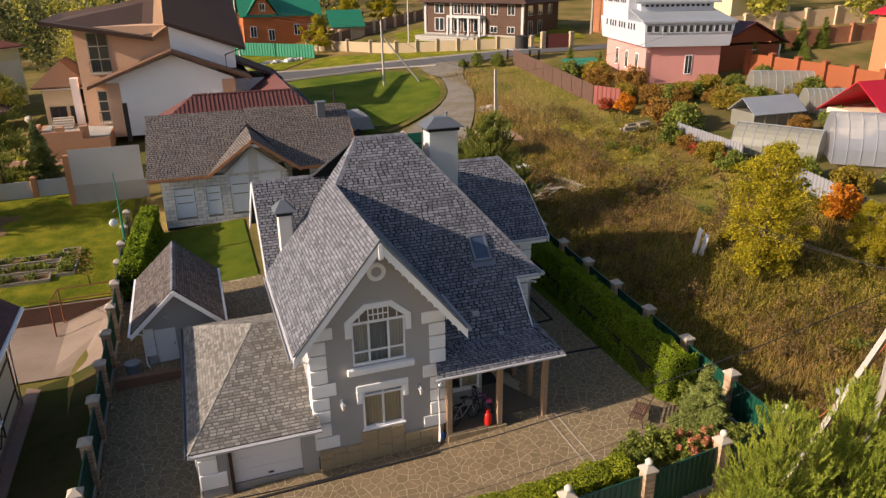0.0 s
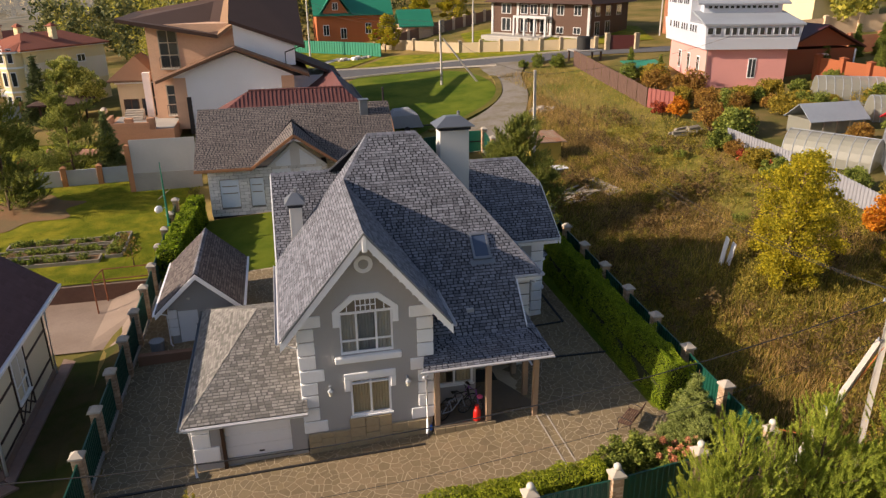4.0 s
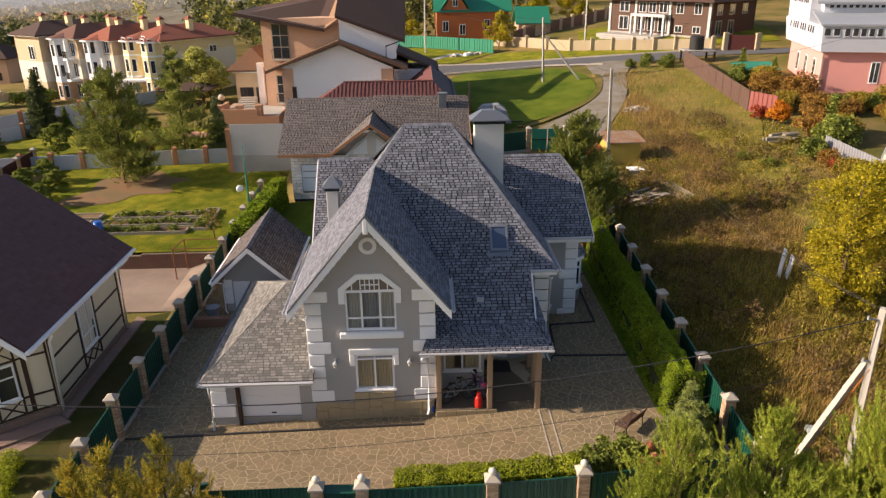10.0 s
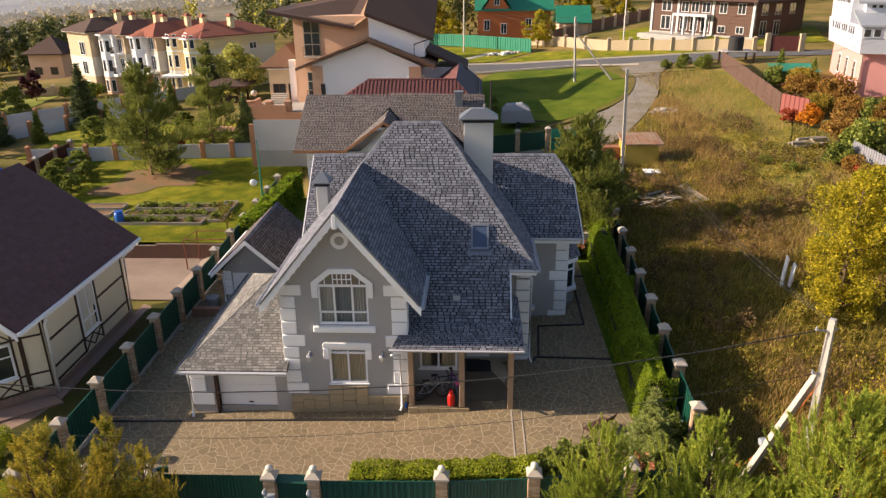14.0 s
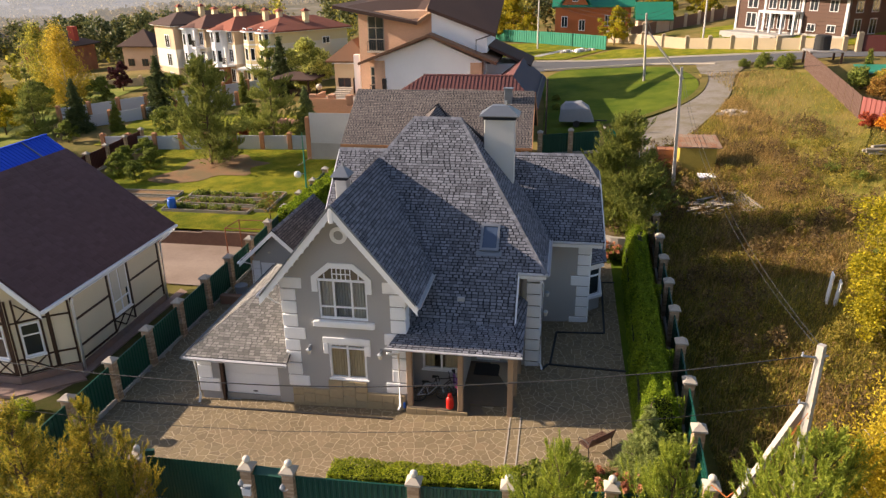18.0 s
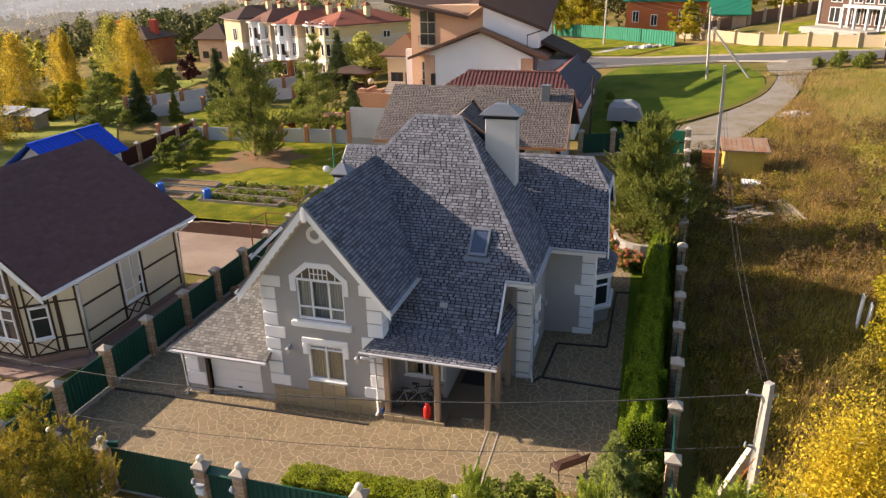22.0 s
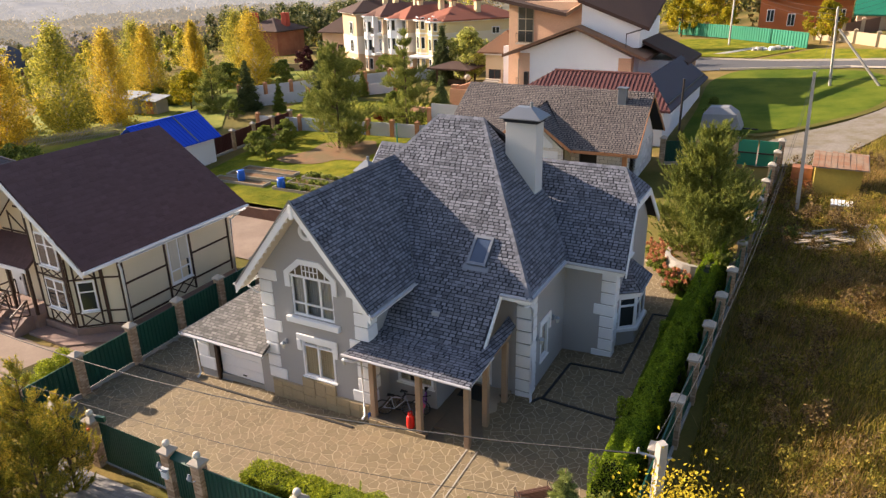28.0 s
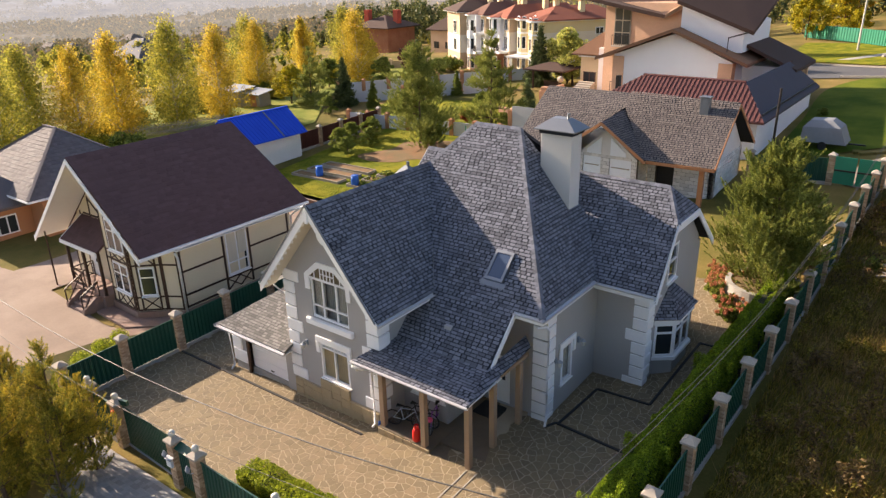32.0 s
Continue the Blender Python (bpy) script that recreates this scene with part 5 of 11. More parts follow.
def ribbed(a, b, h0, h1, z_of, pitch=0.2, deep=0.02):
    """A profiled steel sheet between two plan points, standing on the slope."""
    a, b = Vector((*a, 0)), Vector((*b, 0))
    d = b - a
    n = Vector((-d.y, d.x, 0)).normalized()
    m = max(2, int(d.length / pitch))
    row = []
    for i in range(m):
        for q, o in ((0.0, 1), (0.38, 1), (0.5, -1), (0.88, -1)):
            row.append(a + d * ((i + q) / m) + n * deep * o)
    row.append(b + n * deep)
    k = len(row)
    s = Shape()
    s.v = [(p.x, p.y, z_of(p.x, p.y) + h) for h in (h0, h1) for p in row] + [(p.x - n.x * 0.01, p.y - n.y * 0.01, z_of(p.x, p.y) + h) for h in (h0, h1) for p in row]
    for i in range(k - 1):
        s.f += [(i, i + 1, k + i + 1, k + i), (2 * k + i + 1, 2 * k + i, 3 * k + i, 3 * k + i + 1), (k + i, k + i + 1, 3 * k + i + 1, 3 * k + i)]
    return s


def fence(name, posts, label, panel_mat, gaps=(), lamps=False, post_scale=1.0, panel=(0.18, 1.72), category="fence", base=True, z_of=None):
    z_of = z_of or gz
    f = thing(name, (*posts[0], z_of(*posts[0])), label, category)
    for i, p in enumerate(posts):
        z = z_of(*p)
        q = placed("post", PIER, f, pose(p[0], p[1], z) @ Matrix.Diagonal((1, 1, post_scale, 1)))
        top = z + PIER_H * post_scale
        placed("cap", CAP, q, pose(p[0], p[1], top))
        if lamps and i in lamps:
            placed("globe_lamp", LAMP, q, pose(p[0], p[1], top + 0.2), "white globe lamp")
    for i, (p, q) in enumerate(zip(posts, posts[1:])):
        if i in gaps:
            continue
        v = (Vector(q) - Vector(p)).normalized() * 0.2
        a, b = (p[0] + v.x, p[1] + v.y), (q[0] - v.x, q[1] - v.y)
        sheet_ob = part("panel", ribbed(a, b, panel[0], panel[1], z_of), panel_mat, f)
        part("top_rail", Shape().beam((*a, z_of(*a) + panel[1] + 0.015), (*b, z_of(*b) + panel[1] + 0.015), 0.05, 0.03), panel_mat, sheet_ob)
        if base:
            part("footing", Shape().beam((*a, z_of(*a) + 0.02), (*b, z_of(*b) + 0.02), 0.2, 0.3), CONCRETE, sheet_ob)
    return f


left_posts = [(-5.22, 16.25)] + [(-5.2 + 0.03 * k, 19.04 + 2.82 * k) for k in range(12)]
fence("fence", left_posts, "dark green profiled steel fence between tan brick posts", GREEN)
right_posts = [(18.5, 16.2)] + [(18.57 + 0.085 * k, 19.0 + 2.87 * k) for k in range(14)]
fence("fence", right_posts, "green profiled steel fence between tan brick posts beside the field", GREEN, lamps=(0,))
front_posts = [(-5.22, 16.25), (-2.55, 16.1), (-0.29, 16.02), (3.83, 15.82), (5.31, 15.75), (9.52, 15.62), (12.49, 15.68), (15.6, 15.9), (18.5, 16.2)]
ff = fence("fence", front_posts[1:8], "dark green street fence between lamp-topped tan brick posts", GREEN, gaps=(1, 2), lamps=range(7))
for a, b in ((front_posts[0], front_posts[1]), (front_posts[7], front_posts[8])):
    part("panel", ribbed((a[0] + 0.22, a[1]), (b[0] - 0.22, b[1]), 0.18, 1.72, gz), GREEN, ff)
# sliding gate and wicket
gate = thing("sliding_gate", (1.7, 15.95, gz(1.7, 15.95)), "dark green ribbed steel sliding gate", "gate")
part("gate_leaf", ribbed((-0.05, 16.12), (3.6, 15.95), 0.1, 1.85, gz, 0.12, 0.014), GREEN, gate)
part("track", Shape().beam((-2.2, 16.2, gz(-2.2, 16.2) + 0.05), (3.6, 15.95, gz(3.6, 15.95) + 0.05), 0.09, 0.05), GALV, gate)
part("stop_bracket", Shape().beam((-0.1, 16.1, gz(0, 16) + 2.0), (0.25, 16.2, gz(0, 16) + 2.0), 0.12, 0.2), GREEN, gate)
wicket = thing("wicket_gate", (4.57, 15.78, gz(4.57, 15.78)), "dark green steel wicket gate with a small lean-to hood", "gate")
part("gate_leaf", ribbed((4.05, 15.8), (5.09, 15.77), 0.1, 1.7, gz, 0.12, 0.014), GREEN, wicket)
part("hood", Shape().prism([(4.05, 15.68, gz(4.5, 15.8) + 1.72), (5.09, 15.65, gz(4.5, 15.8) + 1.72), (5.09, 15.95, gz(4.5, 15.8) + 1.84), (4.05, 15.97, gz(4.5, 15.8) + 1.84)], (0, 0, 0.03)), GREEN, wicket)
for px, py in ((3.83, 15.6), (5.31, 15.53)):
    z = gz(px, py)
    wl = thing("gate_lantern", (px, py, z + 1.5), "ornate pale wall lantern on the gate post", "wall lamp", "gate lanterns")
    part("lamp_body", Shape().tube([(px - 0.12, py - 0.12, z + 1.4), (px - 0.12, py - 0.12, z + 1.52), (px - 0.12, py - 0.12, z + 1.66)], [0.05, 0.1, 0.03], 6), GALV, wl)
    part("bracket", Shape().tube([(px, py, z + 1.35), (px - 0.08, py - 0.06, z + 1.32), (px - 0.12, py - 0.12, z + 1.4)], 0.02, 6), GALV, wl)
mb = thing("mailbox", (3.83, 15.55, gz(3.83, 15.6) + 1.05), "small white mailbox on the gate post", "mailbox")
part("body", Shape().cbox(3.68, 3.98, 15.5, 15.62, gz(3.83, 15.6) + 0.98, gz(3.83, 15.6) + 1.3, 0.02), WHITE, mb)
part("lid", Shape().prism([(3.66, 15.47, gz(3.83, 15.6) + 1.3), (4.0, 15.47, gz(3.83, 15.6) + 1.3), (4.0, 15.63, gz(3.83, 15.6) + 1.36), (3.66, 15.63, gz(3.83, 15.6) + 1.36)], (0, 0, 0.02)), GALV, mb)
bc = thing("signal_lamp", (-0.2, 15.8, gz(-0.2, 15.8) + 1.6), "small orange signal lamp on the gate post", "signal lamp")
part("lens", Shape().ball((-0.22, 15.79, gz(-0.2, 15.8) + 1.68), 0.07, 10, 6), mat("orange_lens", (0.7, 0.14, 0.02), 0.05, 8, 0.05, 1, 0.3, 0), bc, smooth=True)
part("base", Shape().cbox(-0.28, -0.16, 15.78, 15.82, gz(-0.2, 15.8) + 1.58, gz(-0.2, 15.8) + 1.66, 0.01), IRON, bc)

# drainage channels in the paving
for k, pts in enumerate([[(-4.9, 21.72), (1.0, 21.62), (7.35, 21.5)], [(13.15, 25.45), (13.4, 25.9), (16.75, 25.45)], [(13.5, 25.9), (13.72, 28.78), (15.95, 28.75), (16.0, 34.35), (16.7, 34.35)]]):
    s = Shape()
    for a, b in zip(pts, pts[1:]):
        s.beam((*a, gz(*a) + 0.05), (*b, gz(*b) + 0.05), 0.1, 0.06)
    whole("drain_channel", s, DRAIN, "black slotted drain channel in the paving", "drain", kind="structure")
for x in (12.07, 12.48):
    s = Shape().beam((x, 21.9, gz(x, 21.9) + 0.052), (x + 0.02, 17.6, gz(x, 17.6) + 0.052), 0.05, 0.012)
    whole("pale_strip", s, CAPSTONE, "pale stone strip in the paving", "paving", kind="structure")

# ---- shed beside the left fence ----
shed = thing("shed", (-1.8, 35.5, 0.4), "small grey stuccoed shed with a grey shingle gable roof", "shed")
part("wall", Shape().wall("y", 32.8, 0.25, -3.35, -0.25, 0.1, 2.4, [(-2.95, -2.0, 0.3, 2.1)]), STUCCO, shed)
part("wall", Shape().wall("x", -3.35, 0.25, 33.05, 38.4, 0.1, 2.4), STUCCO, shed)
part("wall", Shape().wall("x", -0.25, -0.25, 33.05, 38.4, 0.1, 2.4), STUCCO, shed)
part("wall", Shape().wall("y", 38.4, 0.2, -3.35, -0.25, 0.1, 2.4), STUCCO, shed)
for y in (32.8, 38.35):
    part("gable_wall", Shape().prism([(-3.35, y, 2.4), (-0.25, y, 2.4), (-1.8, y, 4.0)], (0, 0.25, 0)), STUCCO, shed)
sd = part("door", Shape().cbox(-2.95, -2.0, 32.84, 32.9, 0.3, 2.1, 0.015), PVC, shed, "white shed door")
part("door_handle", Shape().tube([(-2.1, 32.8, 1.2), (-2.1, 32.8, 1.35)], 0.015, 6), IRON, sd)
for x0, xe_ in ((-1.8, -3.9), (-1.8, 0.3)):
    roof_face(shed, [(x0, 32.15, 4.3), (xe_, 32.15, 2.35), (xe_, 38.95, 2.35), (x0, 38.95, 4.3)], mat("brown_grey_shingle", (0.14, 0.12, 0.115), 0.2, 40, 0.1, 0.5, 0.95, 0.5, island=0.35, spec=0.15), FELT, thick=0.1)
    o = Vector((0, -0.06, 0))
    part("barge_board", Shape().prism([(x0, 32.15, 4.26), (xe_, 32.15, 2.31), (xe_, 32.15, 2.06), (x0, 32.15, 4.0)], o), WHITE, shed)
    xs_ = xe_ + (0.06 if xe_ > 0 else -0.06)
    part("gutter", Shape().beam((xs_, 32.1, 2.28), (xs_, 39.0, 2.28), 0.12, 0.1), WHITE, shed)
hip_caps(shed, (-1.8, 32.15, 4.3), (-1.8, 38.95, 4.3), SHINGLE)
for hi, lo in ((2.2, 1.75), (1.72, 1.27), (1.24, 0.79)):
    part("quoin", Shape().cbox(-3.42, -2.98, 32.74, 33.2, lo, hi, 0.015), WHITE, shed)
part("downpipe", Shape().tube([(-3.8, 32.4, 2.25), (-3.45, 32.7, 2.0), (-3.45, 32.7, 0.4), (-3.3, 32.5, 0.25)], 0.045, 8), PVC, shed, smooth=True)
sl = thing("bulkhead_lamp", (-2.35, 32.77, 2.75), "small white bulkhead lamp over the shed door", "wall lamp")
part("lamp_body", Shape().ball((-2.35, 32.76, 2.75), 0.1, 10, 6, 0.6), BALL, sl, smooth=True)
# low wall beside it, and a grey tub
lw = Shape().cbox(-4.75, -1.35, 31.0, 31.35, 0.0, 0.75, 0.02)
whole("low_wall", lw, BROWNBRICK, "low brown brick wall between garage and fence", "low wall")
tub = thing("water_tub", (-4.05, 32.3, 0.3), "grey plastic tub beside the shed", "tub")
part("body", Shape().tube([(-4.05, 32.3, 0.25), (-4.05, 32.3, 0.8)], [0.3, 0.36], 14), TARP, tub)
part("lid", Shape().tube([(-4.05, 32.3, 0.8), (-4.05, 32.3, 0.86)], [0.38, 0.36], 14), FLASH, tub)
ac = thing("air_unit", (-1.62, 27.8, 1.6), "white air-conditioning unit on the garage wall", "air unit")
part("casing", Shape().cbox(-1.66, -1.34, 27.3, 28.2, 1.5, 2.1, 0.03), PVC, ac)
part("fan_grille", Shape().ring((-1.69, 27.65, 1.8), "x", 0.05, 0.24, 0.03, 16), IRON, ac)

# ---- things in the porch ----
def bicycle(x, y, z, turn, paint, label):
    b = thing("bicycle", (x, y, z), label, "bicycle", "bicycles in the porch", turn=turn)
    M = pose(x, y, z, 0, 0, turn)
    T = lambda *p: M @ Vector(p)
    for wx in (-0.52, 0.52):
        tyre, rim = Shape(), Shape()
        tyre.tube([T(wx + 0.32 * math.cos(2 * math.pi * k / 24), 0, 0.33 + 0.32 * math.sin(2 * math.pi * k / 24)) for k in range(25)], 0.022, 6)
        w_ = part("wheel", tyre, RUBBER, b)
        for k in range(12):
            a = 2 * math.pi * k / 12
            rim.tube([T(wx, 0, 0.33), T(wx + 0.3 * math.cos(a), 0, 0.33 + 0.3 * math.sin(a))], 0.004, 4)
        part("spokes", rim, GALV, w_, kind="stuff")
    f = Shape()
    for p, q in (((-0.52, 0, 0.33), (-0.1, 0, 0.3)), ((-0.1, 0, 0.3), (-0.22, 0, 0.85)), ((-0.22, 0, 0.8), (0.36, 0, 0.82)), ((-0.1, 0, 0.3), (0.38, 0, 0.75)), ((-0.52, 0, 0.33), (-0.2, 0, 0.78)), ((0.52, 0, 0.33), (0.34, 0, 0.95))):
        f.tube([T(*p), T(*q)], 0.02, 6)
    part("bike_frame", f, paint, b)
    part("handlebar", Shape().tube([T(0.3, -0.28, 0.98), T(0.36, 0, 0.96), T(0.3, 0.28, 0.98)], 0.016, 6), IRON, b)
    part("saddle", Shape().loft([[T(-0.36, -0.08, 0.88), T(-0.36, 0.08, 0.88), T(-0.08, 0.025, 0.9), T(-0.08, -0.025, 0.9)], [T(-0.36, -0.07, 0.94), T(-0.36, 0.07, 0.94), T(-0.08, 0.02, 0.93), T(-0.08, -0.02, 0.93)]]), RUBBER, b)


bicycle(8.75, 22.55, 0.82, 18, GALV, "silver-framed bicycle leaning in the porch")
bicycle(9.1, 22.95, 0.82, 8, IRON, "dark bicycle behind another in the porch")
bicycle(9.65, 23.2, 0.82, -70, mat("purple_enamel", (0.25, 0.06, 0.35), 0.05, 8, 0.05, 1, 0.35, 0), "child's bicycle with a purple frame by the wall")
gas = thing("gas_bottle", (9.6, 22.12, 0.8), "red enamelled gas bottle on the porch step", "gas bottle")
part("body", Shape().tube([(9.6, 22.12, z) for z in (0.8, 0.83, 0.88, 1.22, 1.32, 1.38)], [0.12, 0.15, 0.16, 0.16, 0.12, 0.06], 18), REDPAINT, gas, smooth=True)
part("collar", Shape().ring((9.6, 22.12, 1.36), "z", 0.075, 0.09, 0.13, 14), REDPAINT, gas)
part("valve", Shape().tube([(9.6, 22.12, 1.36), (9.6, 22.12, 1.46)], 0.025, 8), GALV, gas)
hl = thing("helmet", (9.9, 22.65, 1.75), "pink bicycle helmet hung in the porch", "helmet")
part("shell", Shape().ball((9.86, 22.6, 1.55), 0.13, 12, 7, 0.7), mat("pink_plastic", (0.75, 0.10, 0.22), 0.05, 8, 0.05, 1, 0.4, 0), hl, smooth=True)
bk = thing("blue_canister", (7.71, 22.15, 0.6), "small blue plastic canister by the porch post", "canister")
part("body", Shape().cbox(7.66, 7.76, 22.1, 22.2, 0.6, 0.86, 0.02), BLUEPAINT, bk)
mt = thing("door_mat", (10.75, 25.35, 0.79), "dark rubber door mat before the front door", "door mat")
part("mat_sheet", Shape().cbox(10.2, 11.3, 24.85, 25.85, 0.782, 0.8, 0.004), RUBBER, mt)

# ---- bench ----
def bench(x, y, turn):
    z = gz(x, y) + 0.03
    b = thing("garden_bench", (x, y, z), "dark slatted garden bench with scrolled iron ends", "bench", turn=turn)
    M = pose(x, y, z, 0, 0, turn)
    T = lambda *p: M @ Vector(p)
    BWOOD = mat("bench_slat_wood", (0.11, 0.05, 0.036), 0.2, 12, 0.1, 0.8, 0.6, 0.2)
    for k in range(6):
        part("seat_slat", Shape().beam(T(-0.6, -0.22 + k * 0.085, 0.42), T(0.6, -0.22 + k * 0.085, 0.42), 0.05, 0.025), BWOOD, b)
    for k in range(5):
        part("back_slat", Shape().beam(T(-0.6, 0.27 + k * 0.03, 0.5 + k * 0.085), T(0.6, 0.27 + k * 0.03, 0.5 + k * 0.085), 0.025, 0.045), BWOOD, b)
    for sx in (-0.57, 0.57):
        part("iron_end", Shape().tube([T(sx, -0.25, 0), T(sx, -0.22, 0.4), T(sx, 0.25, 0.4), T(sx, 0.4, 0.9)], 0.018, 6), IRON, b)
        part("rear_leg", Shape().tube([T(sx, 0.3, 0), T(sx, 0.25, 0.4)], 0.018, 6), IRON, b)
        part("armrest", Shape().tube([T(sx, -0.24, 0.4), T(sx, -0.29, 0.55), T(sx, -0.2, 0.66), T(sx, 0.1, 0.64), T(sx, 0.32, 0.6)], 0.017, 6), IRON, b)


bench(15.3, 20.15, 222)

# ---- poles and cables ----
def pole(x, y, top, r0, r1, label, lean=(0, 0), square=True, mat_=POLEC):
    z = gz(x, y) - 0.2
    p = thing("power_pole", (x, y, z), label, "pole", "power poles")
    n = 4 if square else 10
    part("shaft", Shape().tube([(x, y, z), (x + lean[0], y + lean[1], top)], [r0, r1], n), mat_, p)
    return p


p2 = pole(19.88, 13.95, 9.05, 0.15, 0.11, "weathered concrete power pole with a slanted prop")
part("prop", Shape().tube([(17.95, 15.2, gz(17.9, 15.2) - 0.1), (19.8, 14.02, 7.35)], [0.13, 0.11], 4), POLEC, p2)
for z, w in ((8.7, 0.4), (7.4, 0.28)):
    part("hook", Shape().tube([(19.88 - w, 13.9, z + 0.05), (19.88, 13.95, z), (19.88 + w * 0.5, 14.0, z + 0.05)], 0.025, 6), GALV, p2)
    part("insulator", Shape().tube([(19.88 - w, 13.9, z + 0.05), (19.88 - w, 13.9, z + 0.15)], [0.035, 0.02], 8), GALV, p2)
part("spotlight", Shape().cbox(18.9, 19.15, 14.55, 14.8, 4.55, 4.75, 0.03), GALV, p2)
part("conduit", Shape().tube([(19.85, 13.88, 7.2), (19.3, 14.45, 5.0), (18.6, 14.9, 3.6), (18.45, 16.0, 3.1)], 0.02, 6), mat("orange_conduit", (0.40, 0.12, 0.03), 0.1, 8, 0.1, 1, 0.6, 0), p2)
p1 = pole(21.3, 48.2, 11.15, 0.16, 0.11, "pale concrete power pole in the field", (-0.3, -0.3))
pA = pole(22.2, 83.4, 12.6, 0.15, 0.11, "concrete power pole with a slanted prop on the lawn", (-0.5, -1.5))
part("prop", Shape().tube([(26.4, 82.6, gz(26, 82.6)), (22.1, 82.2, 10.6)], [0.13, 0.1], 4), POLEC, pA)
pole(31.5, 103.5, 15.5, 0.15, 0.11, "concrete power pole beside the tan fence")
pole(8.5, 118.0, 14.0, 0.15, 0.11, "concrete power pole by the green fence")
pole(58.5, 98.0, 17.0, 0.15, 0.11, "concrete power pole by the dark timber house")


def cable(a, b, sag, r, label, material=CABLE):
    a, b = Vector(a), Vector(b)
    pts = [a + (b - a) * (i / 20) - Vector((0, 0, sag * 4 * (i / 20) * (1 - i / 20))) for i in range(21)]
    c = thing("cable", tuple(a), label, "cable", "overhead cables")
    part("wire", Shape().tube(pts, r, 5), material, c)


cable((19.48, 13.9, 8.72), (-34, 13.4, 16.2), 5.1, 0.016, "sagging dark overhead cable across the front yard")
cable((19.6, 13.9, 7.42), (-34, 13.0, 14.4), 5.1, 0.008, "thin overhead cable across the front yard")
cable((19.75, 14.1, 9.0), (20.95, 47.95, 10.8), 1.75, 0.009, "thin overhead cable along the field fence")
cable((19.9, 14.1, 8.95), (21.05, 47.95, 10.9), 1.6, 0.009, "thin overhead cable along the field fence")
cable((21.05, 47.95, 10.9), (21.8, 82.1, 12.2), 1.0, 0.016, "overhead cable from pole to pole")
cable((21.05, 47.95, 10.8), (45, 60, 12.0), 0.6, 0.012, "thin overhead cable to the pink house")
for dz in (0, -0.5, -1.0):
    cable((21.7, 82.0, 12.4 + dz), (31.5, 103.5, 15.2 + dz), 0.5, 0.014, "overhead cable from pole to pole")
    cable((31.5, 103.5, 15.2 + dz), (58.5, 98.0, 16.6 + dz), 0.6, 0.014, "overhead cable from pole to pole")
    cable((21.7, 82.0, 12.4 + dz), (8.5, 118, 13.7 + dz), 0.6, 0.014, "overhead cable from pole to pole")

# mast with a dish aerial
mast = thing("aerial_mast", (-4.8, 45.6, gz(-4.8, 45.6)), "green aerial mast with a white dish", "mast")
mz = gz(-4.8, 45.6)
part("mast_pole", Shape().tube([(-4.8, 45.6, mz), (-4.8, 45.6, mz + 3.2), (-4.8, 45.6, mz + 6.0)], [0.09, 0.07, 0.03], 8), GREENROOF, mast)
part("dish", Shape().tube([(-5.22, 45.2, mz + 3.0), (-5.19, 45.12, mz + 3.0), (-5.17, 45.06, mz + 3.0)], [0.26, 0.2, 0.05], 16), WHITE, mast)
part("dish_arm", Shape().tube([(-5.3, 45.1, mz + 3.0), (-4.8, 45.6, mz + 3.0)], 0.025, 6), GALV, mast)
part("boom", Shape().tube([(-5.2, 45.4, mz + 3.6), (-4.4, 46.2, mz + 4.1)], 0.02, 6), OLDWOOD, mast)

# ---- kitchen garden ----
def raised_bed(x0, x1, y0, y1, planted, label):
    z = gz((x0 + x1) / 2, (y0 + y1) / 2)
    b = thing("raised_bed", ((x0 + x1) / 2, (y0 + y1) / 2, z), label, "raised bed", "raised garden beds")
    for p, q in (((x0, y0), (x1, y0)), ((x1, y0), (x1, y1)), ((x1, y1), (x0, y1)), ((x0, y1), (x0, y0))):
        part("plank", Shape().beam((*p, gz(*p) + 0.12), (*q, gz(*q) + 0.12), 0.08, 0.26), OLDWOOD, b)
    s = Shape()
    s.add([(x0, y0, gz(x0, y0) + 0.16), (x1, y0, gz(x1, y0) + 0.16), (x1, y1, gz(x1, y1) + 0.16), (x0, y1, gz(x0, y1) + 0.16)], [(0, 1, 2, 3)])
    s.prism([(x0, y0, gz(x0, y0) + 0.02), (x1, y0, gz(x1, y0) + 0.02), (x1, y1, gz(x1, y1) + 0.02), (x0, y1, gz(x0, y1) + 0.02)], (0, 0, 0.12))
    part("soil", s, SOIL, b)
    if planted:
        g = np.random.default_rng(int(abs(x0 * 10 + y0)))
        n = int((x1 - x0) * (y1 - y0) * 7)
        cs = np.stack([g.uniform(x0 + 0.15, x1 - 0.15, n), g.uniform(y0 + 0.15, y1 - 0.15, n), np.full(n, z + 0.3)], 1)
        v, f = leaf_cloud(clump_points(cs, g.uniform(0.12, 0.28, n), 26, 3), 0.11, 5)
        ob = new("planting", array_mesh("planting", v, f, SHRUB))
        ob.parent = b
        ob.matrix_parent_inverse = world_of(b).inverted()
        tagged(ob, kind="stuff")


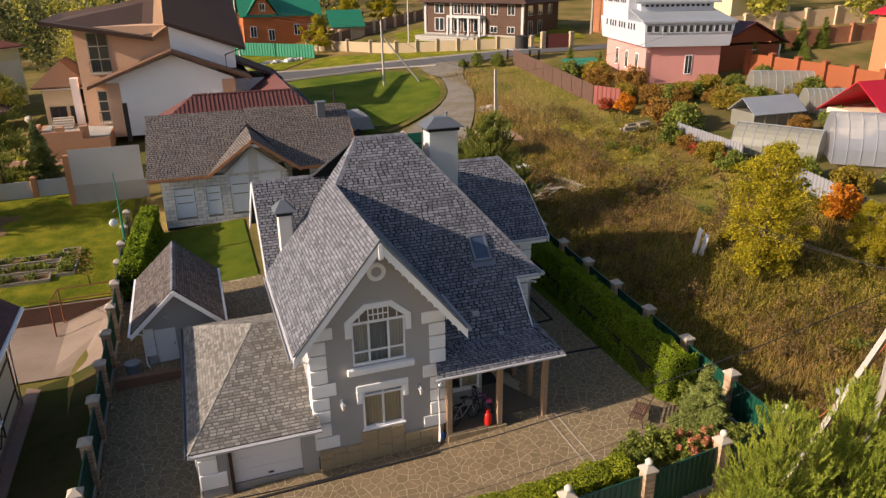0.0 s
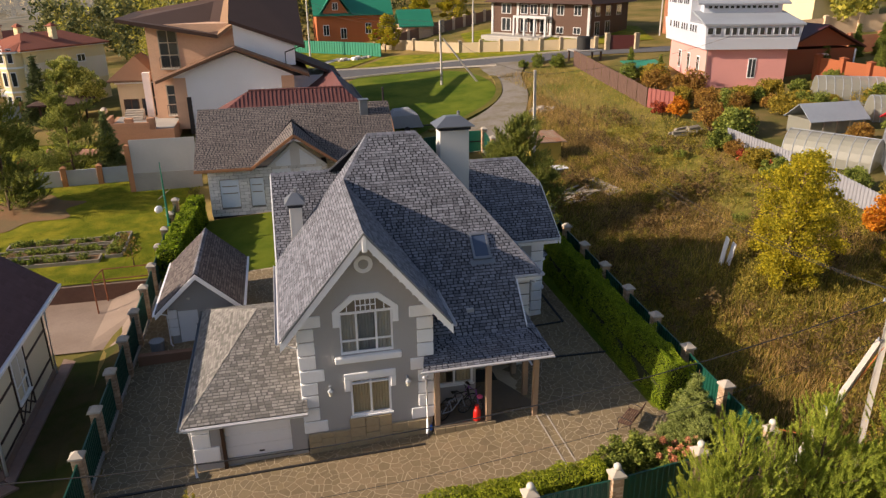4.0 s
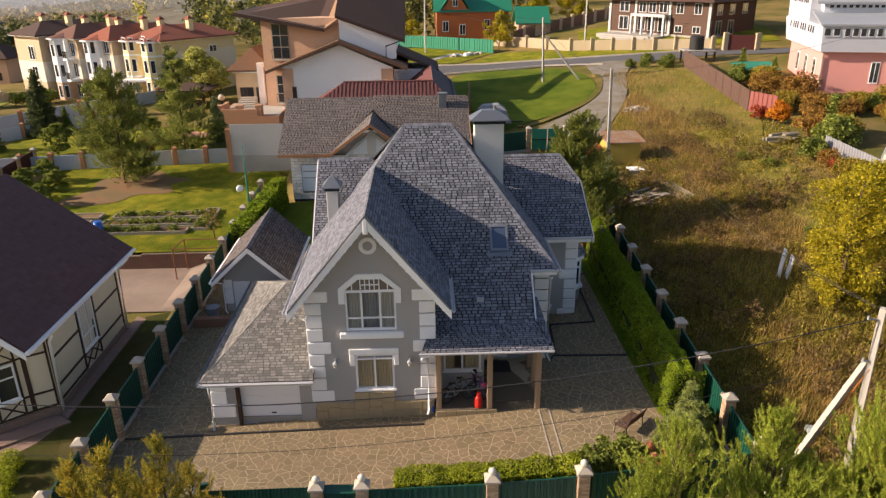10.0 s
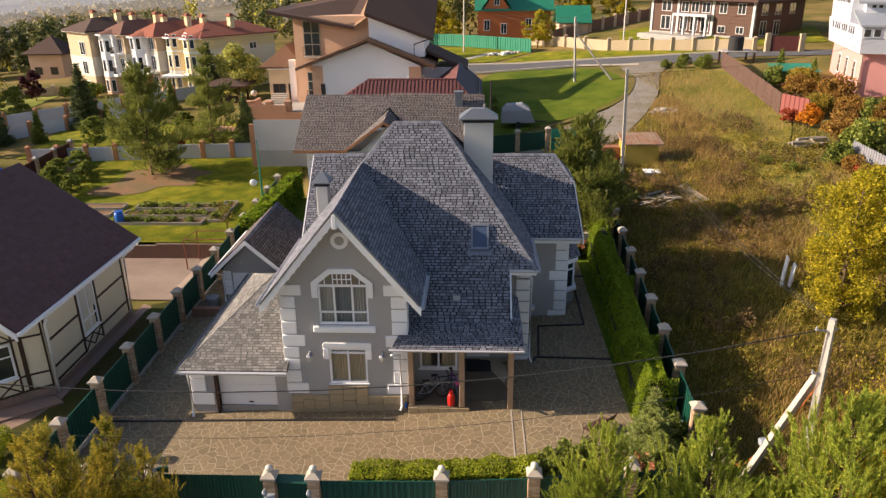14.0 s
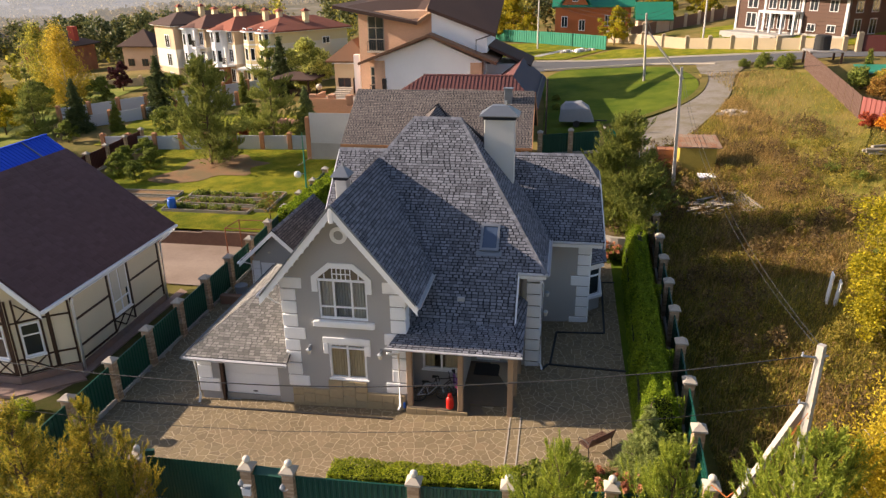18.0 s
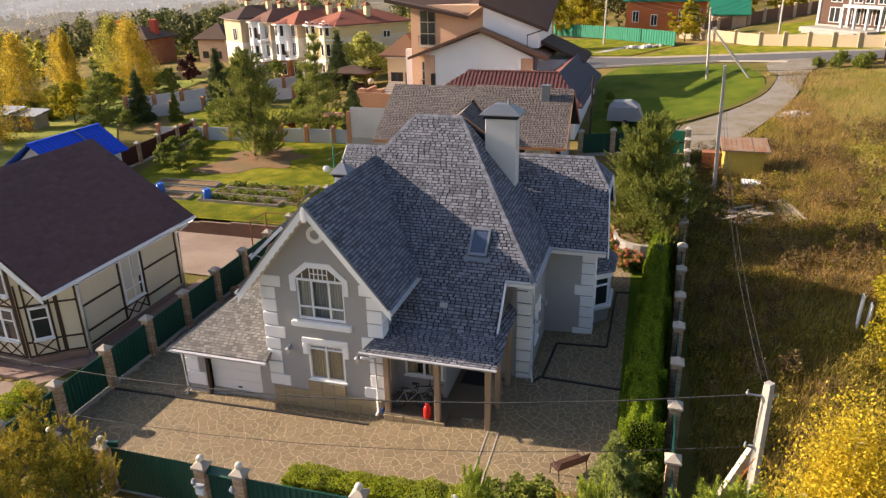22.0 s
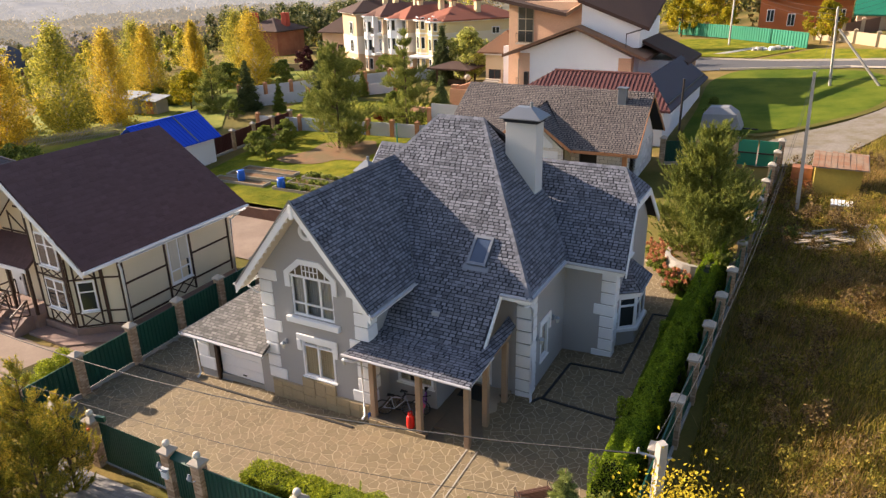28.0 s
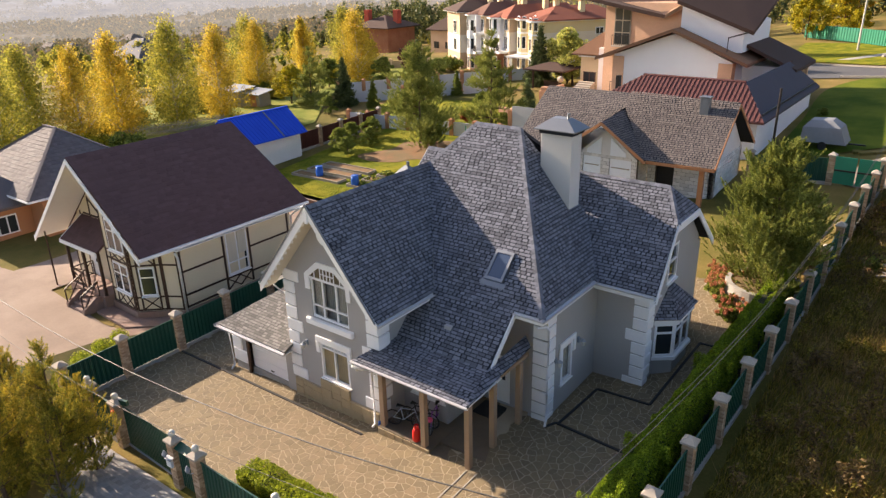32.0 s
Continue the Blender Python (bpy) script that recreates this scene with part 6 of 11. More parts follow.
for k in range(3):
    raised_bed(-16.0 + k * 0.3, -9.2 + k * 0.3, 44.6 + k * 1.5, 45.6 + k * 1.5, True, "wooden-edged garden bed full of low green plants")
raised_bed(-8.9, -7.9, 45.2, 49.2, True, "short wooden-edged garden bed of low plants")
for k in range(3):
    raised_bed(-22.5 + k * 0.3, -17.0 + k * 0.3, 44.6 + k * 1.5, 45.6 + k * 1.5, False, "wooden-edged garden bed of bare soil")
for x, y in ((-19.8, 45.3), (-15.3, 44.9)):
    z = gz(x, y)
    bl = thing("water_barrel", (x, y, z), "blue plastic water barrel beside the beds", "barrel", "blue barrels")
    part("body", Shape().tube([(x, y, z), (x, y, z + 0.3), (x, y, z + 0.6), (x, y, z + 0.95)], [0.28, 0.32, 0.32, 0.28], 16), BLUEPAINT, bl, smooth=True)
    part("rim", Shape().ring((x, y, z + 0.94), "z", 0.25, 0.3, 0.03, 16), BLUEPAINT, bl)
rail = thing("pipe_frame", (-8.4, 39.5, gz(-8.4, 39.5)), "rusty pipe frame standing on the drive", "pipe frame")
for a in ((-8.4, 39.5), (-8.2, 41.2)):
    part("upright", Shape().tube([(*a, gz(*a)), (*a, gz(*a) + 2.1)], 0.045, 8), RUST, rail)
for a, b in (((-8.4, 39.5), (-8.2, 41.2)), ((-8.2, 41.2), (-5.35, 41.3)), ((-8.4, 39.5), (-5.35, 39.6))):
    part("crossbar", Shape().tube([(*a, gz(*a) + 2.1), (*b, gz(*a) + 2.1)], 0.035, 8), RUST, rail)
part("brace", Shape().tube([(-8.4, 39.5, gz(-8.4, 39.5) + 2.1), (-7.9, 41.2, gz(-8.2, 41.2) + 1.2)], 0.02, 6), RUST, rail)
rw_ = thing("retaining_wall", (-12, 41.5, -0.6), "brown stone retaining wall between drive and garden", "retaining wall")
RWB = mat("plum_brown_block", (0.20, 0.115, 0.085), 0.25, 5, 0.2, 1.0, 0.9, 0.4)
for x0_, x1_, top_ in ((-24, -13.8, 0.2), (-13.8, -11.2, 0.3), (-11.2, -5.35, 0.42)):
    part("wall_body", Shape().wall("y", 41.42, 0.22, x0_, x1_, -0.9, top_), RWB, rw_)
    part("coping", Shape().cbox(x0_, x1_, 41.38, 41.68, top_, top_ + 0.06, 0.012), PAVER, rw_)
# dark brown panel fence between garden and the blue-roofed plot
fence("fence", [(-27.8 + 0.0 * k, 41.5 + 2.9 * k) for k in range(8)], "maroon sheet fence between tan posts beside the garden", MAROON, post_scale=0.95)
fence("fence", [(-35.5, 15.0), (-35.0, 18.5), (-34.4, 22.0), (-33.8, 25.5)], "maroon sheet fence between tan posts beside the drive", MAROON, post_scale=0.95)

# ---- half-timbered house ----
h2 = thing("half_timbered_house", (-13.3, 28, -0.6), "cream half-timbered house with a dark brown shingle roof", "house")
BZ = -0.62
part("plinth", Shape().prism([(-9.62, 24.02, BZ), (-8.8, 24.5, BZ), (-8.93, 32.7, BZ), (-19.3, 32.7, BZ), (-19.3, 24.0, BZ), (-13.5, 24.0, BZ), (-13.5, 23.0, BZ), (-10.86, 22.9, BZ)], (0, 0, 0.5)), REDSTONE, h2)
part("apron", Shape().prism([(-8.79, 24.4, BZ), (-8.35, 24.0, BZ), (-8.4, 33.4, BZ), (-8.93, 33.4, BZ)], (0, 0, 0.16)), REDSTONE, h2)
part("apron", Shape().prism([(-8.85, 24.3, BZ), (-8.1, 23.8, BZ), (-10.5, 21.9, BZ), (-13.6, 22.0, BZ), (-13.6, 22.9, BZ), (-10.82, 22.86, BZ), (-9.56, 23.96, BZ)], (0, 0, 0.16)), REDSTONE, h2)
body = [(-9.68, 24.1), (-8.87, 24.6), (-8.98, 32.6), (-19.2, 32.6), (-19.2, 24.1), (-13.4, 24.1), (-13.4, 23.1), (-10.9, 23.0)]
LEFT_E = -19.9
HR = lambda x: 8.45 - 0.885 * abs(x + 13.45)
part("wall", Shape().prism([(*p, -0.12) for p in body[:4] + body[4:]], (0, 0, 2.72)), CREAMWALL, h2)
part("upper_wall", Shape().prism([(x, y, 2.6) for x, y in ((-9.68, 24.1), (-8.87, 24.6), (-8.98, 32.6), (-17.9, 32.6), (-17.9, 24.1), (-13.4, 24.1), (-13.4, 23.1), (-10.9, 23.0))], (0, 0, 1.18)), CREAMWALL, h2)
for y in (24.1, 32.3):
    part("gable_wall", Shape().prism([(-8.95, y, 3.78), (-13.45, y, 8.1), (-18.1, y, 3.98), (-17.9, y, 3.78)], (0, 0.3, 0)), CREAMWALL, h2)
    part("gable_wall", Shape().prism([(-17.9, y, 2.6), (-17.9, y, 4.1), (-19.2, y, 3.0), (-19.2, y, 2.6)], (0, 0.3, 0)), CREAMWALL, h2)
for xe2 in (-8.3, LEFT_E):
    fr_y, bk_y = (22.3, 33.6)
    roof_face(h2, [(-13.45, 22.1, 8.45), (xe2, fr_y, HR(xe2)), (xe2, bk_y, HR(xe2)), (-13.45, bk_y - 1.1, 8.45)], BROWNROOF, BROWNROOF, 0.14, 0.3, 0.5, proud=0.009)
    part("barge_board", Shape().prism([(-13.45, 22.06, 8.36), (xe2, 22.2, HR(xe2) - 0.09), (xe2, 22.2, HR(xe2) - 0.38), (-13.45, 22.06, 8.06)], (0, -0.05, 0)), WHITE, h2)
    part("soffit", Shape().prism([(-13.45, 22.15, 8.27), (xe2, 22.3, HR(xe2) - 0.19), (xe2, 24.12, HR(xe2) - 0.19), (-13.45, 24.12, 8.27)], (0, 0, -0.03)), WHITE, h2)
    part("soffit", Shape().prism([(-13.45, 32.6, 8.27), (xe2, 32.6, HR(xe2) - 0.19), (xe2, 33.5, HR(xe2) - 0.19), (-13.45, 32.65, 8.27)], (0, 0, -0.03)), WHITE, h2)
    part("gutter", Shape().beam((xe2 + (0.06 if xe2 > -13 else -0.06), 22.2, HR(xe2) - 0.1), (xe2 + (0.06 if xe2 > -13 else -0.06), 33.6, HR(xe2) - 0.1), 0.14, 0.14), PVC, h2)
part("soffit", Shape().box(-8.9, -8.32, 24.3, 33.5, 3.55, 3.6), WHITE, h2)


def strip(parent, a, b, n, w=0.14, d=0.035, z=None, material=TIMBER):
    """A timber strip lying on a wall from a to b; n: the wall's outward way."""
    a, b, n = Vector(a), Vector(b), Vector(n).normalized()
    s = (b - a).cross(n).normalized() * w / 2
    o = n * 0.004
    part("timber_strip", Shape().prism([a - s + o, a + s + o, b + s + o, b - s + o], n * d), material, parent)


# garden wall of timber lines with its tall window
xw = lambda y: -8.87 - 0.013 * (y - 24.6)
nr = (1, -0.01, 0)
for z, y0, y1 in ((0.02, 24.8, 27.55), (0.72, 24.8, 27.55), (2.1, 24.8, 27.55), (0.55, 29.35, 32.3), (2.1, 29.35, 32.3)):
    strip(h2, (xw(y0), y0, z), (xw(y1), y1, z), nr, 0.11)
for y in (24.75, 27.55, 29.35, 32.35):
    strip(h2, (xw(y), y, -0.05), (xw(y), y, 3.55), nr, 0.12)
for a, b in (((27.6, 0.0), (28.45, 0.62)), ((28.45, 0.62), (29.3, 0.0)), ((27.6, 0.62), (28.45, 0.0)), ((28.45, 0.0), (29.3, 0.62))):
    strip(h2, (xw(a[0]), a[0], a[1]), (xw(b[0]), b[0], b[1]), nr, 0.07)
strip(h2, (xw(27.6), 27.6, 0.68), (xw(29.3), 29.3, 0.68), nr, 0.09)
pane_window(h2, "x", -8.9, 27.72, 29.2, 0.82, 3.42, (28.46,), (1.55, 2.6), 0.1, 1, PANE, sill=0.08, deep=0.05)
for y0, y1, z0 in ((27.83, 28.4, 1.62), (28.53, 29.1, 1.95)):
    part("curtain", Shape().box(-8.884, -8.862, y0, y1, z0, 3.3), CURTAIN, h2)
part("downpipe", Shape().tube([(-8.3, 24.2, 3.5), (-8.62, 24.5, 3.1), (-8.75, 24.62, -0.45)], 0.065, 8), PVC, h2, smooth=True)
part("downpipe", Shape().tube([(-8.4, 33.0, 3.5), (-8.85, 32.6, 3.1), (-8.9, 32.55, -0.4)], 0.06, 8), PVC, h2, smooth=True)
# chamfered corner and the bay beside the porch
faces = [((-8.87, 24.6), (-9.68, 24.1)), ((-9.68, 24.1), (-10.9, 23.0)), ((-10.9, 23.0), (-13.4, 23.1))]
for k, (a, b) in enumerate(faces):
    d = Vector((b[0] - a[0], b[1] - a[1], 0))
    n = Vector((-d.y, d.x, 0)).normalized()
    if n.dot(Vector((0.5, -1, 0))) < 0:
        n = -n
    lo, hi = (0.24, 0.76) if k == 1 else (0.12, 0.74)
    for u in ((0.05, 0.95) if k == 0 else (0.03, lo - 0.04, hi + 0.04, 0.97)):
        p = Vector((*a, 0)) + d * u
        strip(h2, (p.x, p.y, -0.08), (p.x, p.y, 3.75 if k < 2 else min(5.6, HR(p.x) - 0.5)), n, 0.09)
    for z in (-0.04, 0.72, 2.6) if k < 2 else (-0.04, 0.72, 2.62, 3.1):
        p, q = Vector((*a, z)), Vector((*b, z))
        strip(h2, p + d * 0.03, q - d * 0.03, n, 0.09)
    if k == 0:
        continue
    p, q = Vector((*a, 0)) + d * lo, Vector((*a, 0)) + d * hi
    m = (p + q) / 2
    spans = [(0.02, 0.68, p, q)] + ([(2.66, 3.5, p, q)] if k == 1 else [(0.02, 0.68, p, m), (0.02, 0.68, m, q), (2.66, 3.06, p, m), (2.66, 3.06, m, q)])
    for u, v, p1, q1 in spans[(0 if k == 1 else 1):]:
        strip(h2, p1 + Vector((0, 0, u)), q1 + Vector((0, 0, v)), n, 0.06)
        strip(h2, p1 + Vector((0, 0, v)), q1 + Vector((0, 0, u)), n, 0.06)
    for z0, z1 in ((0.82, 2.5),) if k == 1 else ((0.82, 2.5), (3.2, 5.0)):
        lift = lambda pt, o, z: pt + n * o + Vector((0, 0, z))
        win = part("window", Shape().prism([lift(p, 0.01, z0), lift(q, 0.01, z0), lift(q, 0.01, z1), lift(p, 0.01, z1)], n * 0.05), PVC, h2)
        part("window_sill", Shape().prism([lift(p - d * 0.02, 0.0, z0 - 0.08), lift(q + d * 0.02, 0.0, z0 - 0.08), lift(q + d * 0.02, 0.0, z0), lift(p - d * 0.02, 0.0, z0)], n * 0.16), PVC, win)
        for i0, i1 in ((0.0, 1.0),) if k == 1 else ((0.0, 0.5), (0.5, 1.0)):
            e0, e1 = p + (q - p) * i0, p + (q - p) * i1
            g_ = (q - p).normalized() * 0.09
            for y0, y1 in ((z0 + 0.1, z0 + 0.62 * (z1 - z0)), (z0 + 0.62 * (z1 - z0) + 0.08, z1 - 0.1)):
                part("pane", Shape().prism([lift(e0 + g_, 0.062, y0), lift(e1 - g_, 0.062, y0), lift(e1 - g_, 0.062, y1), lift(e0 + g_, 0.062, y1)], n * 0.006), PANE, win)
part("bay_upper", Shape().prism([(-13.4, 23.1, 3.78), (-10.9, 23.0, 3.78), (-10.9, 23.0, 5.75), (-11.9, 23.04, 6.6), (-13.4, 23.1, 6.6)], (0, 1.0, 0)), CREAMWALL, h2)
part("bay_upper", Shape().prism([(-10.9, 23.0, 3.78), (-9.68, 24.1, 3.78), (-10.9, 24.1, 3.78)], (0, 0, 1.0)), CREAMWALL, h2)
nf = (0, -1, 0)
for x in (-13.6, -14.35, -15.1, -16.4, -17.6, -19.1):
    strip(h2, (x, 24.1, -0.05), (x, 24.1, HR(x) - 0.55), nf, 0.1)
for z in (2.5, 4.15, 5.6):
    strip(h2, (-13.5, 24.1, z), (-19.0 if z < 3 else (-17.2 if z < 5 else -15.8), 24.1, z), nf, 0.1)
strip(h2, (-13.5, 24.1, 7.4), (-15.1, 24.1, 6.2), nf, 0.09)
strip(h2, (-15.1, 24.1, 4.2), (-16.4, 24.1, 5.2), nf, 0.08)
strip(h2, (-17.6, 24.1, 2.5), (-18.9, 24.1, 3.1), nf, 0.08)
pane_window(h2, "y", 24.09, -15.0, -14.45, 4.25, 6.0, (), (5.2,), 0.08, -1, PANE, deep=0.02)
pane_window(h2, "y", 24.09, -15.0, -14.0, 0.9, 2.35, (-14.5,), (), 0.08, -1, PANE, deep=0.02)
hd = part("door", Shape().cbox(-17.4, -16.5, 24.02, 24.09, 0.2, 2.3, 0.02), WHITE, h2, "white front door under the porch")
part("handle", Shape().box(-16.66, -16.62, 23.97, 24.02, 1.15, 1.35), IRON, hd)
porch = [(-17.4, 22.55, 2.95), (-13.42, 22.55, 2.95), (-13.42, 24.08, 4.05), (-17.4, 24.08, 4.05)]
roof_face(h2, porch, BROWNROOF, BROWNROOF, 0.14, 0.3, 0.3, proud=0.009)
part("porch_fascia", Shape().box(-17.42, -13.42, 22.48, 22.54, 2.72, 2.93), WHITE, h2)
part("porch_fascia", Shape().prism([(-17.46, 22.5, 2.72), (-17.46, 22.5, 2.93), (-17.46, 24.05, 4.03), (-17.46, 24.05, 3.82)], (0.05, 0, 0)), WHITE, h2)
part("porch_floor", Shape().box(-17.4, -13.5, 22.55, 23.98, BZ, 0.2), REDSTONE, h2)
for x in (-17.2, -15.4, -13.65):
    part("porch_post", Shape().box(x - 0.07, x + 0.07, 22.68, 22.82, 0.2, 2.8), TIMBER, h2)
for k in range(4):
    part("step", Shape().box(-15.6, -14.1, 21.45 + k * 0.28, 21.73 + k * 0.28, BZ, -0.45 + k * 0.165), REDSTONE, h2)
for x in (-15.85, -14.05):
    part("step_cheek", Shape().prism([(x, 21.4, BZ), (x, 22.54, BZ), (x, 22.54, 0.22), (x, 22.2, 0.22), (x, 21.4, -0.28)], (0.24, 0, 0)), REDSTONE, h2)


def railing(parent, a, b, h=0.9):
    a, b = Vector(a), Vector(b)
    up_ = Vector((0, 0, h))
    r = part("railing", Shape().beam(a + up_, b + up_, 0.07, 0.07), TIMBER, parent)
    for p, q in ((a, b + up_), (a + up_, b), (a, a + up_), (b, b + up_), (a + up_ * 0.1, b + up_ * 0.1)):
        part("baluster", Shape().beam(p, q, 0.05, 0.05, (1, 0.3, 0)), TIMBER, r)


railing(h2, (-17.2, 22.7, 0.2), (-15.8, 22.7, 0.2))
railing(h2, (-15.73, 22.5, 0.2), (-15.73, 21.45, -0.35))
railing(h2, (-13.93, 22.5, 0.2), (-13.93, 21.45, -0.35))
railing(h2, (-17.2, 22.75, 0.2), (-17.2, 24.0, 0.2))
part("porch_pole", Shape().tube([(-19.4, 22.6, -0.6), (-19.4, 22.6, 3.2)], 0.05, 8), TIMBER, h2)

# ---- a generic far house ----
def far_window(parent, p, u, w, h, n, frame_mat=PVC, bar=True, glass=PANE):
    """A framed window standing 4 cm proud on a far wall; p: lower left, u: along, n: outward."""
    p, u, n = Vector(p), Vector(u).normalized(), Vector(n).normalized()
    z = Vector((0, 0, 1))
    fr = Shape().prism([p, p + u * w, p + u * w + z * h, p + z * h], n * 0.05)
    win = part("window", fr, frame_mat, parent)
    halves = ((0.08, 0.46), (0.54, 0.92)) if bar and w > 0.7 else ((0.1, 0.9),)
    for a, b in halves:
        q = p + n * 0.052
        g = Shape().prism([q + u * w * a + z * 0.1, q + u * w * b + z * 0.1, q + u * w * b + z * (h - 0.1), q + u * w * a + z * (h - 0.1)], n * 0.006)
        part("pane", g, glass, win)
    return win


def slope_slab(parent, pts, material, t=0.18, label=""):
    return part("roof_slope", Shape().prism(pts, (0, 0, -t)), material, parent, label)


def hip_roof(parent, x0, x1, y0, y1, z, rise, material, inset=None):
    k = min(x1 - x0, y1 - y0) / 2 if inset is None else inset
    if x1 - x0 >= y1 - y0:
        my = (y0 + y1) / 2
        a, b = (x0 + k, my, z + rise), (x1 - k, my, z + rise)
        fs = ([(x0, y0, z), (x1, y0, z), b, a], [(x1, y1, z), (x0, y1, z), a, b], [(x0, y1, z), (x0, y0, z), a], [(x1, y0, z), (x1, y1, z), b])
    else:
        mx = (x0 + x1) / 2
        a, b = (mx, y0 + k, z + rise), (mx, y1 - k, z + rise)
        fs = ([(x0, y0, z), (x1, y0, z), a], [(x1, y0, z), (x1, y1, z), b, a], [(x1, y1, z), (x0, y1, z), b], [(x0, y1, z), (x0, y0, z), a, b])
    for f in fs:
        slope_slab(parent, f, material)


def gable_roof(parent, x0, x1, y0, y1, z, rise, material, along="x", fascia_mat=None):
    if along == "x":
        my = (y0 + y1) / 2
        fs = ([(x0, y0, z), (x1, y0, z), (x1, my, z + rise), (x0, my, z + rise)], [(x1, y1, z), (x0, y1, z), (x0, my, z + rise), (x1, my, z + rise)])
    else:
        mx = (x0 + x1) / 2
        fs = ([(x0, y0, z), (mx, y0, z + rise), (mx, y1, z + rise), (x0, y1, z)], [(x1, y1, z), (mx, y1, z + rise), (mx, y0, z + rise), (x1, y0, z)])
    for f in fs:
        slope_slab(parent, f, material)


# ---- unfinished block house ----
h3 = thing("block_house", (3.5, 53, 1.6), "unfinished aerated-block bungalow with a taupe shingle roof", "house")
def block_wall(parent, axis, at, thick, a0, a1, z0, z1, holes):
    """A wall of aerated blocks laid in courses over a mortar core."""
    core = part("wall", Shape().wall(axis, at + (0.02 if thick > 0 else -0.02), thick * 0.9, a0, a1, z0, z1, holes), mat("grey_block_mortar", (0.2, 0.19, 0.18), 0.15, 14, 0.1, 0.6, 0.95, 0.3), parent)
    s = Shape()
    z, k = z0, 0
    while z < z1 - 0.05:
        x = a0 - (0.3 if k % 2 else 0)
        while x < a1:
            xa, xb, za, zb = max(x, a0) + 0.012, min(x + 0.6, a1) - 0.012, z + 0.011, min(z + 0.25, z1) - 0.011
            x += 0.6
            if xb - xa < 0.04:
                continue
            spans = [(xa, xb)]
            for h in holes:
                if h[2] < (za + zb) / 2 < h[3]:
                    spans = [q for p in spans for q in ((p[0], min(p[1], h[0])), (max(p[0], h[1]), p[1])) if q[1] - q[0] > 0.03]
            for p in spans:
                if axis == "y":
                    s.box(p[0], p[1], at, at + thick * 0.1 + 0.015, za, zb)
                else:
                    s.box(min(at, at + thick * 0.1), max(at, at + thick * 0.1), p[0], p[1], za, zb)
        z += 0.25
        k += 1
    part("block", s, BLOCK, core, kind="stuff")


holes3 = [(-1.75, -0.4, 1.9, 4.0), (0.35, 1.35, 1.9, 4.0), (2.0, 3.35, 1.9, 4.6), (4.0, 5.6, 1.9, 4.6)]
block_wall(h3, "y", 50.3, 0.35, -2.5, 6.0, 1.3, 4.75, holes3)
block_wall(h3, "x", 10.6, -0.35, 52.2, 58.0, 2.0, 4.75, [])
block_wall(h3, "x", 6.0, -0.35, 50.65, 52.2, 1.6, 4.75, [])
block_wall(h3, "y", 52.2, 0.35, 6.0, 10.6, 1.8, 4.75, [(6.6, 7.9, 2.0, 4.2)])
part("wall", Shape().wall("x", -2.5, 0.3, 50.65, 58.0, 1.0, 4.75), BLOCK, h3)
part("wall", Shape().wall("y", 58.0, -0.3, -2.5, 10.6, 1.3, 4.75), BLOCK, h3)
part("plinth", Shape().box(-2.45, 5.95, 50.36, 58, 0.8, 1.32), DRAIN, h3)
for a0, a1, z0, z1 in holes3:
    w_ = part("window_film", Shape().cbox(a0 + 0.02, a1 - 0.02, 50.36, 50.4, z0 + 0.02, z1 - 0.02, 0.01), FILM, h3, "white plastic film over the opening")
    part("batten", Shape().box(a0 + 0.15, a1 - 0.15, 50.33, 50.358, (z0 + z1) / 2, (z0 + z1) / 2 + 0.06), OLDWOOD, w_)
    part("batten", Shape().box(a0 + 0.15, a1 - 0.15, 50.33, 50.358, z0 + (z1 - z0) * 0.75, z0 + (z1 - z0) * 0.75 + 0.06), OLDWOOD, w_)
# black plate added in the hole for the unlit inside
part("opening", Shape().box(6.6, 7.9, 52.5, 52.54, 2.0, 4.2), DRAIN, h3)
gz3 = [(1.7, 50.3, 4.75), (5.9, 50.3, 4.75), (3.72, 50.3, 6.55)]
part("gable_wall", Shape().prism(gz3, (0, 0.3, 0)), BLOCK, h3)
part("window_film", Shape().prism([(2.3, 50.26, 4.78), (3.38, 50.26, 4.78), (3.38, 50.26, 6.0), (2.3, 50.26, 5.05)], (0, 0.035, 0)), FILM, h3)
part("window_film", Shape().prism([(4.05, 50.26, 4.78), (5.2, 50.26, 4.78), (5.2, 50.26, 5.05), (4.05, 50.26, 6.0)], (0, 0.035, 0)), FILM, h3)
part("gable_wall", Shape().prism([(10.58, 50.3, 4.75), (10.58, 58.0, 4.75), (10.58, 54.2, 8.1)], (-0.3, 0, 0)), BLOCK, h3)
tr = dict(tab_mat=TAUPEROOF, slab_mat=FELT, thick=0.14, row=0.17, width=0.24)
for pts in ([(-3.3, 49.6, 5.0), (0.7, 49.6, 5.0), (3.72, 53.0, 7.6), (3.72, 54.1, 8.45), (-3.0, 54.1, 8.45)], [(6.7, 49.6, 5.0), (11.3, 49.8, 5.0), (11.2, 54.1, 8.45), (3.72, 54.1, 8.45), (3.72, 53.0, 7.6)]):
    roof_face(h3, pts, **tr)
roof_face(h3, [(11.3, 58.6, 5.0), (-3.3, 58.6, 5.0), (-3.0, 54.1, 8.45), (11.2, 54.1, 8.45)], **tr)
roof_face(h3, [(0.55, 49.4, 4.95), (3.72, 49.3, 7.25), (3.72, 53.0, 7.5)], **tr)
roof_face(h3, [(6.85, 49.4, 4.95), (3.72, 53.0, 7.5), (3.72, 49.3, 7.25)], **tr)
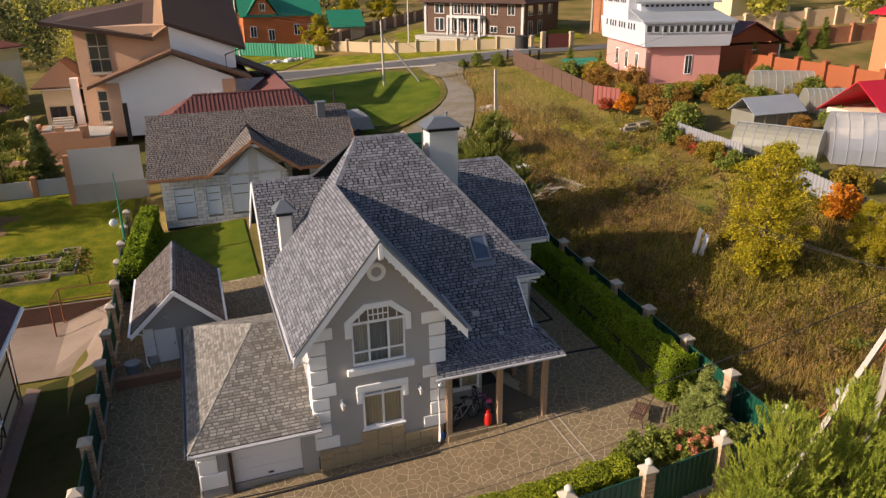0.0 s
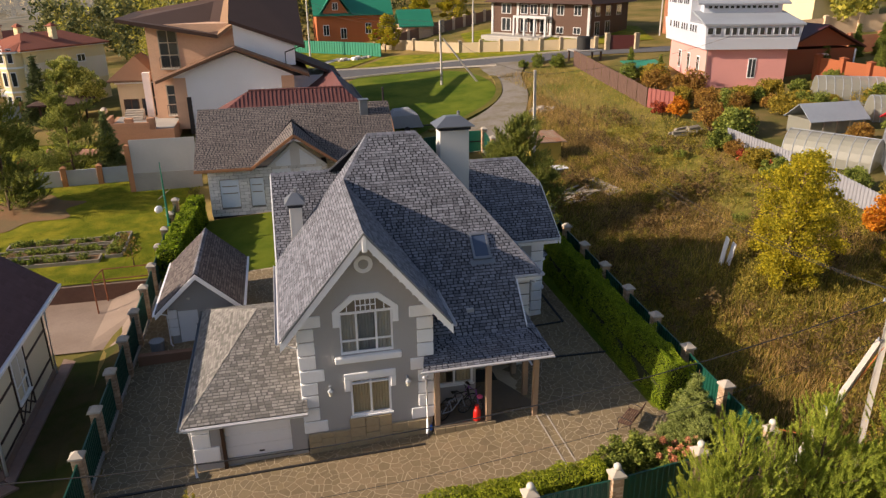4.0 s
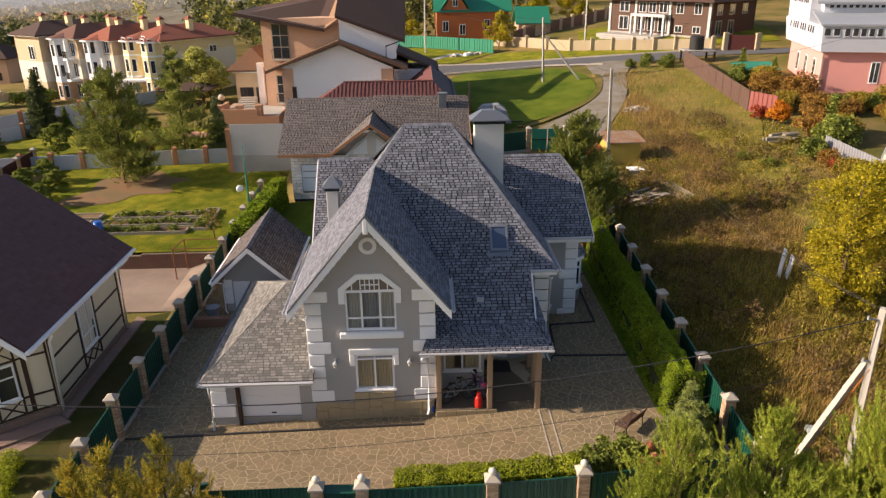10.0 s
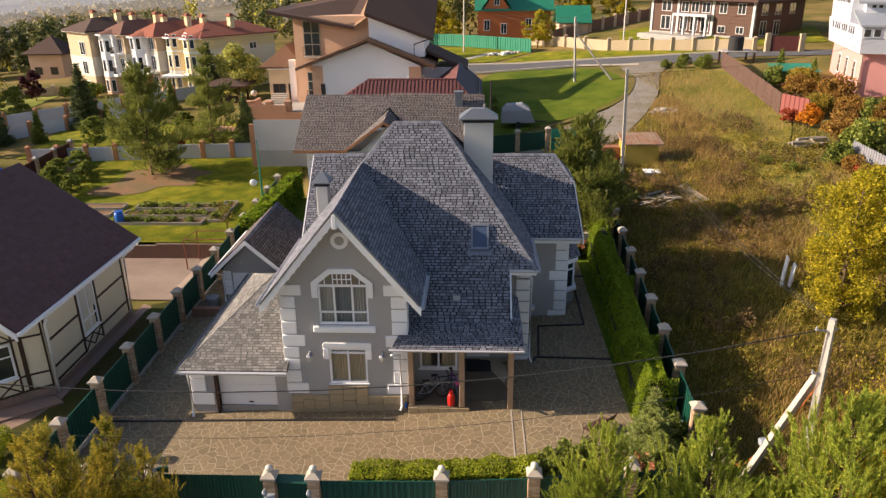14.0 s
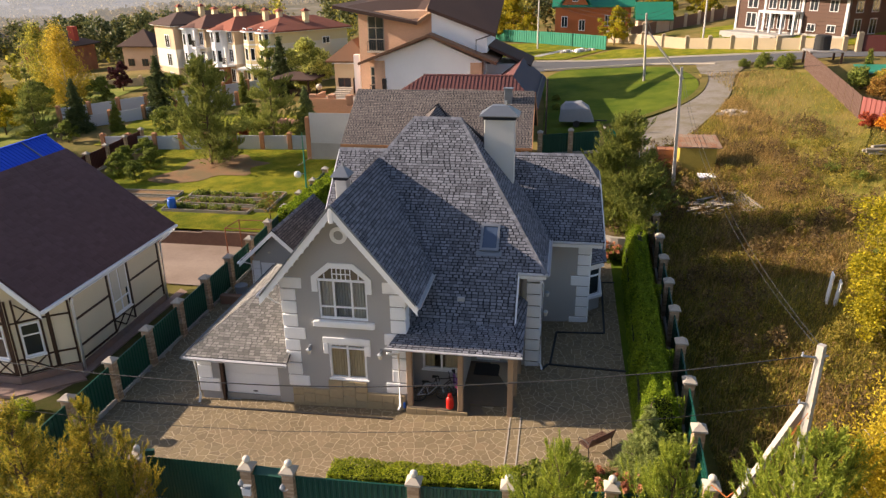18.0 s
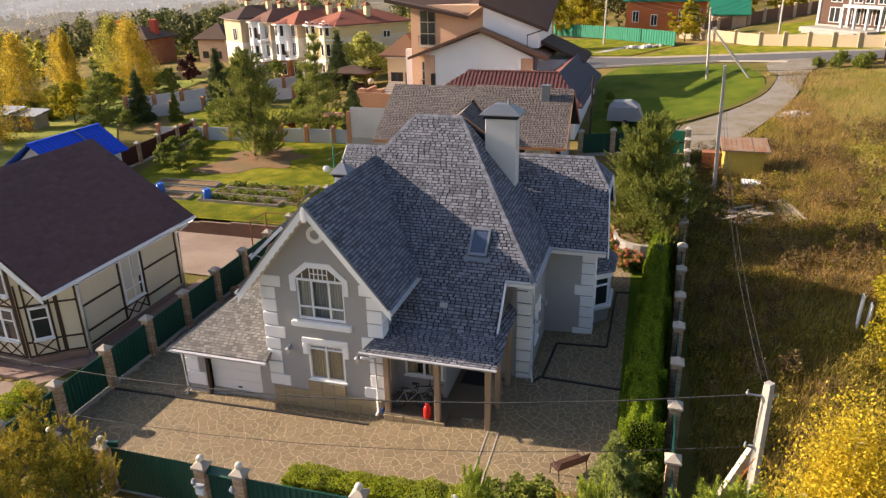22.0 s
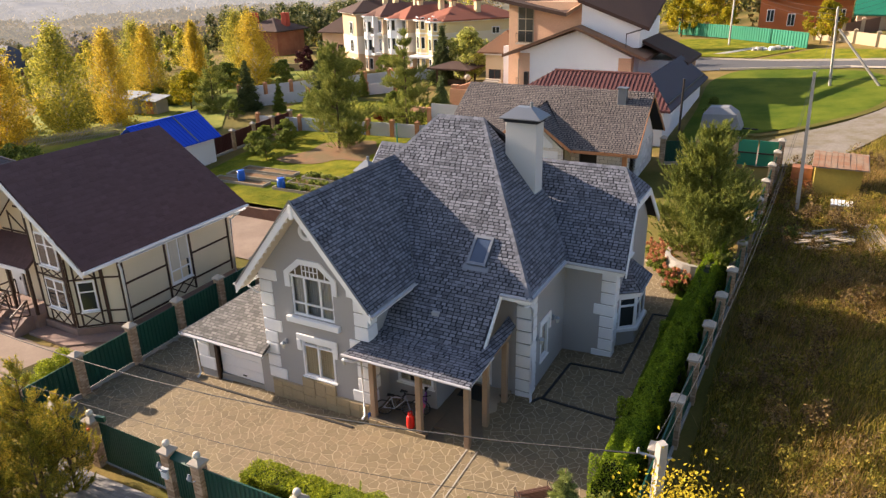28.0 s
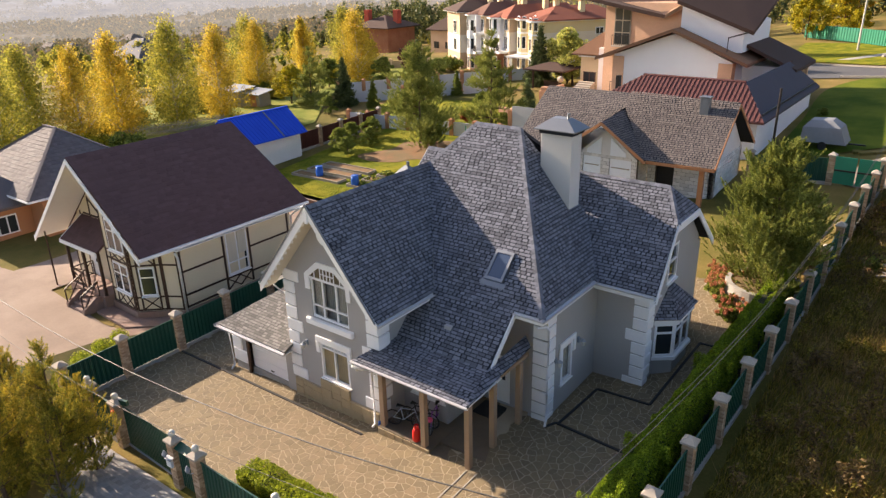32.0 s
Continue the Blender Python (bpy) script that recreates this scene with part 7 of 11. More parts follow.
RAWWOOD = mat("raw_orange_timber", (0.42, 0.20, 0.10), 0.15, 10, 0.1, 0.8, 0.8, 0.2)
for a, b in (((0.5, 49.33, 4.85), (3.72, 49.23, 7.15)), ((6.9, 49.33, 4.85), (3.72, 49.23, 7.15)), ((-3.3, 49.55, 4.88), (0.5, 49.55, 4.88)), ((6.9, 49.55, 4.88), (11.3, 49.75, 4.88)), ((11.3, 49.75, 4.9), (11.2, 54.1, 8.3)), ((11.2, 54.1, 8.3), (11.3, 58.6, 4.9))):
    part("fascia_board", Shape().beam(a, b, 0.06, 0.2), RAWWOOD, h3)
part("porch_post", Shape().box(10.15, 10.45, 50.4, 50.7, 2.0, 4.8), RAWWOOD, h3)
cv = part("roof_vent", Shape().cbox(8.9, 9.5, 53.0, 53.5, 7.4, 8.75, 0.02), FLASH, h3, "blue-grey square roof vent")
part("vent_cap", Shape().cbox(8.82, 9.58, 52.92, 53.58, 8.75, 8.83, 0.01), FLASH, cv)

# ---- low building with a red metal-tile roof behind it ----
h5 = thing("red_roofed_building", (4, 66, 3), "white low building with a dark red metal-tile roof", "building")
part("wall", Shape().box(-2.6, 10.6, 61.5, 66.8, 2.6, 6.0), WALLWHITE, h5)
part("wall", Shape().box(6.2, 10.6, 66.8, 79.5, 3.0, 6.0), WALLWHITE, h5)
for pts in ([(-3.3, 60.9, 5.9), (11.2, 60.9, 5.9), (8.7, 64.2, 8.2), (0.4, 64.2, 8.2)], [(-3.3, 60.9, 5.9), (0.4, 64.2, 8.2), (-3.3, 67.4, 5.9)], [(-3.3, 67.4, 5.9), (0.4, 64.2, 8.2), (8.7, 64.2, 8.2), (6.0, 67.4, 6.2)],
            [(8.7, 64.2, 8.2), (8.7, 79, 8.2), (5.6, 80, 5.9), (5.6, 66.8, 6.0)]):
    slope_slab(h5, pts, REDTILE)
# slope turned from the sun: its shade is put into the dark colour
slope_slab(h5, [(11.2, 60.9, 5.9), (11.2, 80, 5.9), (8.7, 78.0, 8.2), (8.7, 64.2, 8.2)], mat("shade_dark_metal", (0.075, 0.07, 0.09), 0.1, 8, 0.1, 0.4, 0.7, 0, spec=0.15), label="metal slope darkened for shade")
# ribs of the red roof
for k in range(40):
    x = -2.9 + k * 0.35
    t = min(1.0, (x + 3.3) / 3.7, (11.2 - x) / 2.5)
    part("tile_rib", Shape().beam((x, 60.92, 5.94), (x, 60.9 + 3.3 * t, 5.94 + 2.3 * t), 0.07, 0.05), REDTILE, h5)
part("roof_ridge", Shape().tube([(0.4, 64.2, 8.22), (8.7, 64.2, 8.22)], 0.1, 8), REDTILE, h5)
part("snow_rail", Shape().beam((10.9, 61.5, 6.35), (10.9, 79, 6.35), 0.1, 0.12), IRON, h5)
part("flue", Shape().tube([(11.9, 61.5, 3.5), (11.9, 61.5, 8.4)], 0.09, 8), IRON, h5)

# trailer under a tarpaulin
tl = thing("covered_trailer", (14.6, 66.0, gz(14.6, 66)), "trailer under a grey tarpaulin on the lawn", "trailer")
tz = gz(14.6, 66)
part("cover", Shape().loft([[(13.0, 64.9, tz + 0.5), (16.2, 64.9, tz + 0.5), (16.2, 67.1, tz + 0.5), (13.0, 67.1, tz + 0.5)], [(13.1, 65.0, tz + 1.6), (15.7, 65.0, tz + 1.7), (15.7, 67.0, tz + 1.7), (13.1, 67.0, tz + 1.6)], [(13.5, 65.4, tz + 2.1), (15.0, 65.4, tz + 2.2), (15.0, 66.6, tz + 2.2), (13.5, 66.6, tz + 2.1)]]), TARP, tl)
for y in (64.95, 67.05):
    part("wheel", Shape().tube([(14.6, y - 0.08, tz + 0.3), (14.6, y + 0.08, tz + 0.3)], 0.32, 16), RUBBER, tl)
part("drawbar", Shape().beam((16.2, 66, tz + 0.45), (17.4, 66, tz + 0.45), 0.1, 0.1), IRON, tl)
fence("fence", [(11.6, 56.9), (14.1, 56.95), (16.65, 57.0)], "dark green sheet fence between tan posts by the lawn", GREEN)
ggate = thing("field_gate", (18.0, 56.7, gz(18, 56.7)), "bright green double gate with a dark cross rail", "gate")
for a, b in ((16.9, 18.15), (18.25, 19.5)):
    leaf = part("gate_leaf", Shape().box(a, b, 56.6, 56.66, gz(18, 56.6) + 0.1, gz(18, 56.6) + 1.9), GREENROOF, ggate)
    part("cross_rail", Shape().box(a, b, 56.54, 56.598, gz(18, 56.6) + 0.95, gz(18, 56.6) + 1.05), IRON, leaf)

# pale canvas screen beside the block house, and the garden's pale fence
scr = thing("canvas_screen", (-6.8, 58.5, 1.6), "pale grey canvas screen above a low concrete wall", "screen")
part("sheet", Shape().box(-9.0, -4.0, 58.5, 58.56, 2.9, 5.6), mat("pale_grey_sheet", (0.50, 0.49, 0.48), 0.06, 4, 0.08, 0.4, 0.8, 0.2), scr)
part("base_wall", Shape().box(-9.0, -3.8, 58.45, 58.7, 1.0, 2.9), CONCRETE, scr)
part("end_post", Shape().box(-9.4, -9.0, 58.4, 58.8, 1.0, 5.2), mat("orange_brick_post", (0.42, 0.20, 0.10), 0.15, 18, 0.1, 0.6, 0.9, 0.4), scr)


def panel_fence(pts, label, post_mat, panel_mat, h=1.7, pw_=0.42, name="fence", over=0.25, z_of=gz):
    f = thing(name, (*pts[0], z_of(*pts[0])), label, "fence")
    for p in pts:
        z = z_of(*p)
        q = part("post", Shape().cbox(p[0] - pw_ / 2, p[0] + pw_ / 2, p[1] - pw_ / 2, p[1] + pw_ / 2, z - 0.3, z + h + over, 0.02), post_mat, f)
        part("cap", Shape().loft([[(p[0] - pw_ * 0.6, p[1] - pw_ * 0.6, z + h + over), (p[0] + pw_ * 0.6, p[1] - pw_ * 0.6, z + h + over), (p[0] + pw_ * 0.6, p[1] + pw_ * 0.6, z + h + over), (p[0] - pw_ * 0.6, p[1] + pw_ * 0.6, z + h + over)],
                                  [(p[0] - 0.05, p[1] - 0.05, z + h + over + 0.15), (p[0] + 0.05, p[1] - 0.05, z + h + over + 0.15), (p[0] + 0.05, p[1] + 0.05, z + h + over + 0.15), (p[0] - 0.05, p[1] + 0.05, z + h + over + 0.15)]]), post_mat, q)
    for a, b in zip(pts, pts[1:]):
        part("panel", Shape().loft([[(a[0], a[1] - 0.05, z_of(*a) + k), (a[0], a[1] + 0.05, z_of(*a) + k), (b[0], b[1] + 0.05, z_of(*b) + k), (b[0], b[1] - 0.05, z_of(*b) + k)] for k in (-0.2, h)]), panel_mat, f)
    return f


def spaced(a, b, n):
    return [(a[0] + (b[0] - a[0]) * k / n, a[1] + (b[1] - a[1]) * k / n) for k in range(n + 1)]


OPOST = MATS["orange_brick_post"]
PALEPANEL = mat("pale_grey_panel", (0.52, 0.54, 0.58), 0.06, 6, 0.1, 0.4, 0.6, 0.1)
panel_fence(spaced((-31.5, 61.0), (-9.4, 61.5), 8), "pale grey panel fence with orange brick posts behind the garden", OPOST, PALEPANEL, 1.35)
panel_fence(spaced((-46, 74), (-27, 93), 8), "pale grey panel fence with orange brick posts among conifers", OPOST, PALEPANEL, 1.5)
panel_fence(spaced((-41, 70), (-27, 82), 5), "pale grey panel fence with orange brick posts beside a lawn", OPOST, PALEPANEL, 1.3)
panel_fence(spaced((-60, 96), (-36, 106), 8), "cream wall before the terraced houses", PEACH, PEACH, 1.2)

# ---- large white and brown house ----
h4 = thing("villa", (-1, 80, 3.5), "large white and tan-brick villa with slanting brown shingle roofs", "house")
VBRICK = mat("pink_tan_brick", (0.62, 0.385, 0.255), 0.32, 7, 0.12, 0.5, 0.9, 0.5, stretch=(1, 1, 3.2))
ROOFB = mat("brown_shingle_light", (0.16, 0.085, 0.05), 0.15, 12, 0.12, 0.4, 0.9, 0.4)
ROOFD = mat("dark_brown_shingle", (0.075, 0.042, 0.032), 0.15, 12, 0.12, 0.4, 0.9, 0.4)
part("wall", Shape().prism([(-7.0, 74.5, 3.2), (4.6, 74.5, 3.2), (4.6, 74.5, 8.2), (-0.9, 74.5, 10.6), (-7.0, 74.5, 8.4)], (0, 9, 0)), WALLWHITE, h4)
part("brick_corner", Shape().box(-7.06, -5.9, 74.42, 75.5, 3.2, 8.25), VBRICK, h4)
part("brick_corner", Shape().box(3.4, 4.66, 74.42, 75.5, 3.2, 8.1), VBRICK, h4)
slope_slab(h4, [(-8.6, 73.4, 8.15), (-0.9, 73.4, 11.1), (-0.9, 84, 11.1), (-8.6, 84, 8.15)], ROOFB, 0.3)
slope_slab(h4, [(6.2, 73.4, 8.3), (6.2, 84, 8.3), (-0.9, 84, 11.1), (-0.9, 73.4, 11.1)], ROOFB, 0.3)
part("tower", Shape().prism([(-9.4, 77.2, 3.0), (-0.9, 76.2, 3.0), (-0.9, 86, 3.0), (-9.4, 86, 3.0)], (0, 0, 10.2)), VBRICK, h4, "tan brick tower wing")
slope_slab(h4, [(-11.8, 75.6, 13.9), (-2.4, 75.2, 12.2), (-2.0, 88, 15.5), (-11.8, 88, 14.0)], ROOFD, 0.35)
# sunlight on this slope is painted as a paler tan shingle
slope_slab(h4, [(-2.4, 75.2, 12.2), (-0.9, 75.8, 13.2), (-0.9, 88, 16.5), (-2.0, 88, 15.5)], mat("sun_painted_shingle", (0.30, 0.18, 0.105), 0.15, 12, 0.12, 0.4, 0.9, 0.4), 0.35)
part("white_tower", Shape().prism([(-0.9, 75.6, 9.0), (5.0, 75.6, 9.0), (5.0, 75.6, 11.4), (-0.9, 75.6, 13.6)], (0, 9, 0)), WALLWHITE, h4)
slope_slab(h4, [(-1.2, 74.9, 13.6), (6.0, 74.9, 11.0), (6.0, 87, 15.2), (-1.2, 87, 18.0)], ROOFD, 0.35)
for a, b, c, d in ((-8.3, 9.0, 1.9, 3.7), (-8.2, 4.3, 1.8, 3.0)):
    u4, n4 = Vector((1, -0.117, 0)).normalized(), Vector((-0.117, -1, 0)).normalized()
    p4 = Vector((a, 77.05, b))
    sash = part("window", Shape().prism([p4, p4 + u4 * c, p4 + u4 * c + Vector((0, 0, d)), p4 + Vector((0, 0, d))], n4 * 0.05), OLDWOOD, h4)
    for i in range(2):
        for j in range(3):
            q = p4 + n4 * 0.052 + u4 * (0.1 + i * (c - 0.1) / 2) + Vector((0, 0, 0.1 + j * (d - 0.1) / 3))
            w4, z4 = u4 * ((c - 0.3) / 2), Vector((0, 0, (d - 0.4) / 3))
            part("pane", Shape().prism([q, q + w4, q + w4 + z4, q + z4], n4 * 0.006), PANE, sash)
    for k in range(9):
        r4 = p4 + n4 * 0.4 + u4 * (c * k / 8)
        part("baluster", Shape().beam(r4, r4 + Vector((0, 0, 1.0)), 0.04, 0.04, (0, 1, 0)), IRON, h4)
    part("balcony_rail", Shape().beam(p4 + n4 * 0.4 + Vector((0, 0, 1.0)), p4 + n4 * 0.4 + u4 * c + Vector((0, 0, 1.0)), 0.06, 0.06), IRON, h4)
    part("balcony_slab", Shape().prism([p4, p4 + u4 * c, p4 + u4 * c + n4 * 0.5, p4 + n4 * 0.5], (0, 0, -0.15)), CAPSTONE, h4)
part("west_wing", Shape().box(-13.4, -9.4, 80, 88, 2.6, 7.6), mat("sandy_plaster", (0.66, 0.49, 0.31), 0.1, 10, 0.1, 0.5, 0.9, 0.2), h4)
part("cornice", Shape().box(-13.6, -9.4, 79.8, 80, 7.2, 7.6), WALLWHITE, h4)
hip_roof(h4, -14.2, -9.0, 79.2, 89, 7.6, 2.2, ROOFB)
for x in (-13.0, -11.2):
    far_window(h4, (x, 79.98, 3.8), (1, 0, 0), 1.5, 1.8, (0, -1, 0), TIMBER)
far_window(h4, (-10.6, 79.98, 5.7), (1, 0, 0), 1.1, 1.7, (0, -1, 0), TIMBER)
part("column", Shape().box(-10.6, -9.9, 78.6, 79.3, 2.6, 8.4), WALLWHITE, h4)
part("terrace", Shape().prism([(-13.8, 71.5, 2.0), (-7.2, 71.2, 2.0), (-7.2, 77, 2.0), (-13.8, 79.5, 2.0)], (0, 0, 1.9)), mat("terrace_brick", (0.50, 0.265, 0.155), 0.32, 7, 0.12, 0.5, 0.9, 0.5, stretch=(1, 1, 3.2)), h4)
part("terrace_floor", Shape().prism([(-13.4, 71.9, 3.905), (-7.25, 71.6, 3.905), (-7.25, 77, 3.905), (-13.4, 79.2, 3.905)], (0, 0, 0.03)), CONCRETE, h4)
part("parapet", Shape().prism([(-13.8, 71.5, 3.9), (-9.4, 71.3, 3.9), (-9.4, 71.6, 3.9), (-13.5, 71.8, 3.9), (-13.5, 76.5, 3.9), (-13.8, 76.5, 3.9)], (0, 0, 0.7)), MATS["terrace_brick"], h4)
for k in range(5):
    part("terrace_step", Shape().box(-12.6, -10.8, 76.2 + 0.45 * k, 76.65 + 0.45 * k, 3.93, 4.1 + 0.17 * k), CAPSTONE, h4)
for x, y in ((-13.7, 71.6), (-11.6, 71.5), (-9.6, 71.4)):
    part("terrace_pillar", Shape().cbox(x, x + 0.7, y, y + 0.7, 3.9, 5.0, 0.03), MATS["terrace_brick"], h4)
part("garden_wall", Shape().prism([(-19.0, 71.8, 1.4), (-7.6, 68.9, 1.4), (-7.6, 69.3, 1.4), (-19.0, 72.2, 1.4)], (0, 0, 1.0)), mat("pink_low_wall", (0.55, 0.30, 0.22), 0.16, 12, 0.12, 0.5, 0.9, 0.3), h4)
part("flue", Shape().box(-5.8, -5.4, 72.6, 73.0, 3, 6.6), IRON, h4)
for y in (78, 80.5):
    far_window(h4, (4.62, y, 8.6), (0, 1, 0), 0.9, 1.6, (1, 0, 0), TIMBER, glass=PANE)
part("east_porch", Shape().box(4.6, 8.6, 78, 84, 3.4, 7.6), WALLWHITE, h4)
slope_slab(h4, [(4.6, 77, 9.8), (9.6, 77, 7.6), (9.6, 85, 7.6), (4.6, 85, 9.8)], ROOFD, 0.3)
for y in (78.6, 83):
    part("porch_column", Shape().box(8.7, 9.3, y, y + 0.6, 3.4, 7.5), VBRICK, h4)
part("downpipe", Shape().tube([(5.6, 74.9, 10.9), (4.0, 74.45, 10.4), (4.0, 74.45, 8.9)], 0.07, 6), IRON, h4)
dish = thing("satellite_dish", (-14.6, 78, 5), "pale satellite dish on a low stand", "satellite dish")
part("bowl", Shape().tube([(-14.6, 77.6, 4.9), (-14.5, 77.3, 5.0), (-14.4, 77.1, 5.05)], [0.36, 0.26, 0.08], 16), CAPSTONE, dish)
part("stand", Shape().tube([(-14.6, 77.8, gz(-14.6, 77.8)), (-14.6, 77.7, 4.9)], 0.07, 6), IRON, dish)
gaz = thing("gazebo", (-21, 87.5, gz(-21, 87.5)), "dark timber garden gazebo with a low roof", "gazebo")
for x in (-23, -19):
    for y in (86, 89):
        part("post", Shape().box(x - 0.1, x + 0.1, y - 0.1, y + 0.1, gz(-21, 87) - 0.2, gz(-21, 87) + 2.4), TIMBER, gaz)
hip_roof(gaz, -24, -18, 85, 90, gz(-21, 87) + 2.4, 0.7, ROOFD)
part("table", Shape().box(-22, -20, 87, 88.2, gz(-21, 87), gz(-21, 87) + 0.75), TIMBER, gaz)

# ---- terraced houses ----
ROW = pose(-26.3, 94.7, 0, 0, 0, -36)


def bay_stack(t, x, y, w, base, eave, wall_mat, low_mat, roof_mat, out=1.6):
    """A canted bay through all storeys, with windows on its three faces and a small hipped roof."""
    c = w * 0.27
    plan = [(x, y), (x, y - out * 0.55), (x + c, y - out), (x + w - c, y - out), (x + w, y - out * 0.55), (x + w, y)]
    b = part("bay_tower", Shape().prism([(*p, base + 2.3) for p in plan], (0, 0, eave - base - 2.32)), wall_mat, t)
    part("bay_base", Shape().prism([(*p, base - 2) for p in plan], (0, 0, 4.28)), low_mat, b)
    for z in (base + 2.2, base + 5.0):
        part("string_course", Shape().prism([(p[0] + (p[0] - x - w / 2) * 0.04, p[1] - 0.05, z) for p in plan], (0, 0, 0.22)), WALLWHITE, b)
    for a, q in ((plan[1], plan[2]), (plan[2], plan[3]), (plan[3], plan[4])):
        d = Vector((q[0] - a[0], q[1] - a[1], 0))
        n = Vector((d.y, -d.x, 0)).normalized()
        m = 0.2 if d.length > 1.0 else 0.16
        for z in (base + 0.1, base + 2.9, base + 5.6):
            far_window(b, (a[0] + d.x * m, a[1] + d.y * m, z), d, d.length * (1 - 2 * m), 1.75, n, bar=d.length > 1.3)
    g = 0.35
    ring = [(x - g, y, 0), (x - g, y - out * 0.55 - g * 0.4, 0), (x + c - g * 0.5, y - out - g, 0), (x + w - c + g * 0.5, y - out - g, 0), (x + w + g, y - out * 0.55 - g * 0.4, 0), (x + w + g, y, 0)]
    part("bay_cornice", Shape().loft([[(p[0], p[1], eave + k) for p in ring] for k in (-0.22, -0.02)]), WHITE, b)
    part("bay_roof", Shape().loft([[(p[0], p[1], eave) for p in ring], [(x + w / 2 + (p[0] - x - w / 2) * 0.04, y + 1.5 + (0.4 if k in (0, 5) else 0), eave + 1.0) for k, p in enumerate(ring)]]), roof_mat, b)


def terrace_unit(x, y, w, d, base, eave, wall_mat, roof_mat, label, bay_mat=WALLWHITE, low_mat=WALLWHITE, bays=2, balconies=0, chimneys=2):
    """One house of the row: body, canted bays or balconies on its front, hipped roof and chimneys."""
    t = thing("terraced_house", (x, y, base), label, "house", "row of terraced houses")
    part("wall", Shape().box(x, x + w, y, y + d, base - 2, eave), wall_mat, t)
    part("wall_band", Shape().box(x - 0.03, x + w + 0.03, y - 0.03, y + d, base + 2.7, base + 5.4), mat("pale_cream_plaster", (0.78, 0.70, 0.58), 0.06, 14, 0.06, 0.4, 0.88, 0.2), t)
    part("eaves", Shape().box(x - 0.45, x + w + 0.45, y - 0.55, y + d + 0.55, eave - 0.25, eave - 0.03), WHITE, t)
    hip_roof(t, x - 0.5, x + w + 0.5, y - 0.6, y + d + 0.6, eave, 1.6, roof_mat, inset=w * 0.5)
    bw = 2.7
    spots_ = ((x + 0.3, x + w - bw - 0.3) if bays == 2 else (x + 0.3,))[:bays]
    for bx in spots_:
        bay_stack(t, bx, y, bw, base, eave - 0.1, bay_mat, low_mat, roof_mat)
    free = (x + bw + 0.5, x + w - (bw + 0.5 if bays == 2 else 0.4))
    for z in (base + 0.1, base + 2.9, base + 5.6):
        if free[1] - free[0] > 0.9:
            far_window(t, (free[0] + 0.15, y - 0.035, z), (1, 0, 0), min(1.5, free[1] - free[0] - 0.3), 1.9, (0, -1, 0))
    for k in range(balconies):
        z = base + 2.4 + 2.8 * k
        sl = part("balcony", Shape().prism([(free[0], y - 0.04, z), (free[0] + 0.2, y - 1.4, z), (free[1] - 0.2, y - 1.4, z), (free[1], y - 0.04, z)], (0, 0, 0.3)), WALLWHITE, t)
        part("railing", Shape().beam((free[0] + 0.2, y - 1.35, z + 1.2), (free[1] - 0.2, y - 1.35, z + 1.2), 0.06, 0.06), IRON, sl)
        for q in range(9):
            bx = free[0] + 0.2 + (free[1] - free[0] - 0.4) * q / 8
            part("baluster", Shape().beam((bx, y - 1.35, z + 0.3), (bx, y - 1.35, z + 1.2), 0.04, 0.04, (0, 1, 0)), IRON, sl)
        part("balcony_column", Shape().box(free[1] - 0.5, free[1] - 0.25, y - 1.35, y - 1.1, z + 0.3, z + 2.7), WALLWHITE, sl)
    for yy, zz, ww in ((0.62, 4.9, 1.3), (0.3, 2.3, 0.8)):
        far_window(t, (x + w + 0.032, y + d * yy, base + zz), (0, 1, 0), ww, 1.0, (1, 0, 0))
    part("air_unit", Shape().cbox(x + w + 0.03, x + w + 0.35, y + d * 0.3, y + d * 0.3 + 0.8, base + 1.3, base + 1.9, 0.03), PVC, t)
    for k in range(chimneys):
        cx, cy = x + w * (0.34 + 0.36 * k), y + d * (0.26 + 0.22 * k)
        c = part("chimney", Shape().cbox(cx, cx + 0.8, cy, cy + 0.7, eave + 0.3, eave + 2.3, 0.03), PALEYELLOW, t)
        part("chimney_cap", Shape().loft([[(cx - 0.2, cy - 0.2, eave + 2.3), (cx + 1.0, cy - 0.2, eave + 2.3), (cx + 1.0, cy + 0.9, eave + 2.3), (cx - 0.2, cy + 0.9, eave + 2.3)], [(cx + 0.3, cy + 0.3, eave + 2.7), (cx + 0.5, cy + 0.3, eave + 2.7), (cx + 0.5, cy + 0.4, eave + 2.7), (cx + 0.3, cy + 0.4, eave + 2.7)]]), REDROOF, c)
    t.matrix_basis = ROW @ t.matrix_basis
    return t


terrace_unit(-7.2, 0, 7.4, 12, 2.6, 9.7, PALEYELLOW, REDROOF, "pale yellow terraced house with white canted bays and a rust-red roof", PALEYELLOW, PALEYELLOW)
terrace_unit(-12.4, -2.4, 5.1, 12, 2.2, 9.7, PEACH, REDROOF, "peach terraced house with a white bay over red brick", WALLWHITE, REDBRICK, 1, 1)
terrace_unit(-17.5, -4.2, 5.0, 12, 1.7, 9.9, PEACH, mat("brown_red_shingle", (0.15, 0.07, 0.05), 0.16, 6, 0.12, 0.4, 0.9, 0.3), "cream terraced house with railed balconies and a brown roof", WALLWHITE, TANSTONE, 1, 2)
terrace_unit(-24.0, -6.6, 6.4, 11, 1.2, 10.2, PEACH, ROOFD, "tan end terrace with a dark brown roof", PEACH, TANSTONE, 0, 0)
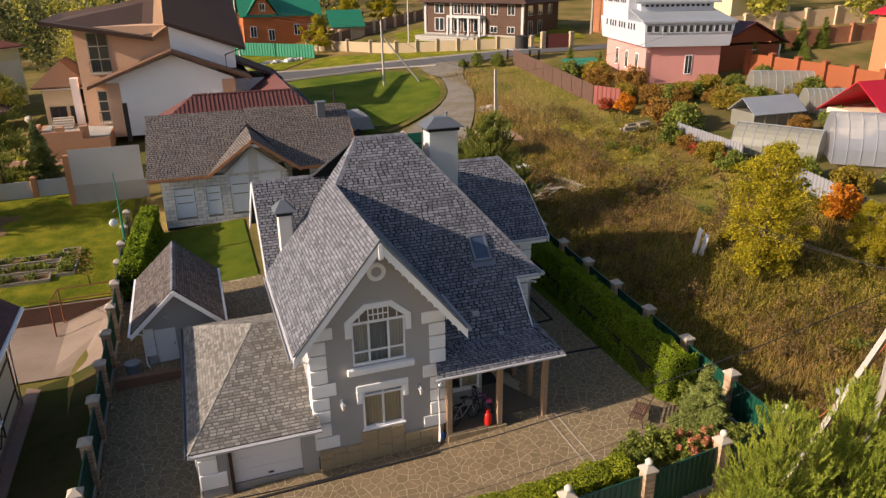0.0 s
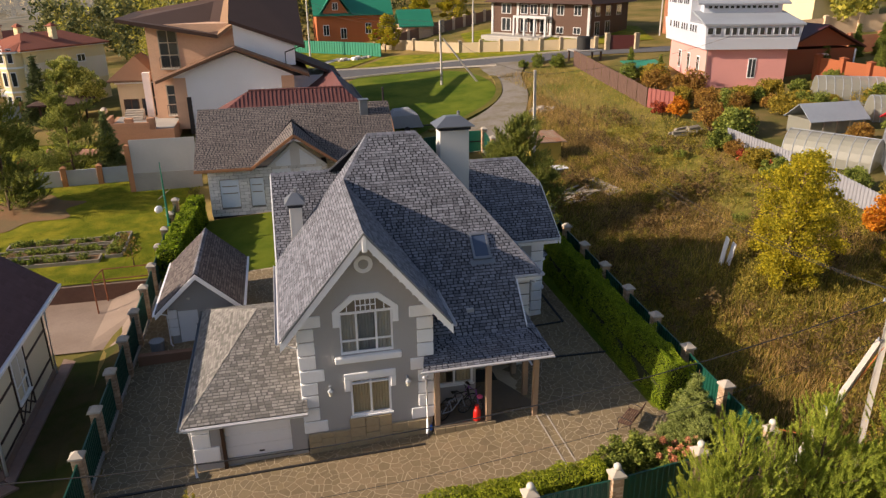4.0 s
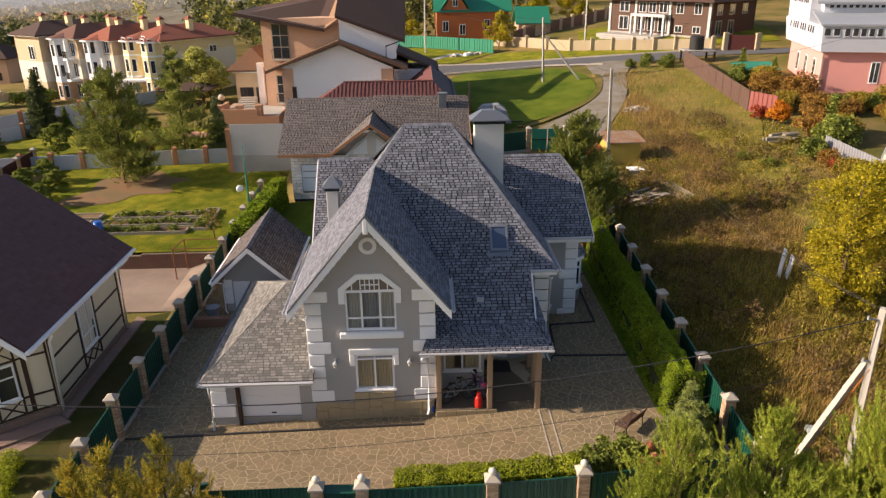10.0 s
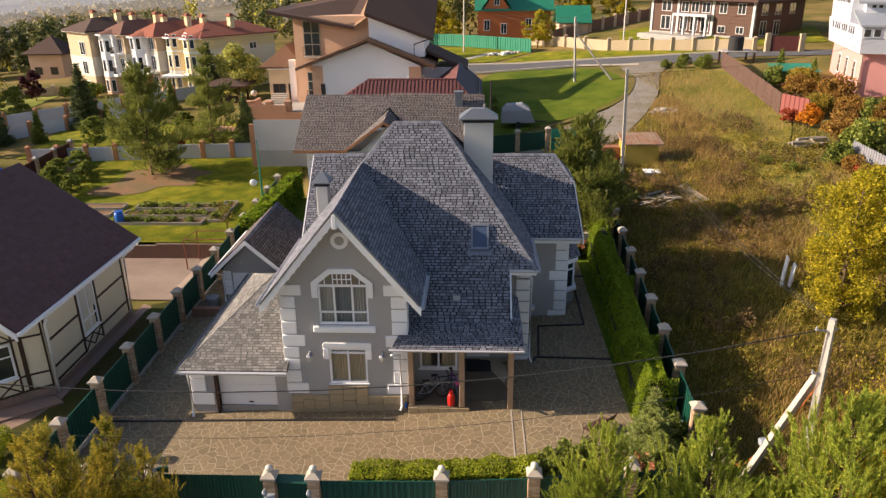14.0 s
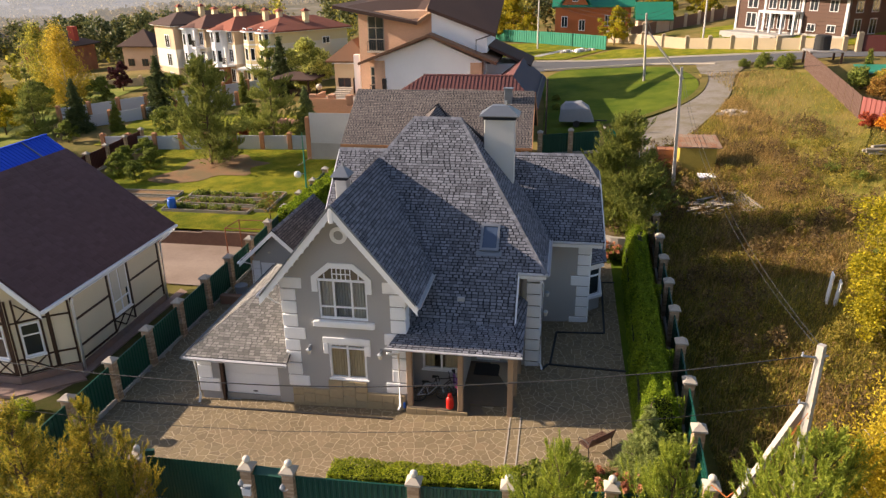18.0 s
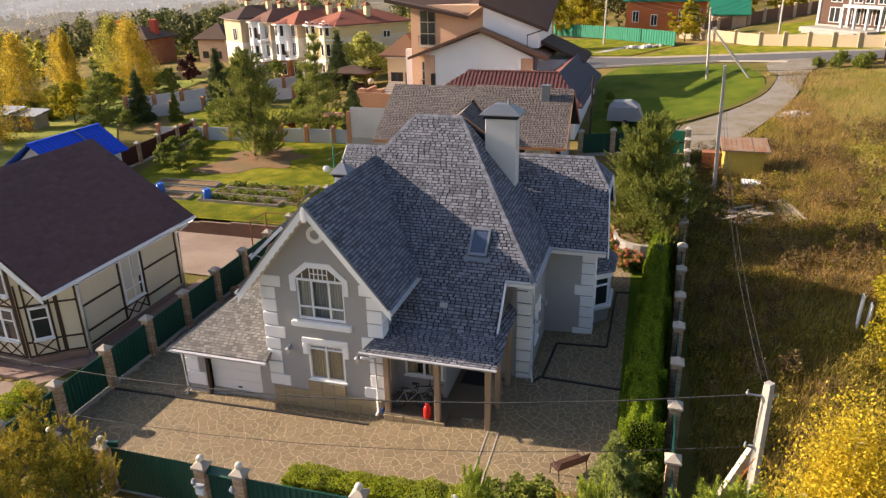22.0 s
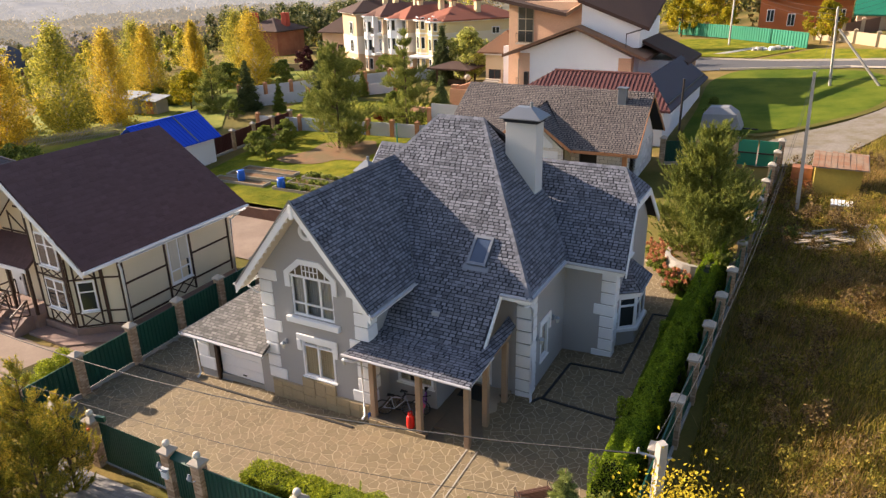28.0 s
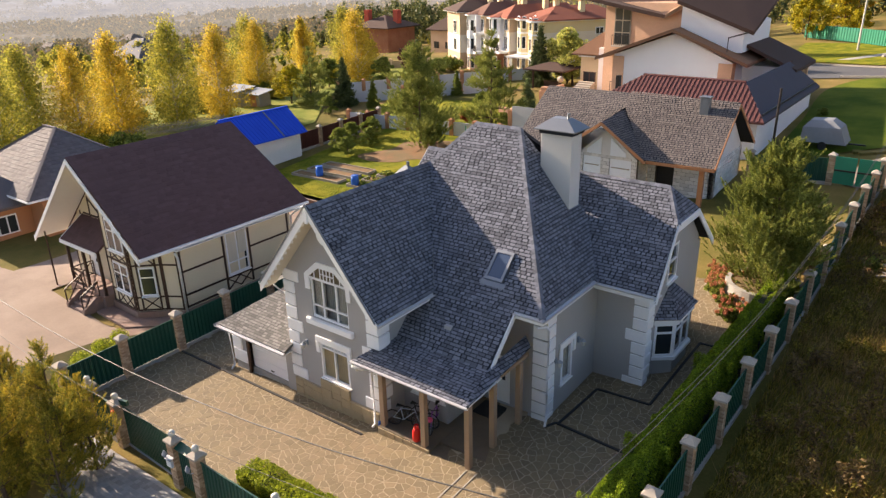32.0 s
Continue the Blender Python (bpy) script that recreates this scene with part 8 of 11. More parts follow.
out = thing("outbuilding", (-67.8, 122, 0), "tan brick outbuilding with a dark hip roof", "outbuilding")
part("wall", Shape().box(-67.8, -61.8, 122, 128, -2, 4.9), TANSTONE, out)
hip_roof(out, -68.5, -61.1, 121.3, 128.7, 4.9, 2.8, ROOFD)
for x in (-67.0, -64.2):
    far_window(out, (x, 122, 1.3), (1, 0, 0), 1.3, 1.3, (0, -1, 0), TIMBER)
cvd = thing("white_pergola", (-30, 97, 2), "white garden pergola before the yellow house", "pergola")
for x in (-32, -28.4):
    for y in (95, 98.5):
        part("post", Shape().box(x - 0.15, x + 0.15, y - 0.15, y + 0.15, gz(x, y), gz(-30, 97) + 2.4), WHITE, cvd)
part("roof_slab", Shape().box(-32.5, -28, 94.5, 99, gz(-30, 97) + 2.4, gz(-30, 97) + 2.65), WHITE, cvd)

# ---- pink and white house ----
h6 = thing("pink_house", (47, 64, 6), "pink house with a white clad upper storey and grey metal roofs", "house")
CLAD = mat("white_cladding", (0.52, 0.55, 0.62), 0.05, 10, 0.06, 0.5, 0.6, 0.2, stretch=(1, 1, 6))


def rotated(cx, cy, ang):
    c, s_ = math.cos(radians(ang)), math.sin(radians(ang))
    return lambda x, y: (cx + c * x - s_ * y, cy + s_ * x + c * y)


q6 = rotated(45.6, 65.0, -14)
bx6 = lambda x0, x1, y0, y1, z0, z1, g=0.0: Shape().loft([[(*q6(x0, y0), z0), (*q6(x1, y0), z0), (*q6(x1, y1), z0), (*q6(x0, y1), z0)], [(*q6(x0 - g, y0 - g), z1), (*q6(x1 + g, y0 - g), z1), (*q6(x1 + g, y1 + g), z1), (*q6(x0 - g, y1 + g), z1)]])
part("ground_floor", bx6(0, 8.0, 0, 13, 5.0, 10.2), PINK, h6)
part("upper_floor", bx6(-0.5, 8.6, -0.6, 13.6, 10.2, 12.6, 0.25), CLAD, h6)
part("top_floor", bx6(-0.7, 6.4, 4.5, 13.2, 12.6, 15.6, 0.1), CLAD, h6)
slope_slab(h6, [(*q6(-0.9, -1.0), 12.7), (*q6(9.0, -1.0), 12.7), (*q6(8.7, 4.2), 13.7), (*q6(-0.6, 4.2), 13.7)], GALV)
part("clerestory", bx6(0.2, 8.2, 3.2, 4.4, 13.4, 14.4), CLAD, h6)
slope_slab(h6, [(*q6(-0.6, 2.6), 14.5), (*q6(8.8, 2.6), 14.5), (*q6(8.0, 8.5), 16.8), (*q6(-0.4, 8.5), 16.8)], GALV)
u6, v6 = (math.cos(radians(-14)), math.sin(radians(-14)), 0), (-math.sin(radians(-14)), math.cos(radians(-14)), 0)
n6 = (-v6[0], -v6[1], 0)
w6 = (-u6[0], -u6[1], 0)
for k in range(11):
    far_window(h6, (*q6(1.2 + k * 0.68, -0.78), 11.55), u6, 0.5, 0.85, n6, CLAD, False)
for k in range(13):
    far_window(h6, (*q6(0.6 + k * 0.56, 3.18), 13.85), u6, 0.42, 0.45, n6, CLAD, False)
for k in range(2):
    far_window(h6, (*q6(-0.55 + k * 0.78, -0.78), 11.6), u6, 0.62, 0.8, n6, CLAD, False)
for k in range(10):
    far_window(h6, (*q6(-0.68, 2.0 + k * 0.85 + 0.5 * (k // 3)), 11.6), v6, 0.55, 0.85, w6, CLAD, False)
    far_window(h6, (*q6(-0.78, 5.2 + k * 0.62 + 0.4 * (k // 3)), 14.2), v6, 0.45, 0.75, w6, CLAD, False)
far_window(h6, (*q6(4.2, 0), 7.3), u6, 0.8, 2.0, n6)
for k in range(3):
    far_window(h6, (*q6(0, 2.2 + k * 3.2), 7.4), v6, 0.9, 1.9, w6)
part("downpipe", Shape().tube([(*q6(-0.15, -0.3), 10.2), (*q6(-0.1, -0.12), 9.6), (*q6(-0.1, -0.12), 6.0)], 0.08, 6), CAPSTONE, h6)
part("blind_area", bx6(0.5, 8.1, -0.5, -0.05, 5.6, 6.1), CONCRETE, h6)

# red garage, orange fence and orange house beyond it
ORANGEWALL = mat("orange_fence_brick", (0.30, 0.09, 0.036), 0.15, 16, 0.12, 0.5, 0.9, 0.3)
h7 = thing("red_garage", (60.0, 68, 7), "red brick garage with a maroon metal roof", "garage")
part("wall", Shape().box(55.5, 64.0, 66, 74, 6, 9.7), ORANGEWALL, h7)
part("white_trim", Shape().box(63.9, 64.06, 65.9, 66.06, 6, 9.6), WHITE, h7)
slope_slab(h7, [(54.8, 65.4, 9.9), (59.8, 65.4, 12.2), (59.8, 74.6, 12.2), (54.8, 74.6, 9.9)], MAROON)
slope_slab(h7, [(64.8, 65.4, 9.9), (64.8, 74.6, 9.9), (59.8, 74.6, 12.2), (59.8, 65.4, 12.2)], MAROON)
part("gable_wall", Shape().prism([(55.5, 65.96, 10.0), (64.0, 65.96, 10.0), (59.8, 65.96, 12.0)], (0, 0.3, 0)), ORANGEWALL, h7)
far_window(h7, (59.4, 65.98, 8.4), (1, 0, 0), 1.3, 0.8, (0, -1, 0))
panel_fence([(57.5, 63.5), (58.2, 60.8), (58.9, 58.0), (59.6, 55.2), (60.2, 52.4), (60.8, 49.6)], "orange brick fence with capped posts", ORANGEWALL, ORANGEWALL, 2.2, 0.6)
panel_fence(spaced((66, 74), (92, 70), 7), "red brick fence with pale capped posts", REDBRICK, REDBRICK, 2.0, 0.6)
panel_fence(spaced((62, 88), (100, 82), 8), "tan wall beyond the gardens", PEACH, PEACH, 2.2, 0.6)
h8 = thing("orange_house", (70, 57, 7), "orange brick house with white window frames", "house")
part("wall", Shape().box(68.3, 78, 45.5, 57.7, 6, 13.3), mat("orange_house_brick", (0.50, 0.21, 0.10), 0.1, 16, 0.1, 0.5, 0.9, 0.3), h8)
hip_roof(h8, 67.7, 79, 44.8, 58.4, 13.3, 3.5, RUBYROOF)
for z in (7.6, 10.6):
    for y in (47.0, 50.2, 54.0):
        far_window(h8, (68.28, y, z), (0, 1, 0), 1.7, 2.0, (-1, 0, 0))
h9 = thing("far_brick_house", (62, 96, 9), "orange brick house half hidden behind the pink one", "house")
part("wall", Shape().box(60, 70, 92, 100, 7, 14.5), REDBRICK, h9)
hip_roof(h9, 59, 71, 91, 101, 14.5, 3, REDROOF)
for z in (9, 12):
    for x in (62, 66):
        far_window(h9, (x, 91.98, z), (1, 0, 0), 1.4, 1.6, (0, -1, 0))
h9b = thing("far_house", (90, 100, 9), "pale far house with a green roof", "house")
part("wall", Shape().box(84, 96, 98, 108, 8, 14), PALEYELLOW, h9b)
hip_roof(h9b, 83, 97, 97, 109, 14, 3.5, GREENROOF)

# dark timber and white house
h10 = thing("timber_house", (48, 113, 8.6), "dark brown timber house with white frames and a stone terrace", "house")
q10 = rotated(37.8, 114.4, -55)
u10, n10 = (math.cos(radians(-55)), math.sin(radians(-55)), 0), (math.sin(radians(-55)), -math.cos(radians(-55)), 0)
bx10 = lambda x0, x1, y0, y1, z0, z1: Shape().loft([[(*q10(x0, y0), z), (*q10(x1, y0), z), (*q10(x1, y1), z), (*q10(x0, y1), z)] for z in (z0, z1)])
part("wall", bx10(0, 18, 0, 11, 6.5, 13.3), DARKLOG, h10)
part("plinth", bx10(-0.2, 18.2, -0.2, 11.2, 6.5, 8.6), CONCRETE, h10)
part("terrace", bx10(0.5, 11.5, -3.6, -0.2, 6.5, 8.4), CONCRETE, h10)
for k in range(3):
    part("terrace_step", bx10(2.0, 10, -4.1 - k * 0.5, -3.6 - k * 0.5, 6.5, 8.15 - k * 0.25), CONCRETE, h10)
FRAMEGREY = mat("pale_frame_paint", (0.50, 0.50, 0.51), 0.05, 14, 0.06, 0.4, 0.8, 0.1)
for x in (0, 5.0, 11.2, 17.8):
    part("corner_board", bx10(x - 0.2, x + 0.2, -0.14, 0.3, 8.4, 13.3), FRAMEGREY, h10)
for x, w in ((1.8, 1.9), (5.5, 1.4), (7.3, 1.4), (9.2, 1.5), (12.2, 1.3), (15.2, 1.3)):
    for z, hh in ((8.9, 2.0 if x < 12 else 1.0), (11.5, 1.5)):
        far_window(h10, (*q10(x, -0.02), z), u10, w, hh, n10, FRAMEGREY)
part("porch_frame", bx10(5.0, 11.2, -1.3, -0.1, 11.0, 11.35), FRAMEGREY, h10)
for x in (5.1, 7.1, 9.0, 11.0):
    part("porch_column", bx10(x - 0.15, x + 0.15, -1.3, -1.0, 8.4, 11.0), FRAMEGREY, h10)
for y, z, hh in ((1.2, 8.7, 2.0), (4.2, 8.7, 2.0), (1.2, 11.4, 1.5), (4.2, 11.4, 1.5), (7.4, 11.4, 1.5)):
    far_window(h10, (*q10(18.02, y), z), (-n10[0], -n10[1], 0), 1.4, hh, u10, FRAMEGREY)
for k in range(9):
    part("log_course", bx10(-0.05, 18.05, -0.06, 0.0, 8.75 + k * 0.5, 8.78 + k * 0.5), TIMBER, h10)
rf10 = [(*q10(-1, -1.2), 13.2), (*q10(19, -1.2), 13.2), (*q10(19, 12.2), 13.2), (*q10(-1, 12.2), 13.2)]
part("roof", Shape().loft([rf10, [(*q10(5, 5), 17.5), (*q10(13, 5), 17.5), (*q10(13, 6), 17.5), (*q10(5, 6), 17.5)]]), ROOFD, h10)

# brick house with the green roof
h11 = thing("green_roofed_house", (16, 137, 6), "orange brick house with a steep green metal roof", "house")
BRIGHTBRICK = mat("bright_orange_brick", (0.46, 0.14, 0.05), 0.15, 20, 0.12, 0.5, 0.9, 0.4)
part("wall", Shape().box(10.8, 24, 134, 146, 4, 11.0), BRIGHTBRICK, h11)
slope_slab(h11, [(10.2, 133.2, 10.8), (24.6, 133.2, 10.8), (24.6, 140, 16.5), (10.2, 140, 16.5)], GREENROOF)
slope_slab(h11, [(24.6, 146.8, 10.8), (10.2, 146.8, 10.8), (10.2, 140, 16.5), (24.6, 140, 16.5)], GREENROOF)
part("gable_wall", Shape().prism([(11.8, 133.5, 10.9), (16.6, 133.5, 10.9), (14.2, 133.5, 14.5)], (0, 3, 0)), BRIGHTBRICK, h11)
slope_slab(h11, [(11.2, 133.0, 10.9), (14.2, 133.0, 15.0), (14.2, 138.5, 15.0)], GREENROOF)
slope_slab(h11, [(17.2, 133.0, 10.9), (14.2, 138.5, 15.0), (14.2, 133.0, 15.0)], GREENROOF)
for x, z in ((11.9, 7.2), (15.0, 6.6), (19.5, 7.4), (22, 7.4)):
    far_window(h11, (x, 133.98, z), (1, 0, 0), 1.1, 1.9, (0, -1, 0))
far_window(h11, (13.7, 133.48, 11.6), (1, 0, 0), 1.0, 1.3, (0, -1, 0))
sh11 = thing("green_roofed_shed", (26, 126, 6.5), "stone shed with a green metal roof", "shed")
part("wall", Shape().box(24.5, 29.5, 124, 129, 5.5, 9.2), TANSTONE, sh11)
gable_roof(sh11, 24, 30, 123.4, 129.6, 9.2, 2.6, GREENROOF)
gf = thing("sheet_fence", (8, 128, 5), "bright green sheet fence before the brick house", "fence")
for a, b in (((-2, 136), (7, 127)), ((7, 127), (13, 119.5)), ((13, 119.5), (19, 111.5))):
    part("panel", ribbed(a, b, 0.1, 2.1, gz, 0.6, 0.04), GREENROOF, gf)
YELLOWSTONE = mat("yellow_stone_wall", (0.40, 0.32, 0.21), 0.12, 12, 0.1, 0.4, 0.9, 0.3)
panel_fence([(19.6, 121.5), (21.9, 117.5), (24.4, 112.5), (26.8, 107.6), (29.4, 102.9), (32.0, 101.0), (34.5, 99.3), (36.9, 97.5), (39.3, 95.9), (41.7, 94.5), (45.6, 91.7)], "pale yellow stone fence along the verge", YELLOWSTONE, YELLOWSTONE, 1.45, 0.5)
panel_fence(spaced((23.0, 121.0), (44, 134.3), 9), "tan fence running uphill behind the lawn", PEACH, BROWNBRICK, 1.8, 0.5)
mg = thing("maroon_gate", (51, 95, 8), "maroon gate between stone posts", "gate")
part("gate_leaf", Shape().prism([(47.2, 90.8, 7.6), (50.2, 89.7, 7.6), (50.2, 89.85, 7.6), (47.2, 90.95, 7.6)], (0, 0, 2.0)), MAROON, mg)
for px, py in ((46.9, 90.95), (50.5, 89.6)):
    part("post", Shape().cbox(px - 0.3, px + 0.3, py - 0.3, py + 0.3, 7.3, 9.9, 0.03), YELLOWSTONE, mg)
bt = thing("water_tank", (41.4, 86.2, 7.0), "black water tank on a flat shelter", "tank")
part("drum", Shape().tube([(41.4, 86.2, 8.35), (41.4, 86.2, 9.85), (41.4, 86.2, 9.95)], [0.85, 0.85, 0.7], 18), RUBBER, bt)
part("shelter_roof", Shape().box(39.8, 43.4, 84.6, 87.6, 8.2, 8.35), CONCRETE, bt)
for x in (39.9, 43.1):
    for y in (84.7, 87.3):
        part("shelter_post", Shape().box(x, x + 0.2, y, y + 0.2, gz(x, y) - 0.2, 8.2), TIMBER, bt)
gsh = thing("green_lean_to", (42.5, 74, 6), "small shed with a pale green sheet roof", "shed")
part("roof_sheet", Shape().prism([(41, 72, 7.6), (45.4, 72, 7.6), (45.4, 75, 8.1), (41, 75, 8.1)], (0, 0, 0.06)), GREENROOF, gsh)
part("wall", Shape().box(41.3, 45.1, 72.3, 74.8, 5.5, 7.58), OLDWOOD, gsh)

# brown fence of the pink house
bfn = thing("sheet_fence", (39, 72, 6), "dark brown sheet fence along the mown field", "fence")
for a, b in zip(spaced((39.2, 84.0), (37.4, 61.5), 9), spaced((39.2, 84.0), (37.4, 61.5), 9)[1:]):
    part("panel", ribbed(a, (b[0], b[1] + 0.08), 0.0, 1.9, gz, 0.4, 0.03), mat("brown_sheet", (0.115, 0.065, 0.05), 0.12, 8, 0.1, 0.4, 0.6, 0), bfn)
for a, b in zip(spaced((37.4, 61.4), (38.6, 58.6), 2), spaced((37.4, 61.4), (38.6, 58.6), 2)[1:]):
    part("panel", ribbed(a, b, 0.0, 1.9, gz, 0.4, 0.03), mat("faded_red_sheet", (0.24, 0.07, 0.06), 0.12, 8, 0.1, 0.4, 0.6, 0), bfn)

# grey slate fence, greenhouses and sheds of the allotment
slf = thing("slate_fence", (37.5, 38, 4), "grey corrugated slate fence at the field's edge", "fence")
sp = spaced((37.4, 48.2), (37.8, 41.0), 4) + spaced((37.8, 38.5), (36.6, 24), 9)
for a, b in zip(sp, sp[1:]):
    if a[1] - b[1] < 2.4:
        part("panel", ribbed(a, b, 0.05, 1.45, gz, 0.3, 0.03), mat("grey_slate_sheet", (0.24, 0.245, 0.27), 0.15, 6, 0.2, 0.5, 0.85, 0.2), slf)


def greenhouse(x, y, length, width, height, turn, label, material):
    """A tunnel greenhouse of bent polycarbonate over metal hoops."""
    z = gz(x, y)
    g = thing("greenhouse", (x, y, z), label, "greenhouse", "tunnel greenhouses", turn=turn)
    M = pose(x, y, z, 0, 0, turn)
    arc = [(width / 2 * math.cos(a), height * math.sin(a) ** 0.85) for a in np.linspace(0.0, math.pi, 13)]
    s = Shape()
    n = 8
    s.v = [tuple(M @ Vector((-length / 2 + length * i / n, p[0], p[1]))) for i in range(n + 1) for p in arc]
    s.f = [(i * 13 + k, (i + 1) * 13 + k, (i + 1) * 13 + k + 1, i * 13 + k + 1) for i in range(n) for k in range(12)]
    s.f += [tuple(range(13)), tuple(n * 13 + k for k in range(12, -1, -1))]
    part("cover", s, material, g)
    for i in range(n + 1):
        part("hoop", Shape().tube([M @ Vector((-length / 2 + length * i / n, p[0] * 1.01, p[1] * 1.01)) for p in arc], 0.03, 5), GALV, g)
    part("ridge_rail", Shape().tube([M @ Vector((-length / 2, 0, height * 1.01)), M @ Vector((length / 2, 0, height * 1.01))], 0.03, 5), GALV, g)


greenhouse(53.6, 54.5, 5.5, 3, 2.3, -28, "hazy polycarbonate tunnel greenhouse among shrubs", POLYCARB)
greenhouse(41.2, 41.2, 6.0, 2.8, 2.1, -58, "brownish polycarbonate tunnel greenhouse by the slate fence", POLYCARB)
greenhouse(52.8, 48.0, 4.0, 2.6, 2.0, -25, "short tunnel greenhouse among shrubs", POLYCARB)
greenhouse(46.0, 36.5, 7.0, 5.0, 3.2, -38, "large silvery tunnel greenhouse before a red shed", clear_mat("silver_polycarbonate", 0.4, (0.36, 0.38, 0.44), 0.3))
gsd = thing("glass_shed", (45.8, 48.0, 5.4), "timber glasshouse with a grey sheet roof", "glasshouse")
part("wall", Shape().box(43.4, 48.4, 46.4, 49.0, 4.9, 6.6), POLYCARB, gsd)
slope_slab(gsd, [(43.2, 46.1, 6.5), (48.7, 46.1, 6.5), (48.7, 47.7, 7.7), (43.2, 47.7, 7.7)], GALV, 0.06)
slope_slab(gsd, [(48.7, 49.3, 6.5), (43.2, 49.3, 6.5), (43.2, 47.7, 7.7), (48.7, 47.7, 7.7)], GALV, 0.06)
for x in (43.4, 44.6, 45.8, 47.0, 48.3):
    part("stud", Shape().box(x, x + 0.1, 46.32, 46.4, 4.9, 6.6), OLDWOOD, gsd)
rsd = thing("red_roofed_shed", (52, 42, 5.4), "shed with a bright red sheet roof", "shed")
part("wall", Shape().box(48.5, 56, 38.5, 44, 4.5, 7.2), CREAMWALL, rsd)
slope_slab(rsd, [(48.0, 37.8, 7.0), (56.6, 37.8, 7.0), (56.6, 41.2, 9.6), (48.0, 41.2, 9.6)], RUBYROOF, 0.08)
slope_slab(rsd, [(56.6, 44.6, 7.0), (48.0, 44.6, 7.0), (48.0, 41.2, 9.6), (56.6, 41.2, 9.6)], RUBYROOF, 0.08)

# ---- field things ----
ws_ = thing("white_slabs", (26.6, 31.0, gz(26.6, 31)), "leaning white boards in the tall grass", "boards")
for k in range(2):
    part("board", Shape().beam((26.3 + k * 0.32, 31.2 - 0.2 * k, gz(26.5, 31) - 0.2), (26.2 + k * 0.32, 30.7 - 0.2 * k, gz(26.5, 31) + 1.7 - 0.3 * k), 0.32, 0.06, (1, 0, 0)), WALLWHITE, ws_)
wd = thing("plank_pile", (24, 44.2, gz(24, 44.2)), "pile of weathered grey planks in the grass", "plank pile")
rnd = random.Random(21)
for k in range(26):
    x, y = 22.0 + rnd.random() * 1.9, 42.6 + rnd.random() * 1.6
    a = rnd.uniform(-0.5, 0.5)
    z = gz(x, y) + 0.1 + 0.03 * k * 0.6
    part("plank", Shape().beam((x - math.cos(a) * 0.6, y - math.sin(a) * 0.6, z), (x + math.cos(a) * 0.6, y + math.sin(a) * 0.6, z + rnd.uniform(-0.1, 0.25)), 0.16, 0.06), OLDWOOD, wd)
for k in range(5):
    x = 24.3 + 0.22 * k
    part("plank", Shape().beam((x, 45.9, gz(x, 45.9) + 0.25), (x + 0.8, 42.8, gz(x, 42.8) + 0.12 + 0.05 * k), 0.17, 0.07), OLDWOOD, wd)
cb = thing("yellow_cabin", (23.2, 52.0, gz(23.2, 52)), "small yellow cabin with a rusty flat roof", "cabin")
cz = gz(23.2, 52)
part("wall", Shape().cbox(21.9, 24.5, 50.8, 53.2, cz - 0.3, cz + 1.7, 0.03), YELLOWPAINT, cb)
part("roof_sheet", Shape().prism([(21.7, 50.5, cz + 1.7), (24.8, 50.5, cz + 1.7), (24.8, 53.5, cz + 2.0), (21.7, 53.5, cz + 2.0)], (0, 0, 0.05)), OLDWOOD, cb)
RUSTBOARD = mat("rusty_roof_board", (0.30, 0.13, 0.065), 0.3, 7, 0.3, 0.9, 0.9, 0.4, tint=(0.27, 0.19, 0.13))
for k in range(9):
    x = 21.72 + k * 0.34
    part("roof_board", Shape().prism([(x, 50.48, cz + 1.752), (x + 0.31, 50.48, cz + 1.752), (x + 0.31, 53.5 - 0.12 * (k % 3), cz + 2.052), (x, 53.5 - 0.12 * (k % 3), cz + 2.052)], (0, 0, 0.025 + 0.012 * (k % 2))), RUSTBOARD, cb)
part("rusty_box", Shape().box(20.6, 21.8, 52.4, 53.4, cz - 0.2, cz + 1.1), REDBRICK, cb)
bks = thing("brick_stack", (21.6, 52.6, gz(21.6, 52.6)), "untidy stack of orange bricks beside the yellow cabin", "bricks")
rnd = random.Random(31)
BRK = mat("loose_orange_brick", (0.42, 0.16, 0.075), 0.2, 12, 0.15, 0.8, 0.9, 0.4, single=0.3)
BRKM = mesh_of("brick", Shape().cbox(-0.125, 0.125, -0.06, 0.06, 0, 0.065, 0.006), BRK)
for k in range(150):
    lx, ly, lz = rnd.randint(0, 4), rnd.randint(0, 6), 0
    lz = min(k // 22, 6)
    placed("brick", BRKM, bks, pose(21.0 + lx * 0.26 + rnd.uniform(-0.03, 0.03), 51.6 + ly * 0.26 + rnd.uniform(-0.04, 0.04), gz(21.6, 52.6) + lz * 0.067, 0, 0, rnd.uniform(-12, 12) + 90 * (lz % 2)))
rub = thing("rubble_heap", (28.6, 66.2, gz(28.6, 66.2)), "low heap of pale rubble at the edge of the track", "rubble")
for k in range(40):
    a, q = rnd.uniform(0, 6.28), rnd.random() ** 0.5 * 1.3
    x, y, sz = 28.6 + math.cos(a) * q, 66.2 + math.sin(a) * q * 0.7, rnd.uniform(0.12, 0.34)
    part("stone", Shape().ball((x, y, gz(x, y) + 0.35 * (1.3 - q) * 0.6 + sz * 0.2), sz, 6, 4, 0.7), (CAPSTONE, DIRT, OLDWOOD)[k % 3], rub)
pal = thing("pallet", (23.6, 48.6, gz(23.6, 48.6)), "pale pallet lying in the grass", "pallet")
